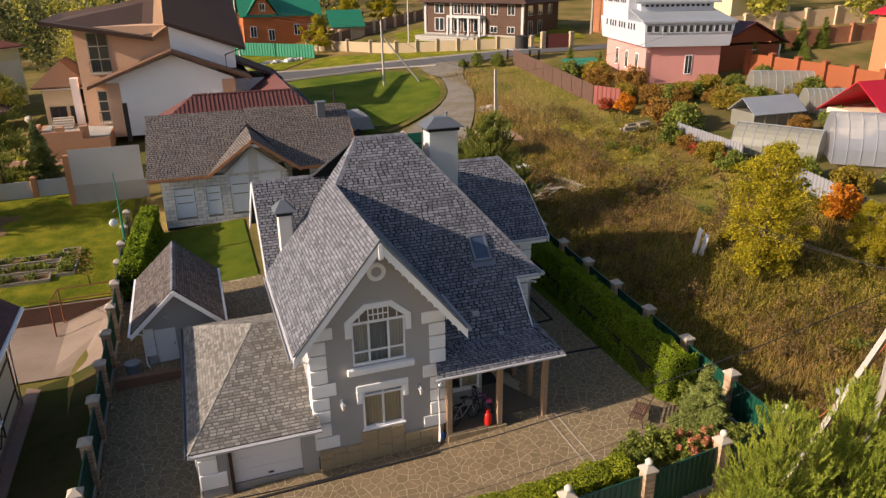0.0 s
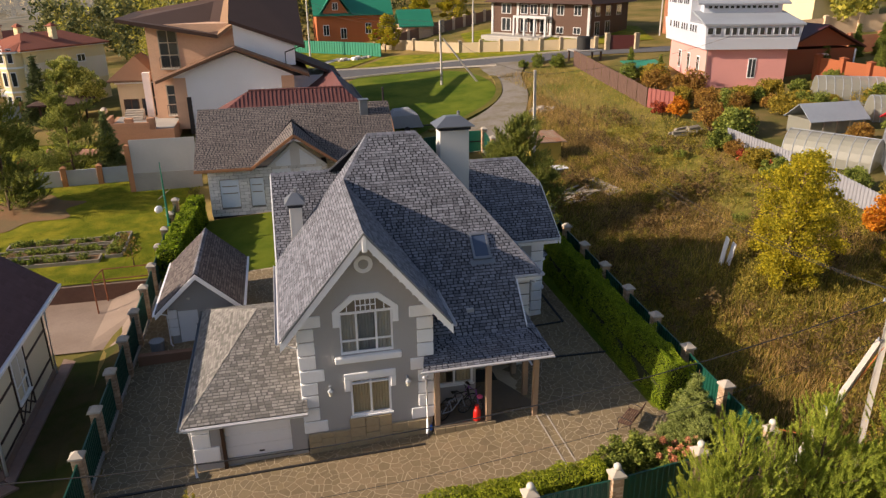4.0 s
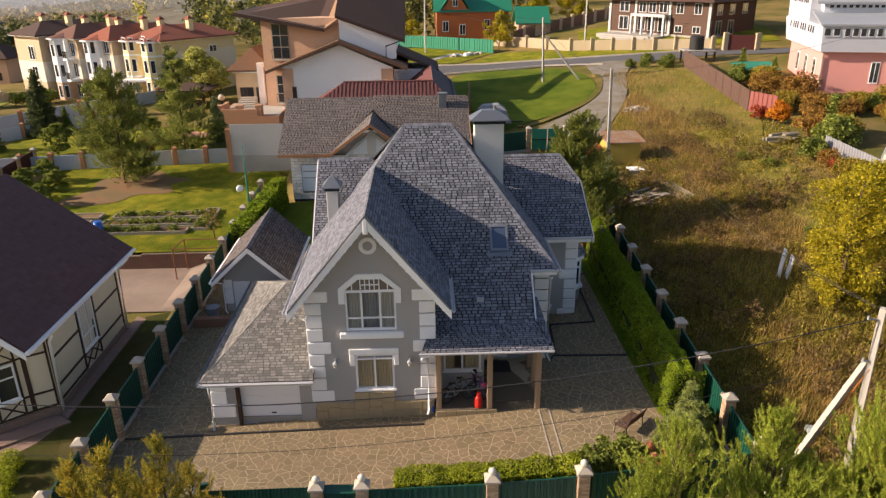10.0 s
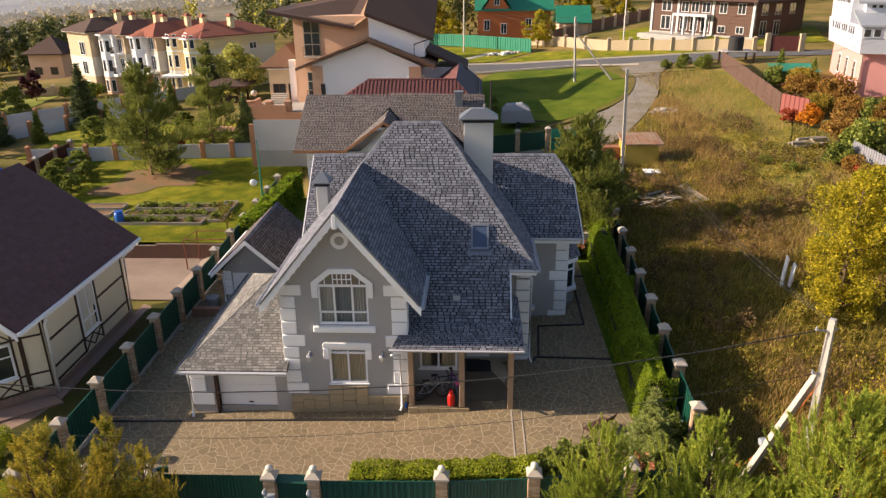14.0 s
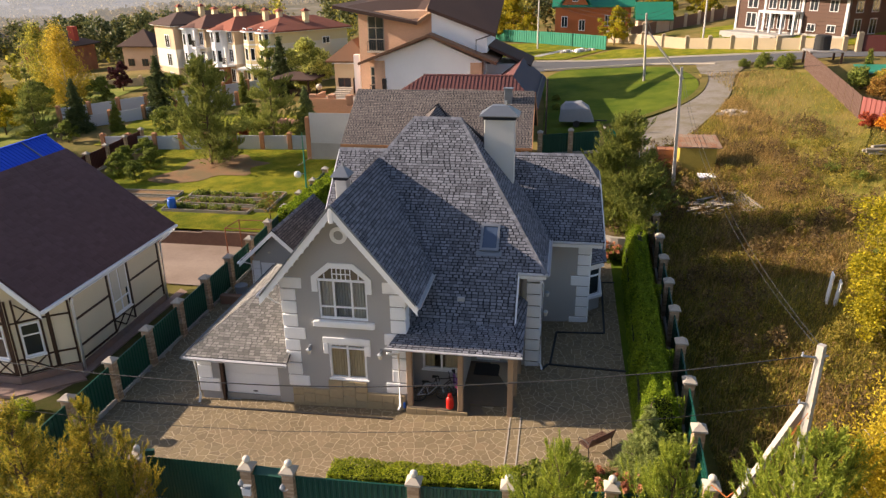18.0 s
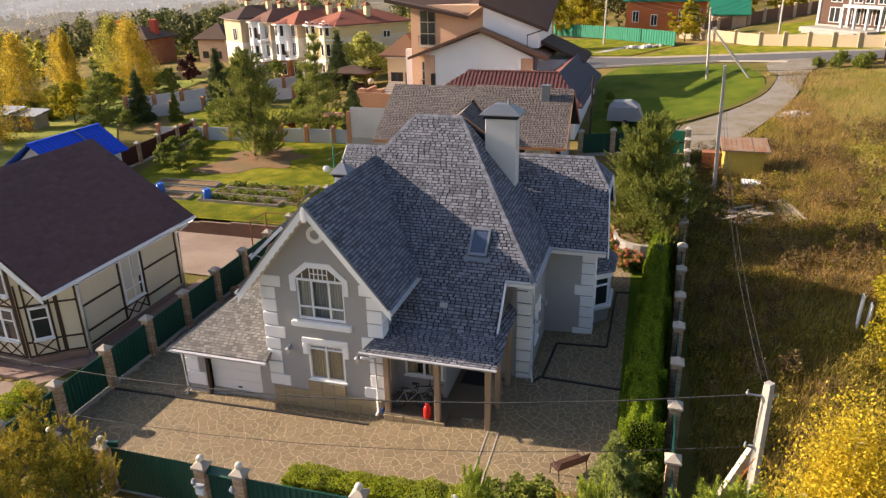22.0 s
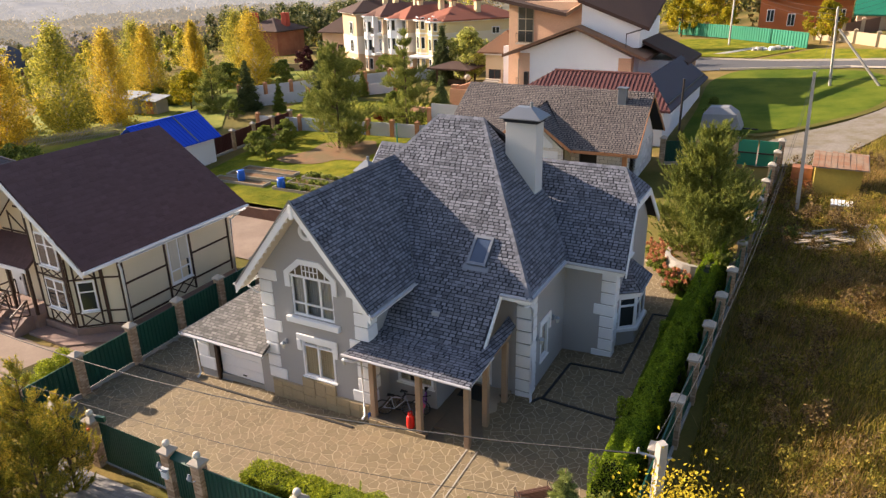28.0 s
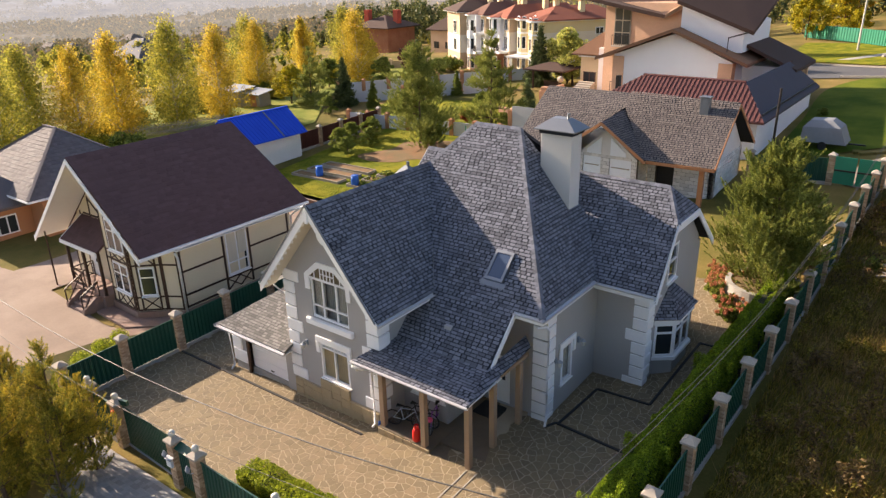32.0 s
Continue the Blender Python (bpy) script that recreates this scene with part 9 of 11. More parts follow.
for k in range(6):
    part("slat", Shape().box(23.0 + k * 0.2, 23.15 + k * 0.2, 48.1, 49.3, gz(23.6, 48.6) + 0.35, gz(23.6, 48.6) + 0.39), WALLWHITE, pal)
part("bearer", Shape().box(23.0, 24.2, 48.2, 48.32, gz(23.6, 48.6), gz(23.6, 48.6) + 0.348), OLDWOOD, pal)
part("bearer", Shape().box(23.0, 24.2, 49.05, 49.17, gz(23.6, 48.6), gz(23.6, 48.6) + 0.348), OLDWOOD, pal)
lg = thing("log_pile", (36.0, 52.5, gz(36, 52.5)), "heap of grey logs at the field's edge", "log pile")
for k in range(16):
    x, y = 35.2 + rnd.random() * 1.8, 51.6 + rnd.random() * 1.5
    z = gz(x, y) + 0.15 + 0.06 * k * 0.5
    part("log", Shape().tube([(x - 0.6, y, z), (x + 0.6, y + rnd.uniform(-0.4, 0.4), z + 0.05)], 0.1, 7), OLDWOOD, lg)

# old sheds and a picket fence under the birches
os_ = thing("old_shed", (-54, 64, gz(-54, 64)), "low weathered shed of pale boards with a rusty red door", "shed")
oz = gz(-54, 64)
part("wall", Shape().box(-56.2, -52.6, 62.6, 65.0, oz - 0.3, oz + 1.9), OLDWOOD, os_)
for k in range(12):
    part("board", Shape().box(-56.2 + k * 0.3, -55.94 + k * 0.3, 62.55, 62.6, oz, oz + 1.85 + 0.05 * (k % 3)), OLDWOOD, os_)
part("roof_sheet", Shape().prism([(-56.5, 62.2, oz + 1.95), (-52.3, 62.2, oz + 1.95), (-52.3, 65.3, oz + 2.35), (-56.5, 65.3, oz + 2.35)], (0, 0, 0.06)), GALV, os_)
part("lean_to", Shape().box(-52.5, -49.8, 63.6, 65.4, oz - 0.2, oz + 1.7), OLDWOOD, os_)
part("roof_sheet", Shape().prism([(-52.6, 63.2, oz + 1.7), (-49.4, 63.2, oz + 1.7), (-49.4, 65.7, oz + 2.1), (-52.6, 65.7, oz + 2.1)], (0, 0, 0.06)), GALV, os_)
part("door", Shape().cbox(-51.6, -50.4, 63.52, 63.58, oz, oz + 1.5, 0.01), REDBRICK, os_)
pkt = thing("picket_fence", (-49.5, 47, gz(-49.5, 47)), "grey weathered picket fence below the birches", "fence")
for k in range(80):
    x, y = -51.2 + 0.066 * k, 45.4 + 0.125 * k
    part("picket", Shape().box(x - 0.05, x + 0.05, y - 0.012, y + 0.012, gz(x, y) - 0.1, gz(x, y) + 1.15 + 0.08 * ((k * 5) % 3)), OLDWOOD, pkt)
for zz in (0.35, 0.9):
    part("rail", Shape().beam((-51.2, 45.42, gz(-51.2, 45.4) + zz), (-45.95, 55.3, gz(-45.95, 55.3) + zz), 0.04, 0.08), OLDWOOD, pkt)
rk = thing("boulder_row", (15, 111.6, gz(15, 111.6)), "row of pale boulders beside the verge", "boulders")
rnd = random.Random(41)
for k in range(16):
    x, y, sz = 12.6 + 0.3 * k + rnd.uniform(-0.2, 0.2), 111.2 + 0.06 * k + rnd.uniform(-0.5, 0.5), rnd.uniform(0.3, 0.6)
    part("boulder", Shape().ball((x, y, gz(x, y) + sz * 0.3), sz, 7, 5, 0.75), (CAPSTONE, WALLWHITE, CONCRETE)[k % 3], rk)
sheet("drive_slab", [(7.6, 108.2), (9.4, 108.4), (13.8, 113.8), (12.4, 114.6)], CONCRETE, 0.07, 2, "pale concrete drive crossing the verge", "paving")
h15 = thing("dark_roofed_house", (-128, 96, -7), "far house with a large dark slate roof", "house")
part("wall", Shape().box(-136, -122, 90, 101, -10, -1.5), BROWNBRICK, h15)
hip_roof(h15, -137, -121, 89, 102, -1.5, 4.6, mat("slate_blue_roof", (0.075, 0.08, 0.10), 0.15, 4, 0.12, 0.4, 0.8, 0.2))

# blue roof and the grey-roofed house behind the half-timbered one
h12 = thing("blue_roofed_shed", (-29.2, 45, 0.3), "block shed with a bright blue metal-tile roof", "shed")
part("wall", Shape().box(-31.8, -26.7, 43.2, 49.6, -0.8, 2.75), BLOCK, h12)
part("gable_wall", Shape().prism([(-31.8, 49.6, 2.7), (-26.7, 49.6, 2.7), (-29.2, 49.6, 4.7)], (0, -0.3, 0)), BLOCK, h12)
part("gable_wall", Shape().prism([(-31.8, 43.2, 2.7), (-26.7, 43.2, 2.7), (-29.2, 43.2, 4.7)], (0, 0.3, 0)), BLOCK, h12)
slope_slab(h12, [(-26.2, 42.6, 2.95), (-26.2, 50.1, 2.95), (-29.2, 50.5, 4.9), (-29.2, 42.6, 4.9)], BLUETILE, 0.06)
slope_slab(h12, [(-32.2, 42.6, 2.95), (-29.2, 42.6, 4.9), (-29.2, 50.5, 4.9), (-32.2, 50.1, 2.95)], BLUETILE, 0.06)
for k in range(19):
    y = 42.8 + k * 0.4
    part("tile_rib", Shape().beam((-26.22, y, 2.99), (-29.18, y, 4.91), 0.14, 0.05), BLUETILE, h12)
part("roof_seam", Shape().beam((-26.2, 47.3, 3.03), (-29.2, 47.5, 4.97), 0.12, 0.06), FLASH, h12)
part("ridge_cap", Shape().beam((-29.2, 42.6, 4.95), (-29.2, 50.5, 4.95), 0.2, 0.08), BLUETILE, h12)
h13 = thing("grey_roofed_house", (-33, 29, -0.5), "peach brick house with a grey metal-tile hip roof", "house")
part("wall", Shape().box(-38.5, -28.5, 26.5, 34.5, -1.2, 2.6), mat("peach_brick", (0.50, 0.24, 0.12), 0.1, 16, 0.1, 0.5, 0.9, 0.3), h13)
GTILE = mat("grey_metal_tile", (0.15, 0.135, 0.14), 0.1, 8, 0.1, 0.4, 0.75, 0.1, island=0.15, spec=0.15)
GA, GB_ = (-34.4, 30.4, 6.2), (-32.6, 30.4, 6.2)
for pts in ([(-39.6, 25.2, 2.6), (-27.4, 25.2, 2.6), GB_, GA], [(-27.4, 25.2, 2.6), (-27.4, 35.6, 2.6), GB_], [(-27.4, 35.6, 2.6), (-39.6, 35.6, 2.6), GA, GB_], [(-39.6, 35.6, 2.6), (-39.6, 25.2, 2.6), GA]):
    roof_face(h13, pts, GTILE, GTILE, 0.12, 0.35, 0.3, proud=0.035)
    part("eave_trim", Shape().beam((pts[0][0], pts[0][1], 2.52), (pts[1][0], pts[1][1], 2.52), 0.16, 0.14), WHITE, h13)
for a, b in ((GA, (-39.6, 25.2, 2.6)), (GB_, (-27.4, 25.2, 2.6)), (GB_, (-27.4, 35.6, 2.6)), (GA, (-39.6, 35.6, 2.6)), (GA, GB_)):
    part("hip_cap", Shape().beam((a[0], a[1], a[2] + 0.05), (b[0], b[1], b[2] + 0.05), 0.22, 0.08), GTILE, h13)
part("porch", Shape().box(-33.5, -30.5, 23.2, 26.5, -1.0, 1.9), MATS["peach_brick"], h13)
hip_roof(h13, -34.2, -29.8, 22.4, 27.5, 1.9, 2.0, MATS["grey_metal_tile"])
for x in (-33.2, -31.6):
    part("column", Shape().box(x, x + 0.4, 22.9, 23.2, -1.0, 1.8), WALLWHITE, h13)
far_window(h13, (-30.48, 24, -0.2), (0, 1, 0), 1.4, 1.4, (1, 0, 0))
for k in range(3):
    part("step", Shape().box(-33.4, -30.6, 21.6 + 0.4 * k, 22.0 + 0.4 * k, -1.0, -0.75 + 0.17 * k), CAPSTONE, h13)

# ---- plants ----
def grown(name, at, label, category, group, parts, turn=0.0, size=1.0):
    """A plant built from ready meshes: (part name, mesh)."""
    t = thing(name, at, label, category, group)
    t.matrix_basis = pose(*at, 0, 0, turn) @ Matrix.Scale(size, 4)
    for pn, me in parts:
        ob = new(pn, me)
        ob.parent = t
    return t


def needle_mesh(name, cen, way, seed, per, length, width, material, spread=0.9):
    """Needle tufts: thin triangles round each twig end."""
    g = np.random.default_rng(seed)
    n = len(cen)
    d = way[:, None, :] * 0.7 + g.normal(size=(n, per, 3)) * spread * 0.55
    d /= np.linalg.norm(d, axis=2, keepdims=True)
    s = np.cross(d, g.normal(size=(n, per, 3)))
    s /= np.linalg.norm(s, axis=2, keepdims=True)
    base = cen[:, None, :] - way[:, None, :] * length * g.uniform(0, 1.4, (n, per, 1))
    L = length * g.uniform(0.7, 1.2, (n, per, 1))
    v = np.stack([base - s * width, base + s * width, base + d * L], 2).reshape(-1, 3)
    return array_mesh(name, v, np.arange(len(v)).reshape(-1, 3), material)


def pine_parts(h, r, seed, material, gap=0.42, bare=0.06, shoot=0.3, width=0.011, rise=0.45, per=26, bark=BARK, twigs=7, spire=0.8, needle=0.36, upright=0.55, flat=1.0, skirt=0.5, tips=0.22, tight=1.0):
    """A pine: whorls of upswept branches, each with side twigs that end in bottlebrush shoots."""
    rnd = random.Random(seed)
    g = np.random.default_rng(seed)
    trunk = Shape()
    lean = Vector((rnd.uniform(-0.04, 0.04), rnd.uniform(-0.04, 0.04), 0)) * h
    pts = [Vector((0, 0, -0.2)) + (lean + Vector((0, 0, h))) * (k / 6) for k in range(7)]
    trunk.tube(pts, [0.014 * h * (1 - k / 6.6) + 0.012 for k in range(7)], 7)
    root, way, size = [], [], []
    levels = max(7, int(h * (1 - bare) / gap))
    for i in range(levels):
        f = bare + (0.97 - bare) * i / (levels - 1)
        e = (f - bare) / (1 - bare)
        env = r * min(1.0, skirt + 2.2 * e) * (1 - e) ** spire * 1.2 + 0.12
        for k in range(rnd.randint(4, 6)):
            a = rnd.uniform(0, 2 * math.pi)
            ln = env * rnd.uniform(0.55, 1.15)
            base = lean * f + Vector((0, 0, f * h))
            tip = base + Vector((math.cos(a) * ln, math.sin(a) * ln, ln * (rise * rnd.uniform(0.5, 1.3) + 0.7 * f)))
            mid = base.lerp(tip, 0.5) - Vector((0, 0, ln * 0.1))
            trunk.tube([base, mid, tip], [0.012 + 0.012 * ln, 0.012, 0.006], 4)
            m = max(3, int(twigs * ln / shoot * 0.62))
            for q in range(m):
                s = tips + (1 - tips) * ((q + rnd.random()) / m)
                p = base.lerp(mid, s * 2) if s < 0.5 else mid.lerp(tip, s * 2 - 1)
                d = (tip - base).normalized()
                spread_ = Vector((rnd.gauss(0, 1), rnd.gauss(0, 1), rnd.gauss(0.2, 0.5))) * 0.42
                off = spread_ * ln * 0.42 * (1.25 - 0.75 * s) * flat
                root.append(p + off)
                way.append((d * 0.55 + spread_ * 0.9 + Vector((0, 0, upright))).normalized())
                size.append(rnd.uniform(0.7, 1.25))
    root += [lean + Vector((0, 0, h - shoot * 0.4)), lean + Vector((0.05, 0.03, h - shoot * 0.8))]
    way += [Vector((0, 0, 1)), Vector((0.2, 0.1, 1)).normalized()]
    size += [1.3, 1.0]
    root, way, size = np.array(root), np.array(way), np.array(size)[:, None, None]
    n = len(root)
    d = way[:, None, :] * 0.75 + g.normal(size=(n, per, 3)) * 0.5 / tight
    d /= np.linalg.norm(d, axis=2, keepdims=True)
    sd = np.cross(d, g.normal(size=(n, per, 3)))
    sd /= np.linalg.norm(sd, axis=2, keepdims=True)
    at = root[:, None, :] + way[:, None, :] * shoot * size * g.uniform(-0.15, 0.8, (n, per, 1))
    v = np.stack([at - sd * width, at + sd * width, at + d * shoot * needle * size * g.uniform(0.7, 1.2, (n, per, 1))], 2).reshape(-1, 3)
    return [("trunk", mesh_of("trunk", trunk, bark, True)), ("crown", array_mesh("crown", v, np.arange(len(v)).reshape(-1, 3), material))]


def birch_parts(h, r, seed, material, sprays=210, per=85, leaf=0.2, low=0.07, blunt=0.75, point=False):
    """A birch: pale stem, rising limbs and hanging sprays of small leaves in a pointed crown."""
    rnd = random.Random(seed)
    g = np.random.default_rng(seed)
    wood = Shape()
    bend = Vector((rnd.uniform(-0.03, 0.03), rnd.uniform(-0.03, 0.03), 0)) * h
    wood.tube([(0, 0, -0.3), bend * 0.3 + Vector((0, 0, h * 0.5)), bend + Vector((0, 0, h * 0.96))], [0.014 * h, 0.009 * h, 0.012], 7)
    limbs = []
    for k in range(46):
        e = (k + rnd.random()) / 46
        f = low + (0.98 - low) * e
        env = r * min(1.0, 0.5 + 1.9 * e) * (1 - e ** (1.3 + 0.7 * blunt)) ** blunt * rnd.uniform(0.6, 1.2) + 0.1
        if point:
            env = r * min(1.0, 0.42 + 2.4 * e) * (1 - e) ** 0.58 * rnd.uniform(0.5, 1.25) + 0.12
        a = k * 2.4 + rnd.uniform(-0.5, 0.5)
        base = bend * f + Vector((0, 0, max(0.4, f * h - 0.8 * env)))
        tip = bend * f + Vector((math.cos(a) * env, math.sin(a) * env, f * h + 0.1 * env))
        limbs.append((base, tip, env))
        wood.tube([base, base.lerp(tip, 0.6) + Vector((0, 0, 0.12 * env)), tip], [0.02 + 0.012 * env, 0.015, 0.006], 4)
    pts = []
    for k in range(sprays):
        base, tip, env = limbs[k % 46]
        s0 = rnd.uniform(0.35, 1.0)
        c0 = base.lerp(tip, s0) + Vector((rnd.gauss(0, 1), rnd.gauss(0, 1), rnd.gauss(0, 0.8))) * 0.2 * env
        rad = 0.11 * r + 0.12
        c = np.array(c0)[None] + g.normal(size=(per, 3)) * rad * np.array((0.8, 0.8, 1.0))
        c[:, 2] -= g.uniform(0, 1, per) ** 2 * rad * 3
        pts.append(c)
    v, f = leaf_cloud(np.concatenate(pts), leaf, seed + 1, 1.4, 0.3)
    return [("trunk", mesh_of("trunk", wood, BIRCHBARK, True)), ("crown", array_mesh("crown", v, f, material))]


def spruce_parts(h, r, seed, material, n=2600, leaf=0.16):
    rnd = random.Random(seed)
    trunk = Shape().tube([(0, 0, -0.2), (0, 0, h * 0.5), (0, 0, h)], [0.02 * h, 0.012 * h, 0.01], 7)
    cen, way = [], []
    levels = int(h / 0.28) + 4
    for i in range(levels):
        f = 0.03 + 0.95 * i / levels
        for k in range(int(5 + 6 * (1 - f))):
            a = rnd.uniform(0, 2 * math.pi)
            ln = (r * (1 - f) ** 0.9 + 0.06) * rnd.uniform(0.75, 1.15)
            base = Vector((0, 0, f * h))
            tip = base + Vector((math.cos(a) * ln, math.sin(a) * ln, -ln * 0.18))
            m = max(3, int(n / levels / 8 * ln / r * 2.2))
            for q in range(m):
                s = rnd.uniform(0.15, 1.05)
                p = base.lerp(tip, s) + Vector((rnd.gauss(0, 1), rnd.gauss(0, 1), rnd.gauss(0, 0.6))) * 0.09 * ln
                cen.append(p)
                way.append((tip - base).normalized() * 0.9 + Vector((rnd.gauss(0, 0.4), rnd.gauss(0, 0.4), 0.1 + 0.5 * (s > 0.9))))
    way = np.array([w.normalized() for w in way])
    return [("trunk", mesh_of("trunk", trunk, BARK, True)), ("crown", needle_mesh("crown", np.array(cen), way, seed, 9, leaf, leaf * 0.11, material, 0.8))]


def leafy_parts(h, r, seed, material, clumps=70, per=110, leaf=0.13, base=0.18, bark=BARK, stems=1, shape_pow=0.75, top=1.0):
    """A broadleaf tree: stem, limbs and a crown of leaf clumps inside an uneven envelope."""
    rnd = random.Random(seed)
    wood = Shape()
    cs, rs = [], []
    for s in range(stems):
        ox, oy = (rnd.uniform(-0.18, 0.18) * r * (stems > 1), rnd.uniform(-0.18, 0.18) * r * (stems > 1))
        tipx, tipy = ox * 2.2 + rnd.uniform(-0.06, 0.06) * h, oy * 2.2 + rnd.uniform(-0.06, 0.06) * h
        wood.tube([(ox, oy, -0.2), (ox + (tipx - ox) * 0.4, oy + (tipy - oy) * 0.4, h * 0.45), (tipx, tipy, h * 0.93)], [0.016 * h + 0.015, 0.011 * h, 0.012], 7)
        for k in range(clumps // stems):
            f = base + (1.0 - base) * rnd.random() ** 0.9
            prof = (math.sin(math.pi * min(1, (f - base) / (1 - base) * 0.86 + 0.12))) ** shape_pow
            a, q = rnd.uniform(0, 2 * math.pi), rnd.random() ** 0.55 * prof * r * rnd.uniform(0.75, 1.12)
            ax, ay = ox + (tipx - ox) * f, oy + (tipy - oy) * f
            c = (ax + math.cos(a) * q, ay + math.sin(a) * q, f * h * top)
            cs.append(c)
            rs.append(rnd.uniform(0.10, 0.2) * r + 0.12)
            if k % 3 == 0:
                wood.tube([(ax, ay, max(0.1, f * h - q * 0.7)), c], [0.004 * h + 0.006, 0.004], 4)
    v, f = leaf_cloud(clump_points(cs, rs, per, seed, 0.8), leaf, seed + 1, 1.5, 0.3)
    return [("trunk", mesh_of("trunk", wood, bark, True)), ("crown", array_mesh("crown", v, f, material))]


def bush_parts(r, h, seed, material, clumps=26, per=70, leaf=0.09):
    rnd = random.Random(seed)
    cs, rs = [], []
    wood = Shape()
    for k in range(clumps):
        a, q = rnd.uniform(0, 2 * math.pi), rnd.random() ** 0.5 * r * 0.8
        z = h * (0.25 + 0.65 * rnd.random() * (1 - 0.5 * (q / r) ** 2))
        cs.append((math.cos(a) * q, math.sin(a) * q, z))
        rs.append(r * rnd.uniform(0.2, 0.34))
        if k % 2 == 0:
            wood.tube([(0, 0, -0.05), (math.cos(a) * q, math.sin(a) * q, z)], [0.02, 0.006], 4)
    v, f = leaf_cloud(clump_points(cs, rs, per, seed, 0.9), leaf, seed + 3)
    return [("stem", mesh_of("stem", wood, BARK)), ("foliage", array_mesh("foliage", v, f, material))]


def on_ground(x, y):
    return (x, y, gz(x, y))


def hedge(path, w, h, name, label, material, leaf, density, seed, bumpy=0.1, taper=0.0):
    """A clipped hedge along a plan line: leaves in a thick skin over a boxy near-black core."""
    g = np.random.default_rng(seed)
    t = thing(name, on_ground(*path[0]), label, "hedge")
    pts = []
    core = Shape()
    for a, b in zip(path, path[1:]):
        a2, b2 = Vector(a), Vector(b)
        d = b2 - a2
        n = Vector((-d.y, d.x)).normalized()
        count = int(d.length * (2 * h + w) * density)
        s = g.uniform(0, 1, count)
        u = g.uniform(0, 2 * h + w, count)
        lump = np.array([noise.noise((a2.x + d.x * q * 1.7, a2.y + d.y * q * 1.7, p * 1.3)) for q, p in zip(s, u)]) * bumpy * 2 - g.random(count) ** 2 * 0.12
        off = np.where(u < h, -w / 2, np.where(u < h + w, u - h - w / 2, w / 2))
        hh = np.where(u < h, u, np.where(u < h + w, h, 2 * h + w - u))
        off = off * (1 + lump / w * 1.4) * (1 - taper * (np.minimum(hh, h) / h) ** 1.6)
        hh = np.where((u >= h) & (u < h + w), hh + lump, hh)
        px, py = a2.x + d.x * s + n.x * off, a2.y + d.y * s + n.y * off
        pts.append(np.stack([px, py, np.array([gz(x, y) for x, y in zip(px, py)]) + hh], 1))
        q = n * (w / 2 - 0.13)
        for end, sgn in ((a2, -1), (b2, 1)):
            m = int(w * h * density)
            e1, e2 = g.uniform(-w / 2, w / 2, m), g.uniform(0, h, m)
            e3 = sgn * (0.06 - g.random(m) ** 2 * 0.2)
            ex, ey = end.x + n.x * e1 + d.x / d.length * e3, end.y + n.y * e1 + d.y / d.length * e3
            pts.append(np.stack([ex, ey, e2 + gz(end.x, end.y)], 1))
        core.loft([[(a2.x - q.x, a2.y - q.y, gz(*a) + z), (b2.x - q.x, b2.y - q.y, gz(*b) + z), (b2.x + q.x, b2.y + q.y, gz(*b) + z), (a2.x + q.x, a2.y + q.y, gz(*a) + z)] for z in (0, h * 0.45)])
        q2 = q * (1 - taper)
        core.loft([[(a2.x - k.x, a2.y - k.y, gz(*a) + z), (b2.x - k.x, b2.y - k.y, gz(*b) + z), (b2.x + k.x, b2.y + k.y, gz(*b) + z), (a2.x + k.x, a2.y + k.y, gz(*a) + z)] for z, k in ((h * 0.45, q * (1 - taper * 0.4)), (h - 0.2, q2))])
    # solid near-black block filling the hedge behind its leaves
    part("twig_core", core, mat("dark_hedge_fill", (0.022, 0.028, 0.008), 0.3, 12, 0.2, 1, 0.95, 0.6), t)
    v, f = leaf_cloud(np.concatenate(pts), leaf, seed + 1, 1.8)
    ob = new("foliage", array_mesh("foliage", v, f, material))
    ob.parent = t
    ob.matrix_parent_inverse = world_of(t).inverted()
    tagged(ob, kind="stuff")
    return t


hedge([(17.6, 20.7), (17.62, 24), (17.78, 30), (18.05, 39.2)], 1.5, 2.05, "thuja_hedge", "tall green thuja hedge along the field fence", THUJA, 0.04, 1400, 11, 0.12, 0.58)
hedge([(6.35, 16.95), (9.5, 16.9), (12.7, 17.0)], 0.95, 1.28, "clipped_hedge", "low yellow-green clipped hedge inside the street fence", BOX_HEDGE, 0.045, 1250, 12, 0.08)
hedge([(-4.3, 40.3), (-3.9, 45), (-3.4, 50.0)], 1.1, 2.1, "thuja_hedge", "thuja hedge in front of the garden fence", THUJA, 0.1, 330, 13, 0.14)

# foreground pines by the street
PA = pine_parts(6.2, 1.8, 31, PINE_N, 0.36, shoot=0.46, width=0.0075, per=125, twigs=15, needle=0.2, upright=1.5, spire=0.8, tips=0.3, flat=1.2, tight=1.5)
PB = pine_parts(5.6, 1.7, 32, PINE_N, 0.36, shoot=0.46, width=0.0075, per=125, twigs=15, needle=0.2, upright=1.5, spire=0.8, tips=0.3, flat=1.2, tight=1.5)
PC = pine_parts(6.3, 1.75, 33, PINE_OLD, 0.42, shoot=0.46, width=0.009, per=66, twigs=10, needle=0.26, upright=0.9, spire=1.05)
PCS = pine_parts(4.2, 1.0, 34, PINE_OLD, 0.38, shoot=0.4, width=0.009, per=60, twigs=10, needle=0.27, upright=0.9, spire=1.0)
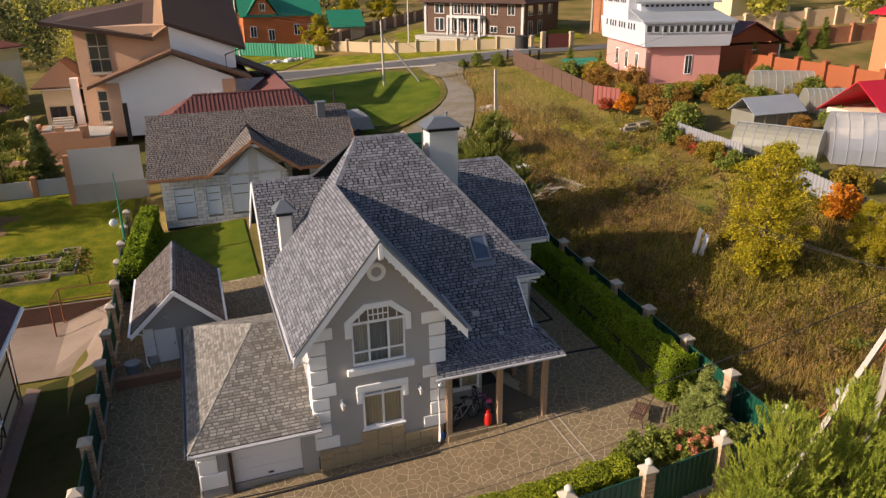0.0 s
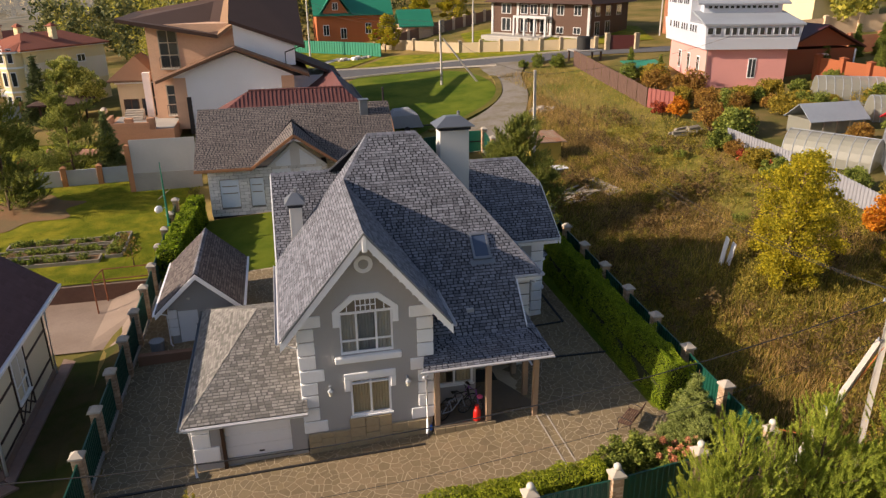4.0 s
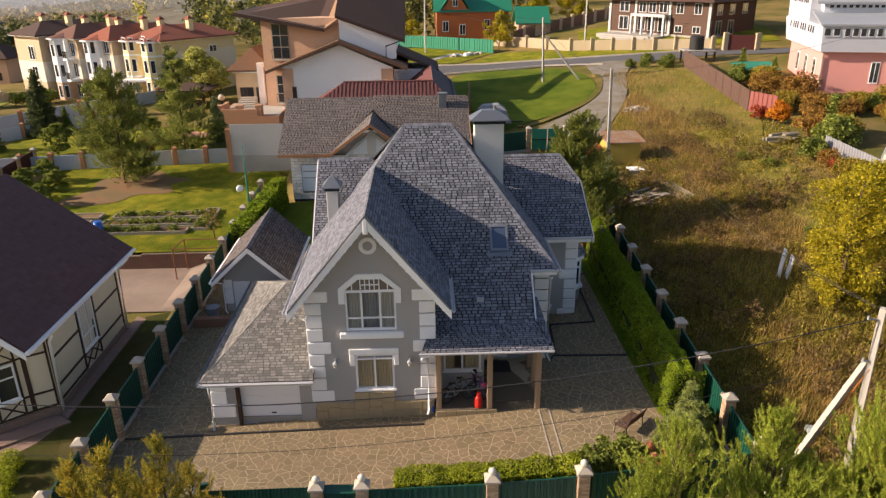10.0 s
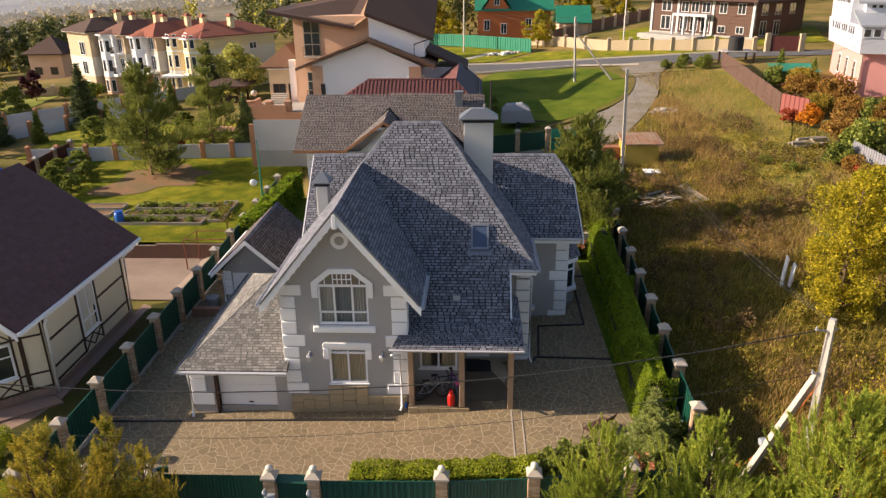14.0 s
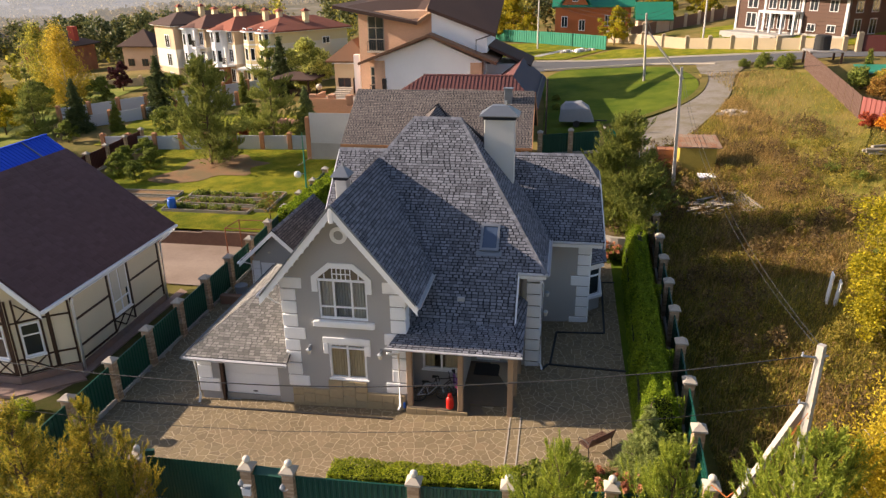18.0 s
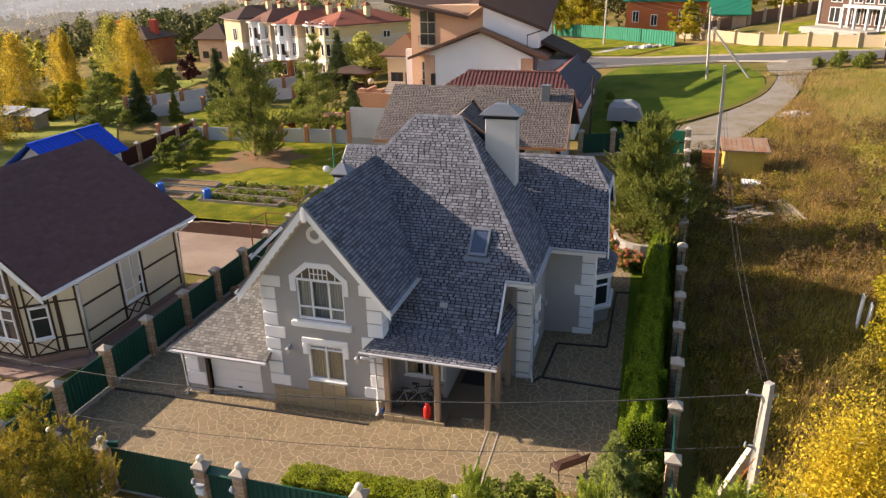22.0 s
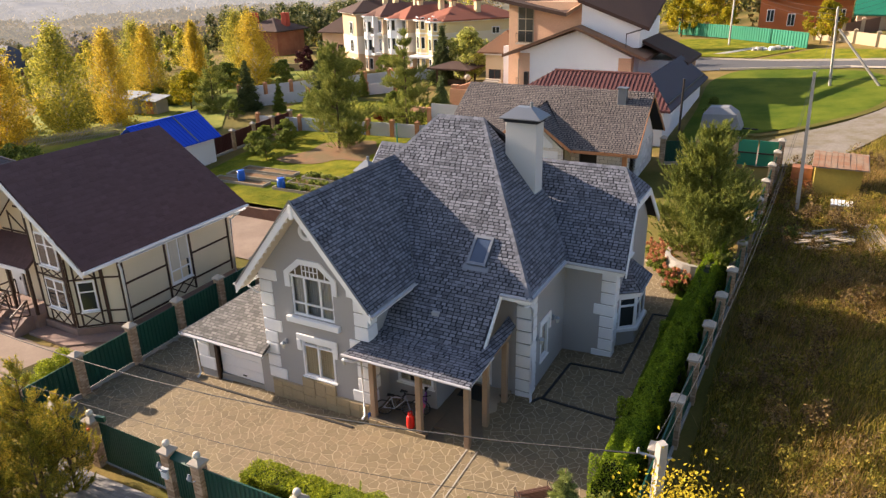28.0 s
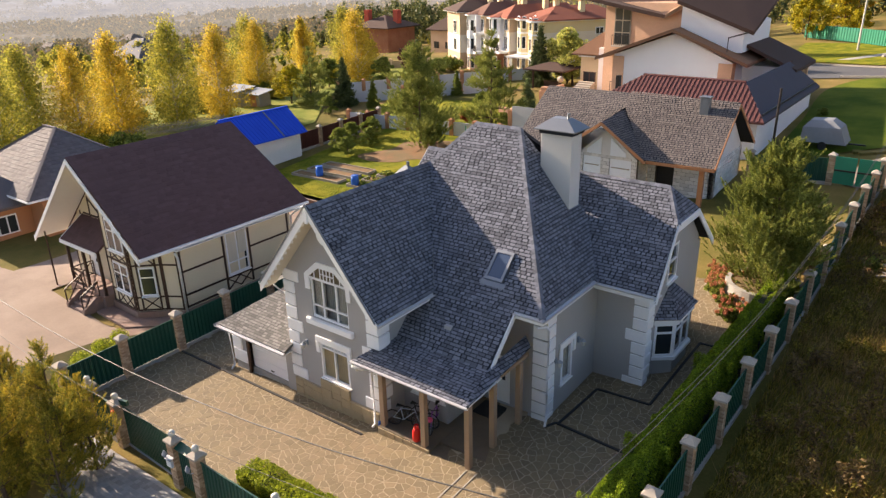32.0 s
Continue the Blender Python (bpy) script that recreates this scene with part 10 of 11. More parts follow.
for x, y, top, ps, hh, turn in ((14.1, 12.2, 6.6, PA, 6.2, 20), (16.3, 12.0, 6.9, PA, 6.2, 140), (17.9, 11.2, 5.9, PB, 5.6, 80), (12.7, 10.9, 5.0, PB, 5.6, 210), (19.2, 10.3, 8.6, PA, 6.2, 300), (20.9, 13.0, 5.4, PB, 5.6, 10)):
    z = gz(x, y)
    grown("young_pine", (x, y, z), "dense young pine with light green needles by the street fence", "pine tree", "street pines", ps, turn, (top - z) / hh)
for x, y, top, ps, hh, turn in ((-0.15, 13.75, 5.5, PC, 6.3, 0), (0.3, 14.55, 3.9, PCS, 4.2, 60), (-0.5, 11.7, 6.6, PC, 6.3, 130), (-2.3, 13.2, 5.2, PC, 6.3, 200), (-1.5, 14.9, 3.3, PCS, 4.2, 290), (-3.4, 11.6, 5.2, PC, 6.3, 35), (1.2, 12.9, 3.5, PCS, 4.2, 100), (-4.4, 13.0, 4.0, PCS, 4.2, 170)):
    z = gz(x, y)
    grown("young_pine", (x, y, z), "young pine with green and yellowing needles by the street fence", "pine tree", "yellowing street pines", ps, turn, (top - z) / hh)
# yellow birch by the pole
YB = birch_parts(10.8, 2.75, 41, leaf_mat("bright_birch_leaf", (0.50, 0.385, 0.03), (0.64, 0.485, 0.04), 0.28, 0.5), 520, 210, 0.047, 0.05, 1.05)
grown("birch", on_ground(20.7, 10.8), "bright yellow autumn birch by the power pole", "birch tree", "", YB, 0, (10.6 - gz(20.7, 10.8)) / 10.8)
grown("birch", on_ground(23.2, 10.6), "bright yellow autumn birch beside the field", "birch tree", "", YB, 100, 0.6)
# spruce, shrubs and flowers in the corner bed
grown("spruce", on_ground(16.85, 18.3), "small olive-green spruce in the corner bed", "spruce tree", "", spruce_parts(3.4, 1.15, 51, leaf_mat("pale_spruce_needle", (0.21, 0.26, 0.072), (0.31, 0.345, 0.10), 0.3), 6500, 0.13))
BS = bush_parts(0.85, 1.2, 52, SHRUB, 40, 110, 0.075)
for x, y, s, a in ((13.3, 17.7, 1.0, 0), (14.4, 18.0, 1.1, 90), (15.2, 17.4, 0.9, 200), (17.6, 19.6, 1.1, 40), (17.4, 17.0, 1.0, 120)):
    grown("shrub", on_ground(x, y), "leafy green shrub in the corner bed", "shrub", "corner shrubs", BS, a, s)
HY = bush_parts(0.6, 0.95, 53, SHRUB, 26, 80, 0.08)
heads = np.random.default_rng(5)
hv, hf = leaf_cloud(clump_points(np.stack([heads.uniform(-0.5, 0.5, 17), heads.uniform(-0.45, 0.45, 17), heads.uniform(0.6, 1.0, 17)], 1), np.full(17, 0.1), 60, 9), 0.05, 10)
HYD = HY + [("flower_head", array_mesh("flower_head", hv, hf, ROSE_L))]
for x, y, s in ((15.6, 17.3, 1.25), (16.2, 17.1, 1.15), (16.0, 37.9, 1.0), (16.7, 37.2, 1.0), (15.4, 39.0, 1.1), (15.1, 40.0, 1.1), (16.3, 36.9, 0.8), (15.0, 39.3, 0.9), (15.7, 40.4, 1.1), (14.7, 40.8, 1.0)):
    grown("hydrangea", on_ground(x, y), "hydrangea bush with faded pink flower heads", "hydrangea", "hydrangeas", HYD, x * 60, s)
rv, rf = leaf_cloud(clump_points([(0, 0, 0.35), (0.3, 0.2, 0.3), (-0.25, 0.1, 0.3)], [0.16, 0.14, 0.13], 60, 4), 0.07, 6)
RF = [("blossom", array_mesh("blossom", rv, rf, mat("red_petal", (0.6, 0.02, 0.02), 0.1, 8, 0.1, 1, 0.6, 0)))]
for x, y in ((15.65, 38.4), (15.85, 38.05), (15.5, 38.75)):
    grown("red_geranium", on_ground(x, y), "low bright red flowers by the path", "flowers", "red flowers", RF + bush_parts(0.3, 0.35, 54, SHRUB, 8, 40, 0.06))
# round planter with its pine
plz = gz(17.2, 39.8)
pln = thing("round_planter", (17.2, 39.6, plz), "round stone planter full of reddish soil", "planter")
part("rim_wall", Shape().ring((17.2, 39.7, plz - 0.1), "z", 1.55, 1.8, 0.95, 26), CONCRETE, pln)
part("soil", Shape().tube([(17.2, 39.7, plz), (17.2, 39.7, plz + 0.78)], [1.54, 1.54], 24), SOIL, pln)
PD = pine_parts(7.2, 2.75, 61, PINE_MID, 0.46, 0.03, 0.5, 0.019, 0.34, 46, twigs=25, spire=0.72, needle=0.26, upright=0.9, skirt=0.85)
grown("pine", (17.25, 39.9, plz + 0.7), "broad green pine growing from the round planter", "pine tree", "", PD, 0, 0.93)
grown("pine", on_ground(16.9, 44.2), "green pine by the field fence", "pine tree", "", PD, 140, 0.62)
# clipped balls on the neighbour's lawn
CBL = leaf_cloud(clump_points([(0, 0, 0.4)], [0.55], 1800, 8), 0.055, 9)
CB = [("stem", mesh_of("stem", Shape().tube([(0, 0, -0.1), (0, 0, 0.3)], 0.03, 5), BARK)), ("foliage", array_mesh("foliage", *CBL, BOX_HEDGE))]
for x, y, s in ((-8.8, 19.7, 1.0), (-9.1, 20.8, 0.95), (-8.3, 18.4, 1.05), (-6.6, 17.6, 0.9), (-7.6, 17.0, 0.8)):
    grown("round_shrub", on_ground(x, y), "clipped round yellow-green shrub on the lawn", "shrub", "clipped round shrubs", CB, 0, s)

# trees of the gardens behind
FP = pine_parts(9.5, 3.3, 62, PINE_FAR, 0.6, 0.06, 0.55, 0.026, 0.22, 50, twigs=17, spire=0.68, needle=0.3, upright=0.6, skirt=0.8)
FP2 = pine_parts(9.0, 3.0, 63, PINE_FAR, 0.85, 0.05, 0.55, 0.024, 0.05, 46, twigs=18, spire=0.95, needle=0.3, upright=0.6, skirt=0.85)
grown("pine", on_ground(-17.7, 56.3), "spreading dark pine over bare soil", "pine tree", "garden pines", FP, 0, 0.97)
grown("pine", on_ground(-43.4, 66.6), "dark round pine beside the birches", "pine tree", "garden pines", FP2, 200, 0.78)
grown("pine", on_ground(-14.8, 64.0), "dark pine behind the pale fence", "pine tree", "garden pines", FP2, 40, 1.05)
SP1 = spruce_parts(6.0, 1.7, 64, SPRUCE_N, 3000, 0.26)
SP2 = spruce_parts(7.0, 2.0, 65, SPRUCE_DARK, 3000, 0.3)
TH = spruce_parts(3.2, 0.75, 66, SHRUB, 1600, 0.2)
for x, y, s, ps, lab in ((-12.4, 66.8, 0.85, SP1, "blue-green spruce by the pale screen"), (-33.8, 76.0, 1.05, SP2, "dark spruce beside a lawn"), (-39.6, 68.6, 0.86, SP2, "dark spruce by the fence"),
                          (-35.2, 69, 1.1, TH, "slim green thuja on the lawn"), (-30.0, 79.0, 1.0, TH, "slim green thuja on the lawn"), (-32.0, 77.5, 0.9, TH, "slim green thuja on the lawn"), (-27.0, 84.0, 1.2, TH, "slim green thuja by the fence"),
                          (-23.5, 88.5, 1.1, SP2, "tall dark spruce before the terraced houses")):
    grown("spruce", on_ground(x, y), lab, "conifer", "", ps, x * 37, s)
PT = leafy_parts(6.5, 3.6, 75, PALEGREEN_L, 110, 120, 0.2, 0.1)
RT = leafy_parts(6.5, 3.4, 71, WILLOW, 70, 120, 0.2, 0.2)
GT = leafy_parts(5.0, 2.6, 72, SHRUB, 60, 110, 0.2, 0.15)
grown("tree", on_ground(-20.5, 90.5), "round pale green tree before the terraced houses", "tree", "", PT, 0, 1.0)
for x, y, s, a in ((-24.6, 52.5, 0.42, 0), (-22.8, 54.8, 0.36, 80), (-24.5, 57.2, 0.42, 160), (-22.0, 51.0, 0.36, 200), (-25.5, 55, 0.4, 20), (-37.6, 63.8, 0.45, 90), (-28.0, 66.5, 0.6, 30), (-24.0, 65, 0.5, 100), (-52, 78, 0.8, 0), (-47, 84, 0.7, 60), (-40, 88, 0.6, 10), (-36, 94, 0.6, 10), (-20, 70, 0.5, 10)):
    grown("shrub", on_ground(x, y), "large green garden shrub", "shrub", "garden shrubs", GT, a, s)
PL = leafy_parts(4.0, 2.0, 73, PLUM_L, 40, 110, 0.2, 0.15)
grown("plum_tree", on_ground(-51, 95), "dark plum-red ornamental tree", "tree", "", PL)
RB = bush_parts(1.2, 1.8, 74, RED_L, 30, 90, 0.14)
grown("red_bush", on_ground(-19.0, 66.0), "red-leaved bush between pines", "shrub", "", RB, 0, 0.8)
SAP = leafy_parts(2.2, 0.8, 76, leaf_mat("russet_leaf", (0.25, 0.17, 0.04), (0.33, 0.22, 0.05), 0.3, 0.4), 16, 14, 0.09, 0.3)
grown("sapling", on_ground(-6.9, 43.6), "thin young fruit tree with few brownish leaves", "tree", "", SAP)
# yellow birches on the valley side
BV = [birch_parts(13.5, r_, 81 + k, m_, 240, 60, 0.19, 0.10, 1.0, True) for k, (m_, r_) in enumerate(((BIRCH_Y, 4.4), (BIRCH_G, 4.4), (BIRCH_Y, 2.1), (BIRCH_Y, 5.2)))]
spots = ((-52, 34, 11.5, 1), (-57, 39, 11, 1), (-51.5, 41.5, 10.5, 0), (-52.5, 46.4, 11.2, 0), (-51.5, 52.8, 11.9, 1), (-50.2, 58.2, 10.6, 0), (-57.5, 70.0, 9.9, 0), (-62.5, 72.5, 10.5, 1), (-60.5, 81.5, 9.4, 2), (-51.8, 84.0, 10.2, 3), (-57.0, 86.5, 10.4, 1),
         (-64, 40, 10, 1), (-67, 30, 10, 1), (-60, 50, 8.5, 1), (-70, 78, 8.0, 1), (-72, 92, 8.5, 0))
for k, (x, y, h_, m_) in enumerate(spots):
    grown("birch", on_ground(x, y), "tall birch in yellow autumn leaf" if m_ != 1 else "tall birch turning from green to yellow", "birch tree", "valley birches", BV[m_], k * 67, h_ / 13.5)
for x, y, s in ((-47.6, 67.0, 0.72), (-66, 100, 0.9)):
    grown("tree", on_ground(x, y), "yellow-green round tree among birches", "tree", "", RT, x * 11, s)
rnd = random.Random(23)
SC = [bush_parts(1.5, 1.7, 95 + k, m_, 34, 70, 0.16) for k, m_ in enumerate((SHRUB, WILLOW, BIRCH_G))]
for k in range(60):
    x, y = rnd.uniform(-66, -42), rnd.uniform(30, 100)
    if x > -53 and 44 < y < 96:
        x -= 14
    grown("scrub_bush", on_ground(x, y), "rough scrub bush under the birches", "shrub", "valley scrub", SC[k % 3], k * 47, 0.6 + rnd.random() * 0.9)
# right-hand side
YT = leafy_parts(6.9, 2.3, 91, WILLOW, 200, 170, 0.08, 0.04, BARK, 5)
grown("willow_bush", on_ground(27.6, 27.6), "tall yellow-green bushy tree in the field", "tree", "", YT, 0, 1.0)
grown("willow_bush", on_ground(33.0, 25.5), "low yellow-green bushy tree in the field", "tree", "", YT, 90, 0.5)
OB = bush_parts(1.3, 2.6, 92, ORANGE_L, 40, 100, 0.13)
for x, y, s in ((35.7, 30.3, 0.95), (38.0, 56.9, 0.8), (38.6, 26.5, 0.9)):
    grown("orange_bush", on_ground(x, y), "bright orange autumn bush", "shrub", "orange bushes", OB, x * 30, s)
for x, y, s in ((37.2, 58.6, 0.75), (39.6, 54.0, 0.9), (36.4, 40.5, 0.7), (36.2, 44.0, 0.6)):
    grown("red_bush", on_ground(x, y), "red autumn bush at the fence", "shrub", "red bushes", RB, x * 30, s)
GB = bush_parts(1.5, 2.1, 93, SHRUB, 40, 90, 0.13)
YBS = bush_parts(1.4, 1.8, 94, leaf_mat("ochre_leaf", (0.25, 0.21, 0.03), (0.38, 0.27, 0.035), 0.35, 0.4), 46, 110, 0.1)
YBR = bush_parts(1.3, 1.9, 97, leaf_mat("rusty_leaf", (0.26, 0.13, 0.03), (0.34, 0.2, 0.04), 0.4, 0.35), 40, 100, 0.1)
rnd = random.Random(17)
for k in range(26):
    x, y = 41.0 + rnd.random() * 14, 50.5 + rnd.random() * 9.5
    if x > 45.0 and y > 59.5:
        y -= 5
    grown("garden_bush", on_ground(x, y), "bush of the allotment garden in autumn colour", "shrub", "allotment bushes", (YBS, YBS, YBR, GB)[k % 4], k * 50, 0.6 + 0.5 * rnd.random())
for k, (x, y, s) in enumerate(((38.8, 49.5, 1.2), (38.5, 52.2, 1.3), (40.2, 51.0, 1.1), (36.3, 47.4, 0.8), (36.4, 45.6, 0.7), (36.2, 42.4, 0.9), (36.0, 40.0, 0.8), (41.0, 66.5, 1.2), (42.5, 69.5, 1.2), (41.0, 72.0, 1.0), (43.2, 63.8, 1.3), (40.2, 60.5, 1.0), (49, 43.5, 0.9), (46, 44, 0.8), (39.5, 33.0, 1.0), (42.0, 31.0, 1.1), (40, 28, 1.1), (45, 30, 1.2), (38.8, 36, 0.8), (49, 49, 0.8), (56, 57, 0.8), (56.5, 60, 0.8))):
    grown("garden_bush", on_ground(x, y), "bush of the allotment garden in autumn colour", "shrub", "allotment bushes", (GB, YBR, YBS)[k % 3], k * 70, s)
for x, y, s in ((42.6, 75.5, 1.0), (45.0, 73.0, 0.75), (62.0, 60, 1.0), (63.5, 62, 1.0), (69, 71.5, 1.2), (72, 71, 1.2), (75, 70.5, 1.2), (60.5, 66.2, 1.1)):
    grown("thuja", on_ground(x, y), "slim green thuja in a garden", "conifer", "slim thujas", TH, x * 20, s)
for x, y, s in ((33.5, 86.5, 0.5), (35.0, 85.5, 0.55), (37.0, 84.0, 0.7), (36.0, 88.2, 0.6), (38.2, 86.5, 0.6), (12.6, 72, 0.35), (12.5, 76, 0.35)):
    grown("garden_bush", on_ground(x, y), "small green bush by the track", "shrub", "track bushes", GB, x * 40, s)
for x, y, s in ((20.4, 116.5, 1.0), (3.0, 140, 1.3), (29.0, 133, 1.1), (-1.0, 133, 1.2), (36, 133, 1.2), (6, 131, 0.8)):
    grown("tree", on_ground(x, y), "round tree turning yellow by the brick house", "tree", "", RT, x * 30, s * 0.85)
for x, y, s in ((-8.5, 104, 0.7), (-11, 98, 0.8), (-5, 112, 0.7)):
    grown("birch", on_ground(x, y), "yellow-green birch beyond the villa", "birch tree", "", BV[1], x * 30, s)

# ---- wild grass of the field ----
def grass(name, n, seed, region, hmin, hmax, width, material, label, keep):
    g = np.random.default_rng(seed)
    x = g.uniform(region[0], region[1], n)
    y = region[2] + (region[3] - region[2]) * g.uniform(0, 1, n) ** 1.25
    ok = np.array([keep(a, b) > r for a, b, r in zip(x, y, g.random(n))])
    x, y = x[ok], y[ok]
    n = len(x)
    z = np.array([gz(a, b) for a, b in zip(x, y)]) - 0.03
    hh = g.uniform(hmin, hmax, n)
    ang = g.uniform(0, 2 * math.pi, n)
    w = width * g.uniform(0.6, 1.4, n)
    lx, ly = g.normal(0, 0.28, n) * hh + 0.12 * hh, g.normal(0, 0.28, n) * hh
    p = np.stack([x, y, z], 1)
    s = np.stack([np.cos(ang) * w, np.sin(ang) * w, np.zeros(n)], 1)
    tip = p + np.stack([lx, ly, hh], 1)
    v = np.stack([p - s, p + s, tip], 1).reshape(-1, 3)
    return tagged(new(name, array_mesh(name, v, np.arange(3 * n).reshape(-1, 3), material)), label, "grass", kind="stuff")


def patchy(x, y, k, s=0.12):
    return noise.noise((x * s, y * s, k)) + 0.35 * noise.noise((x * s * 4, y * s * 4, k + 5))


def in_field(x, y):
    if 35 < y <= 57 and x > 30.2:
        return 0.22
    if y < 50:
        return x > 19.4 and x < 36.6
    if y < 57:
        return x > 20.0 and x < 37
    if y > 57 and x > 31 - 0.1 * (y - 64):
        return 0.25
    edge_ = 23.0 + (y - 57) * 0.42
    return x > edge_ and x < 38.5 and y < 84


band = lambda x, y: math.exp(-((x - (23.5 + 0.16 * (y - 25))) / 3.2) ** 2)
# weeds standing in the field
WC = [bush_parts(0.75, 0.95, 151, WEED, 22, 60, 0.06), bush_parts(0.7, 0.8, 152, SHRUB, 20, 60, 0.06), bush_parts(0.6, 1.0, 153, DRYGRASS, 18, 60, 0.055)]
WSTEM = ("stem", mesh_of("stem", Shape().tube([(0, 0, -0.1), (0.02, 0.01, 0.4), (0.0, 0.05, 0.7)], [0.03, 0.02, 0.01], 5), BARK))
WC = [[WSTEM] + [q for q in w if q[0] != "stem"] for w in WC]
wr = random.Random(77)
for k in range(46):
    x, y = wr.uniform(20.2, 34.0), wr.uniform(13.0, 50.0)
    if in_field(x, y):
        grown("weed_clump", on_ground(x, y), ("green weed clump among field grass", "dark leafy weed clump among field grass", "dry brown weed clump among field grass")[k % 3], "weeds", "field weeds", WC[k % 3], k * 50, wr.uniform(0.45, 1.05))
grass("dry_grass", 250000, 101, (19.3, 38, 7, 84), 0.22, 0.72, 0.016, DRYGRASS, "tall dry yellow-brown grass of the field", lambda x, y: float(in_field(x, y)) * max(0.08, 0.14 + 0.25 * (x < 24.5) + 0.7 * band(x, y) * (y > 34) + 0.9 * patchy(x, y, 3)))
grass("green_grass", 240000, 102, (19.3, 38, 7, 84), 0.12, 0.45, 0.02, WEED, "green weeds among the dry grass", lambda x, y: float(in_field(x, y)) * max(0.12, 0.75 - 0.5 * band(x, y) * (y > 36) - 0.8 * patchy(x, y, 3)))
grass("verge_grass", 60000, 103, (-12, 20, 5, 15.4), 0.15, 0.5, 0.022, WEED, "rough grass outside the street fence", lambda x, y: 0.9 * (x < 0.2 or x > 12.9) * (not (-2.6 < x < 0.8 and y > 12.5 - 0.9 * (x + 1))))
g = np.random.default_rng(104)
wc = []
while len(wc) < 1500:
    x, y = g.uniform(19.6, 37), g.uniform(8, 60)
    if in_field(x, y) and patchy(x, y, 9, 0.2) > -0.12:
        wc.append((x, y, gz(x, y) + g.uniform(0.1, 0.45)))
bc_ = []
while len(bc_) < 700:
    x, y = g.uniform(19.6, 34), g.uniform(12, 62)
    if in_field(x, y) and patchy(x, y, 21, 0.25) > 0.02:
        bc_.append((x, y, gz(x, y) + g.uniform(0.35, 0.8)))
v, f = leaf_cloud(clump_points(bc_, g.uniform(0.18, 0.4, len(bc_)), 60, 15, 1.6), 0.06, 16, 2.6)
tagged(new("dead_weeds", array_mesh("dead_weeds", v, f, leaf_mat("russet_seed_head", (0.13, 0.085, 0.035), (0.21, 0.135, 0.055), 0.4, 0.3))), "russet seed heads of dead weeds in the field", "weeds", kind="stuff")
v, f = leaf_cloud(clump_points(wc, g.uniform(0.16, 0.46, len(wc)), 56, 12), 0.065, 13, 2.0)
tagged(new("field_weeds", array_mesh("field_weeds", v, f, WEED)), "leafy weed clumps in the field", "weeds", kind="stuff")
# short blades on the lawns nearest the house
# first blades darkened to go with the shade painted on that strip
grass("lawn_grass", 60000, 105, (-9.2, -5.4, 14.6, 34), 0.04, 0.11, 0.012, leaf_mat("shade_dark_blade", (0.05, 0.062, 0.01), (0.085, 0.08, 0.016), 0.4, 0.3), "short lawn blades beside the green fence", lambda x, y: x > -8.4 or y < 20)
grass("lawn_grass", 110000, 106, (-25, -4, 41.7, 61), 0.05, 0.14, 0.02, LAWNBLADE, "short lawn blades of the kitchen garden", lambda x, y: not (-23 < x < -7.6 and 44.4 < y < 50) and math.hypot(x + 17, (y - 55) * 1.1) > 5.2)

# ---- woods and far land ----
def woods(name, spots_, leaf, per, material, label, seed, slim=0.3):
    """Far trees, too many to count, as one mass of leaf clumps."""
    g = np.random.default_rng(seed)
    cs, rs = [], []
    for x, y, z, h in spots_:
        k = 9
        f = g.uniform(0.15, 1.0, k)
        q = slim * h * np.sin(np.pi * np.clip(f * 0.85 + 0.1, 0, 1)) * g.uniform(0.2, 0.8, k)
        a = g.uniform(0, 2 * math.pi, k)
        cs.append(np.stack([x + np.cos(a) * q, y + np.sin(a) * q, z + f * h], 1))
        rs.append(np.full(k, 0.13 * h))
    v, f = leaf_cloud(clump_points(np.concatenate(cs), np.concatenate(rs), per, seed, 1.2), leaf, seed + 1, 1.4)
    return tagged(new(name, array_mesh(name, v, f, material)), label, "woods", kind="stuff")


rnd = random.Random(5)
pine_spots, leaf_spots = [], []
for k in range(420):
    x, y = rnd.uniform(-50, 130), rnd.uniform(142, 330)
    (pine_spots if rnd.random() < 0.62 else leaf_spots).append((x, y, far_drop(x, y), rnd.uniform(9, 15)))
for k in range(120):
    x = rnd.uniform(-120, -48)
    y = rnd.uniform(134, 165) - 0.25 * (x + 84)
    pine_spots.append((x, y, far_drop(x, y), rnd.uniform(6, 10)))
for k in range(150):
    x, y = rnd.uniform(-260, -105), rnd.uniform(30, 260)
    (leaf_spots if rnd.random() < 0.6 else pine_spots).append((x, y, far_drop(x, y), rnd.uniform(3, 6)))
for k in range(60):
    x, y = rnd.uniform(-150, -78), rnd.uniform(20, 120)
    (leaf_spots if rnd.random() < 0.6 else pine_spots).append((x, y, far_drop(x, y), rnd.uniform(3, 7)))
for k in range(90):
    x, y = rnd.uniform(78, 170), rnd.uniform(50, 140)
    leaf_spots.append((x, y, far_drop(x, y), rnd.uniform(6, 12)))
scrub_spots = []
for k in range(620):
    x, y = rnd.uniform(-270, -74), rnd.uniform(0, 250)
    if x > -110 and 112 < y < 140:
        continue
    scrub_spots.append((x, y, far_drop(x, y), rnd.uniform(1.6, 4.0)))
woods("far_scrub", scrub_spots[::2], 0.42, 20, SHRUB, "green scrub down the valley side", 17, 0.4)
woods("far_autumn_scrub", scrub_spots[1::2], 0.42, 20, BIRCH_G, "yellowing scrub down the valley side", 18, 0.4)
woods("pine_woods", pine_spots, 0.55, 34, FOREST, "dark pine woods beyond the houses", 7, 0.2)
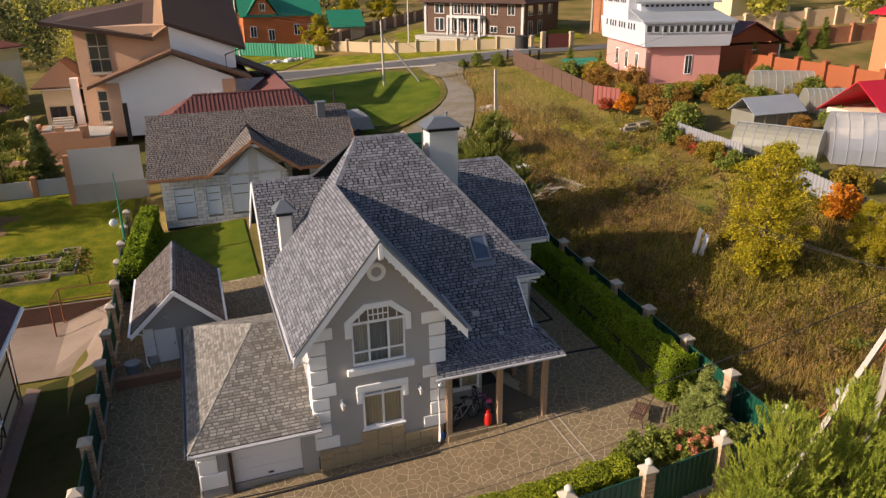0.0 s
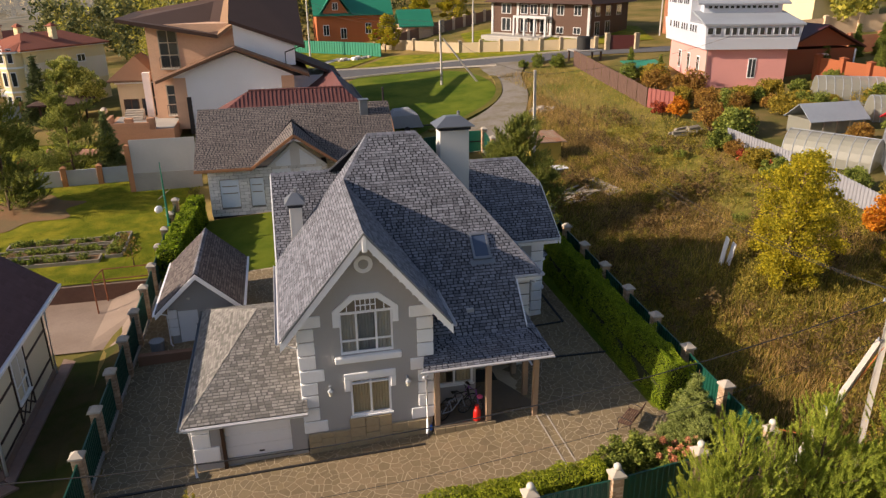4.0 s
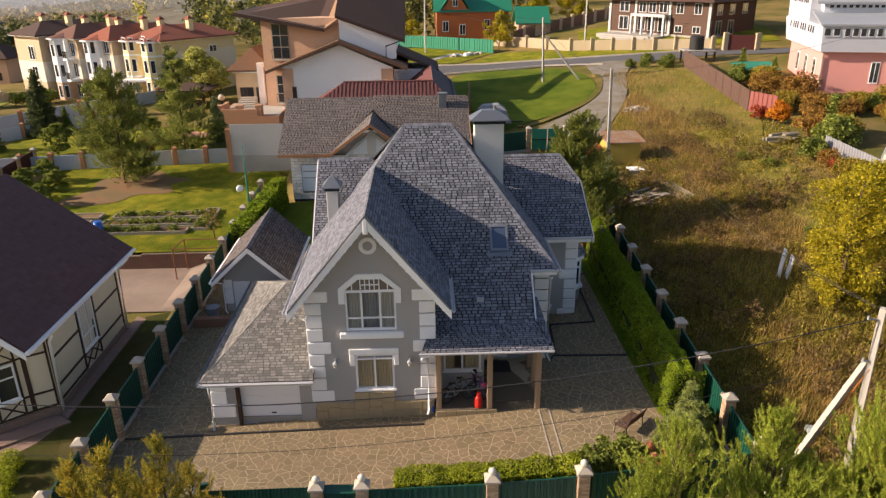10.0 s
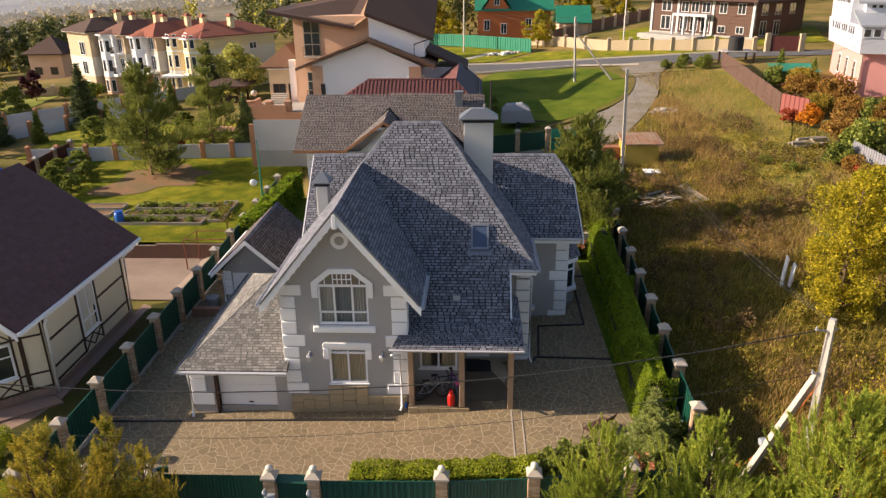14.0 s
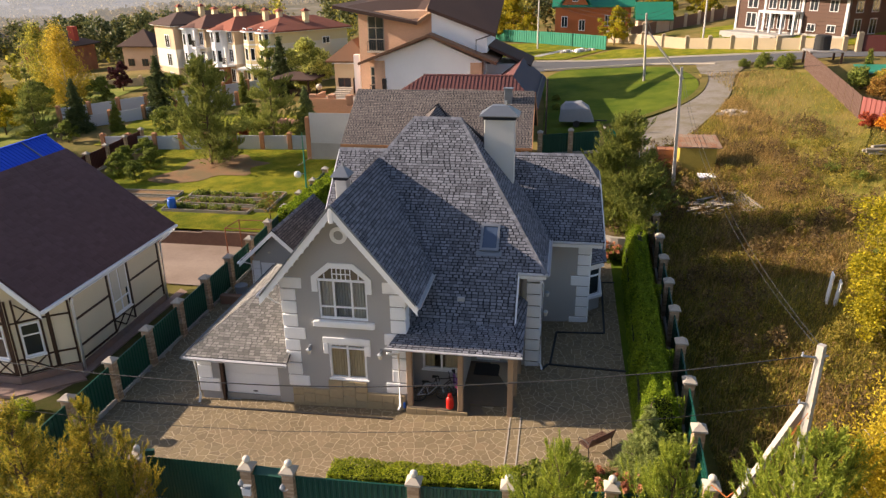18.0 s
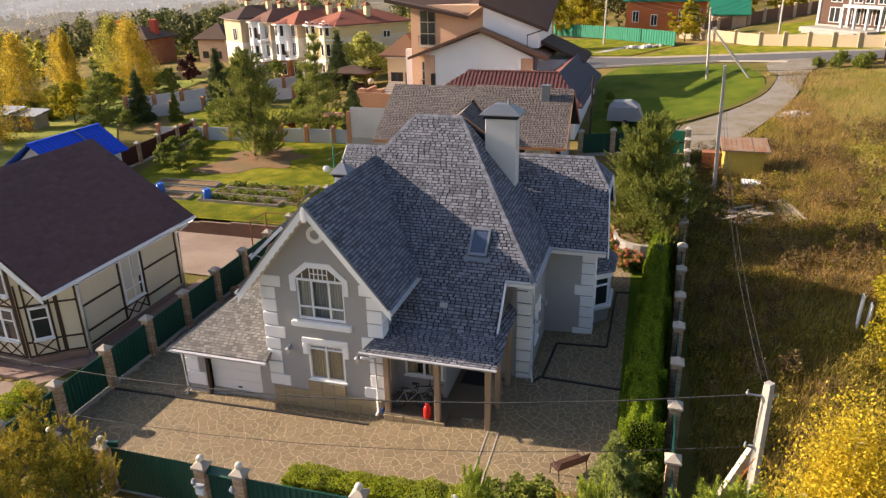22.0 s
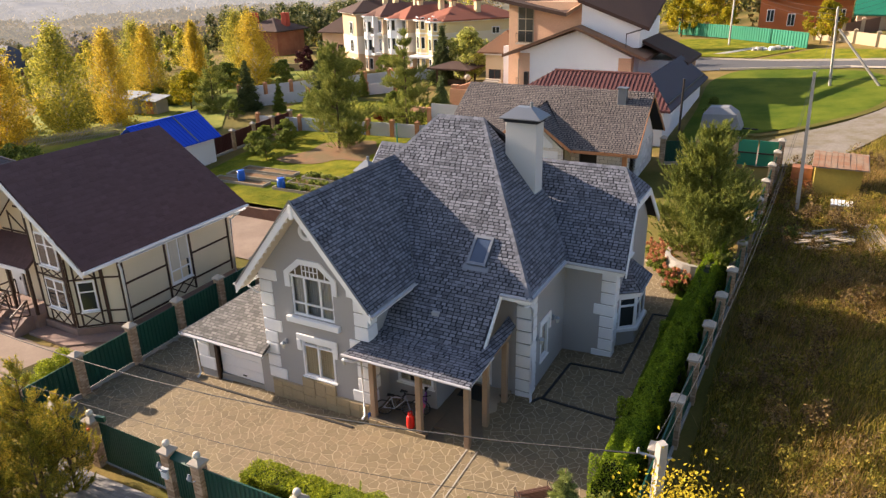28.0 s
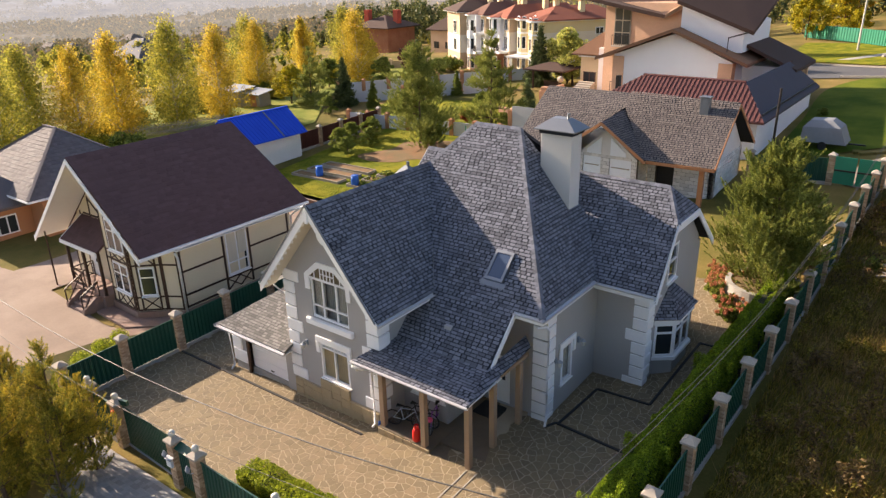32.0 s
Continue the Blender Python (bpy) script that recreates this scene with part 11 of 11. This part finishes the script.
woods("autumn_woods", leaf_spots, 0.5, 34, BIRCH_G, "autumn birch woods beyond the houses", 8, 0.28)
# far houses scattered down the valley
vill = Shape()
rf_ = Shape()
for k in range(46):
    x, y = rnd.uniform(-430, -150), rnd.uniform(40, 330)
    z, w, d, h = far_drop(x, y), rnd.uniform(6, 10), rnd.uniform(6, 9), rnd.uniform(2.5, 4)
    vill.box(x, x + w, y, y + d, z - 1, z + h)
    rf_.loft([[(x - 0.6, y - 0.6, z + h), (x + w + 0.6, y - 0.6, z + h), (x + w + 0.6, y + d + 0.6, z + h), (x - 0.6, y + d + 0.6, z + h)], [(x + w * 0.3, y + d * 0.45, z + h + 3), (x + w * 0.7, y + d * 0.45, z + h + 3), (x + w * 0.7, y + d * 0.55, z + h + 3), (x + w * 0.3, y + d * 0.55, z + h + 3)]])
whole("valley_houses", vill, mat("far_house_wall", (0.33, 0.27, 0.21), 0.15, 2, 0.2, 0.05, 0.9, 0), "far houses scattered down the hazy valley", "houses", kind="stuff")
whole("valley_roofs", rf_, mat("far_grey_roof", (0.13, 0.11, 0.10), 0.15, 2, 0.2, 0.05, 0.9, 0), "brown roofs of the far valley houses", "roofs", kind="stuff")
h14 = thing("red_brick_house", (-86, 128, -1), "red brick house beyond the birches", "house")
part("wall", Shape().box(-90, -81, 124, 133, -4, 4.5), REDBRICK, h14)
hip_roof(h14, -91, -80, 123, 134, 4.5, 2.3, ROOFD)
for x, y in ((-89.5, 126), (-82.8, 128)):
    part("chimney", Shape().cbox(x, x + 1.3, y, y + 1.3, 4.6, 7.9, 0.05), mat("red_chimney_brick", (0.42, 0.07, 0.04), 0.15, 12, 0.1, 0.5, 0.9, 0.3), h14)


def backdrop_band(name, r0, r1, a0, a1, lift, tones, seed, rough_h, label, glow, fine):
    """A far rise of land, mottled with woods and clearings; haze is put in as emission."""
    m = bpy.data.materials.new(name)
    m.use_nodes = True
    n, link = m.node_tree.nodes, m.node_tree.links.new
    b = n["Principled BSDF"]
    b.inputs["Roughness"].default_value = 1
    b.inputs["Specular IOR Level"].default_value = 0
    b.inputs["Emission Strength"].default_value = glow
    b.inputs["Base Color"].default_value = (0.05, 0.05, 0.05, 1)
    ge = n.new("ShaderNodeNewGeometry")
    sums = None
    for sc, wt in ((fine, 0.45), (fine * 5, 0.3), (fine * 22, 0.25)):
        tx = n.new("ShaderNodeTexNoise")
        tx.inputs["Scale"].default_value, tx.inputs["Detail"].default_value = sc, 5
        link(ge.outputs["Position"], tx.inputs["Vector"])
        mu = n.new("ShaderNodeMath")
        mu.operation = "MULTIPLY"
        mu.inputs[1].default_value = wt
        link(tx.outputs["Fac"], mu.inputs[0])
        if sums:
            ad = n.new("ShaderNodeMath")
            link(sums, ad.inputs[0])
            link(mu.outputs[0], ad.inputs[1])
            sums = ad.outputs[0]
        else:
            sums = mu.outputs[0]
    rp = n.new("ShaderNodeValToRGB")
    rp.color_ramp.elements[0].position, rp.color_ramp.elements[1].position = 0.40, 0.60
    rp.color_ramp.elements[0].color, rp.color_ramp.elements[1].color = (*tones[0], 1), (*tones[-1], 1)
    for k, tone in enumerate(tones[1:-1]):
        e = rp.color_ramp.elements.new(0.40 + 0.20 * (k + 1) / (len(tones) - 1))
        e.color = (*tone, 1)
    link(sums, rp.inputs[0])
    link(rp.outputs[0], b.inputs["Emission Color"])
    s = Shape()
    nr, na = 24, 240
    for i in range(nr + 1):
        for j in range(na + 1):
            r = r0 + (r1 - r0) * i / nr
            a = radians(a0 + (a1 - a0) * j / na)
            x, y = r * math.cos(a), 40 + r * math.sin(a)
            s.v.append((x, y, far_drop(x, y) + 1.0 + lift * (i / nr) ** 1.5 + rough_h * (noise.noise((x / 90, y / 90, seed)) + 0.6 * noise.noise((x / 30, y / 30, seed)))))
    s.f = [(i * (na + 1) + j, i * (na + 1) + j + 1, (i + 1) * (na + 1) + j + 1, (i + 1) * (na + 1) + j) for i in range(nr) for j in range(na)]
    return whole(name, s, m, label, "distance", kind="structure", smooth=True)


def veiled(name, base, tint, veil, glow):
    """Leaves so far off that the air's haze is put in as emission."""
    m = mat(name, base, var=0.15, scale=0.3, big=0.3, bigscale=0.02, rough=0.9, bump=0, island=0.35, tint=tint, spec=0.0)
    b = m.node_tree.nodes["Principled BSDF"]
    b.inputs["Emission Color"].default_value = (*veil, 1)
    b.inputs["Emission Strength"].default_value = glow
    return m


# woods glow more with distance, to paint in the haze
g = np.random.default_rng(61)
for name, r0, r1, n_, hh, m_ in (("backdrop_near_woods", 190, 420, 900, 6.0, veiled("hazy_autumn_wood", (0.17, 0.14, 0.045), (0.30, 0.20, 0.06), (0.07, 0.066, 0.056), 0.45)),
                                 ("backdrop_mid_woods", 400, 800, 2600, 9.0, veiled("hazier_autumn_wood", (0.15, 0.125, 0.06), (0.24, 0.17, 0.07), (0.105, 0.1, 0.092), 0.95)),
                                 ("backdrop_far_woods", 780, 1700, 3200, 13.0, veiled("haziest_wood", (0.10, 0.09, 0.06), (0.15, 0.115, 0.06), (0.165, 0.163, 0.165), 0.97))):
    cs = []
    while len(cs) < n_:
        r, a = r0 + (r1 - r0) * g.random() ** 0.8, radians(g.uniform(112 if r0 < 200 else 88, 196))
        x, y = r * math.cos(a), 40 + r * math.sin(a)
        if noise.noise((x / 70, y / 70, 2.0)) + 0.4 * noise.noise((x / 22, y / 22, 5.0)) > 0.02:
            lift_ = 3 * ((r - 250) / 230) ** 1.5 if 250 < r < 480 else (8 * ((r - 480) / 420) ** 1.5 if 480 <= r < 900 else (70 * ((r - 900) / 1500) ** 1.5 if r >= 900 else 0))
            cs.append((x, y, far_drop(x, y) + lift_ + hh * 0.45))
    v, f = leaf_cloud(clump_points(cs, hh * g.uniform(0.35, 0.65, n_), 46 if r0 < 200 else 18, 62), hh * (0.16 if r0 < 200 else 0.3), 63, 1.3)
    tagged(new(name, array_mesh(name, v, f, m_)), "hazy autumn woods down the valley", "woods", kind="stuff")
# haze is in the emission tones, paler band by band
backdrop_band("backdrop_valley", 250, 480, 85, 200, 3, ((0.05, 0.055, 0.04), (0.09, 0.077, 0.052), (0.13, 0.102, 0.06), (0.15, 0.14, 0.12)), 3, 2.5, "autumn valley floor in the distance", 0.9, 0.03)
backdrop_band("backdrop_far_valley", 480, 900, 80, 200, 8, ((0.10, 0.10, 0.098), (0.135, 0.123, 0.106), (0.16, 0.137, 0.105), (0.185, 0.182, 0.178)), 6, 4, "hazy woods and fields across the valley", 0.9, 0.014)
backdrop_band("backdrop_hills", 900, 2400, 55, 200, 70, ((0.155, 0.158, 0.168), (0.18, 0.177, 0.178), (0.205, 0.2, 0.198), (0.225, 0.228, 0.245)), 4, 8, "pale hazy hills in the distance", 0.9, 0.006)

# ---- crazy paving: one stone at a time ----
def crazy(outline, holes, cell, seed):
    """Irregular flat stones filling an outline: cells round scattered points, shrunk for the joints."""
    rnd = random.Random(seed)
    x0, x1 = min(p[0] for p in outline), max(p[0] for p in outline)
    y0, y1 = min(p[1] for p in outline), max(p[1] for p in outline)
    grid = {}
    nx_, ny_ = int((x1 - x0) / cell) + 1, int((y1 - y0) / cell) + 1
    for i in range(-1, nx_ + 1):
        for j in range(-1, ny_ + 1):
            grid[i, j] = (x0 + (i + 0.5 + rnd.uniform(-0.58, 0.58)) * cell, y0 + (j + 0.5 + rnd.uniform(-0.58, 0.58)) * cell)
    tris = fan(outline if area2(outline) > 0 else outline[::-1])
    stones = []
    for i in range(nx_):
        for j in range(ny_):
            p = grid[i, j]
            if any(a + 0.3 <= p[0] <= b - 0.3 and c + 0.3 <= p[1] <= d - 0.3 for a, b, c, d in holes):
                continue
            if not any(all((e[0] - d[0]) * (p[1] - d[1]) - (e[1] - d[1]) * (p[0] - d[0]) >= 0 for d, e in zip(t, t[1:] + t[:1])) for t in tris):
                continue
            poly = [(p[0] - cell, p[1] - cell), (p[0] + cell, p[1] - cell), (p[0] + cell, p[1] + cell), (p[0] - cell, p[1] + cell)]
            for di in range(-2, 3):
                for dj in range(-2, 3):
                    q = grid.get((i + di, j + dj))
                    if q is None or (di == 0 and dj == 0):
                        continue
                    ax, ay = q[0] - p[0], q[1] - p[1]
                    ln = math.hypot(ax, ay)
                    c = ax * (p[0] + q[0]) / 2 + ay * (p[1] + q[1]) / 2 - ln * (0.006 + 0.011 * rnd.random())
                    poly = hull_clip(poly, ax, ay, c)
            if len(poly) >= 3 and area2(poly) > 0.008:
                stones.append((p, poly))
    return stones


def stone_shape(poly, lift, origin=None):
    s = Shape()
    n = len(poly)
    ox, oy = origin or (0, 0)
    top = [(x - ox, y - oy, gz(x, y) + 0.03 + lift - (gz(ox, oy) if origin else 0)) for x, y in poly]
    low = [(x, y, z - lift - 0.01) for x, y, z in top]
    return s.add(top + low, [tuple(range(n))] + [(i + n, (i + 1) % n + n, (i + 1) % n, i) for i in range(n)])


hole = [(-1.2, 3.2, 22.6, 31.3), (2.8, 7.9, 22.4, 36), (7.9, 12.3, 22.2, 36), (12.3, 12.7, 26.4, 36), (13.0, 14.9, 30.0, 36), (14.9, 15.7, 31.0, 33.7), (-3.2, -0.4, 32.9, 38.3), (6.2, 12.7, 16.2, 17.3), (13.1, 18.5, 16.2, 18.6)]
stones = crazy([(-5.05, 15.95), (18.5, 16.2), (18.5, 19.2), (16.95, 21.1), (16.8, 38.0), (14.1, 40.5), (-5.0, 40.5)], hole, 0.32, 5)
stones.sort(key=lambda s: abs(s[0][1] - 19.8) + abs(s[0][0] - 6) * 0.35)
rest = Shape()
rnd = random.Random(2)
for k, (p, poly) in enumerate(stones):
    lift = rnd.uniform(0.003, 0.007)
    if k < 300:
        ob = part("flagstone", stone_shape(poly, lift), FLAG1, yard)
    else:
        q = stone_shape(poly, lift)
        rest.add(q.v, q.f)
part("flagstones", rest, FLAG, yard, kind="stuff")
# block paving outside the gate
setts = Shape()
OUT = [(-2.3, 15.4), (-1.1, 14.4), (0.7, 12.6), (0.9, 8), (8.5, 8), (9, 15.2)]
tri_ = fan(OUT[::-1] if area2(OUT) < 0 else OUT)
for i in range(60):
    for j in range(40):
        x, y = -2.4 + i * 0.2 + (0.1 if j % 2 else 0), 8 + j * 0.2
        if any(all((e[0] - d[0]) * (y - d[1]) - (e[1] - d[1]) * (x - d[0]) >= 0 for d, e in zip(t, t[1:] + t[:1])) for t in tri_):
            z = gz(x, y) + 0.03
            setts.box(x - 0.094, x + 0.094, y - 0.094, y + 0.094, z - 0.02, z + 0.008)
out_pave = bpy.data.objects["street_paving"]
part("setts", setts, mat("grey_sett", (0.30, 0.29, 0.285), 0.12, 14, 0.12, 0.5, 0.9, 0.3, island=0.16), out_pave, kind="stuff")
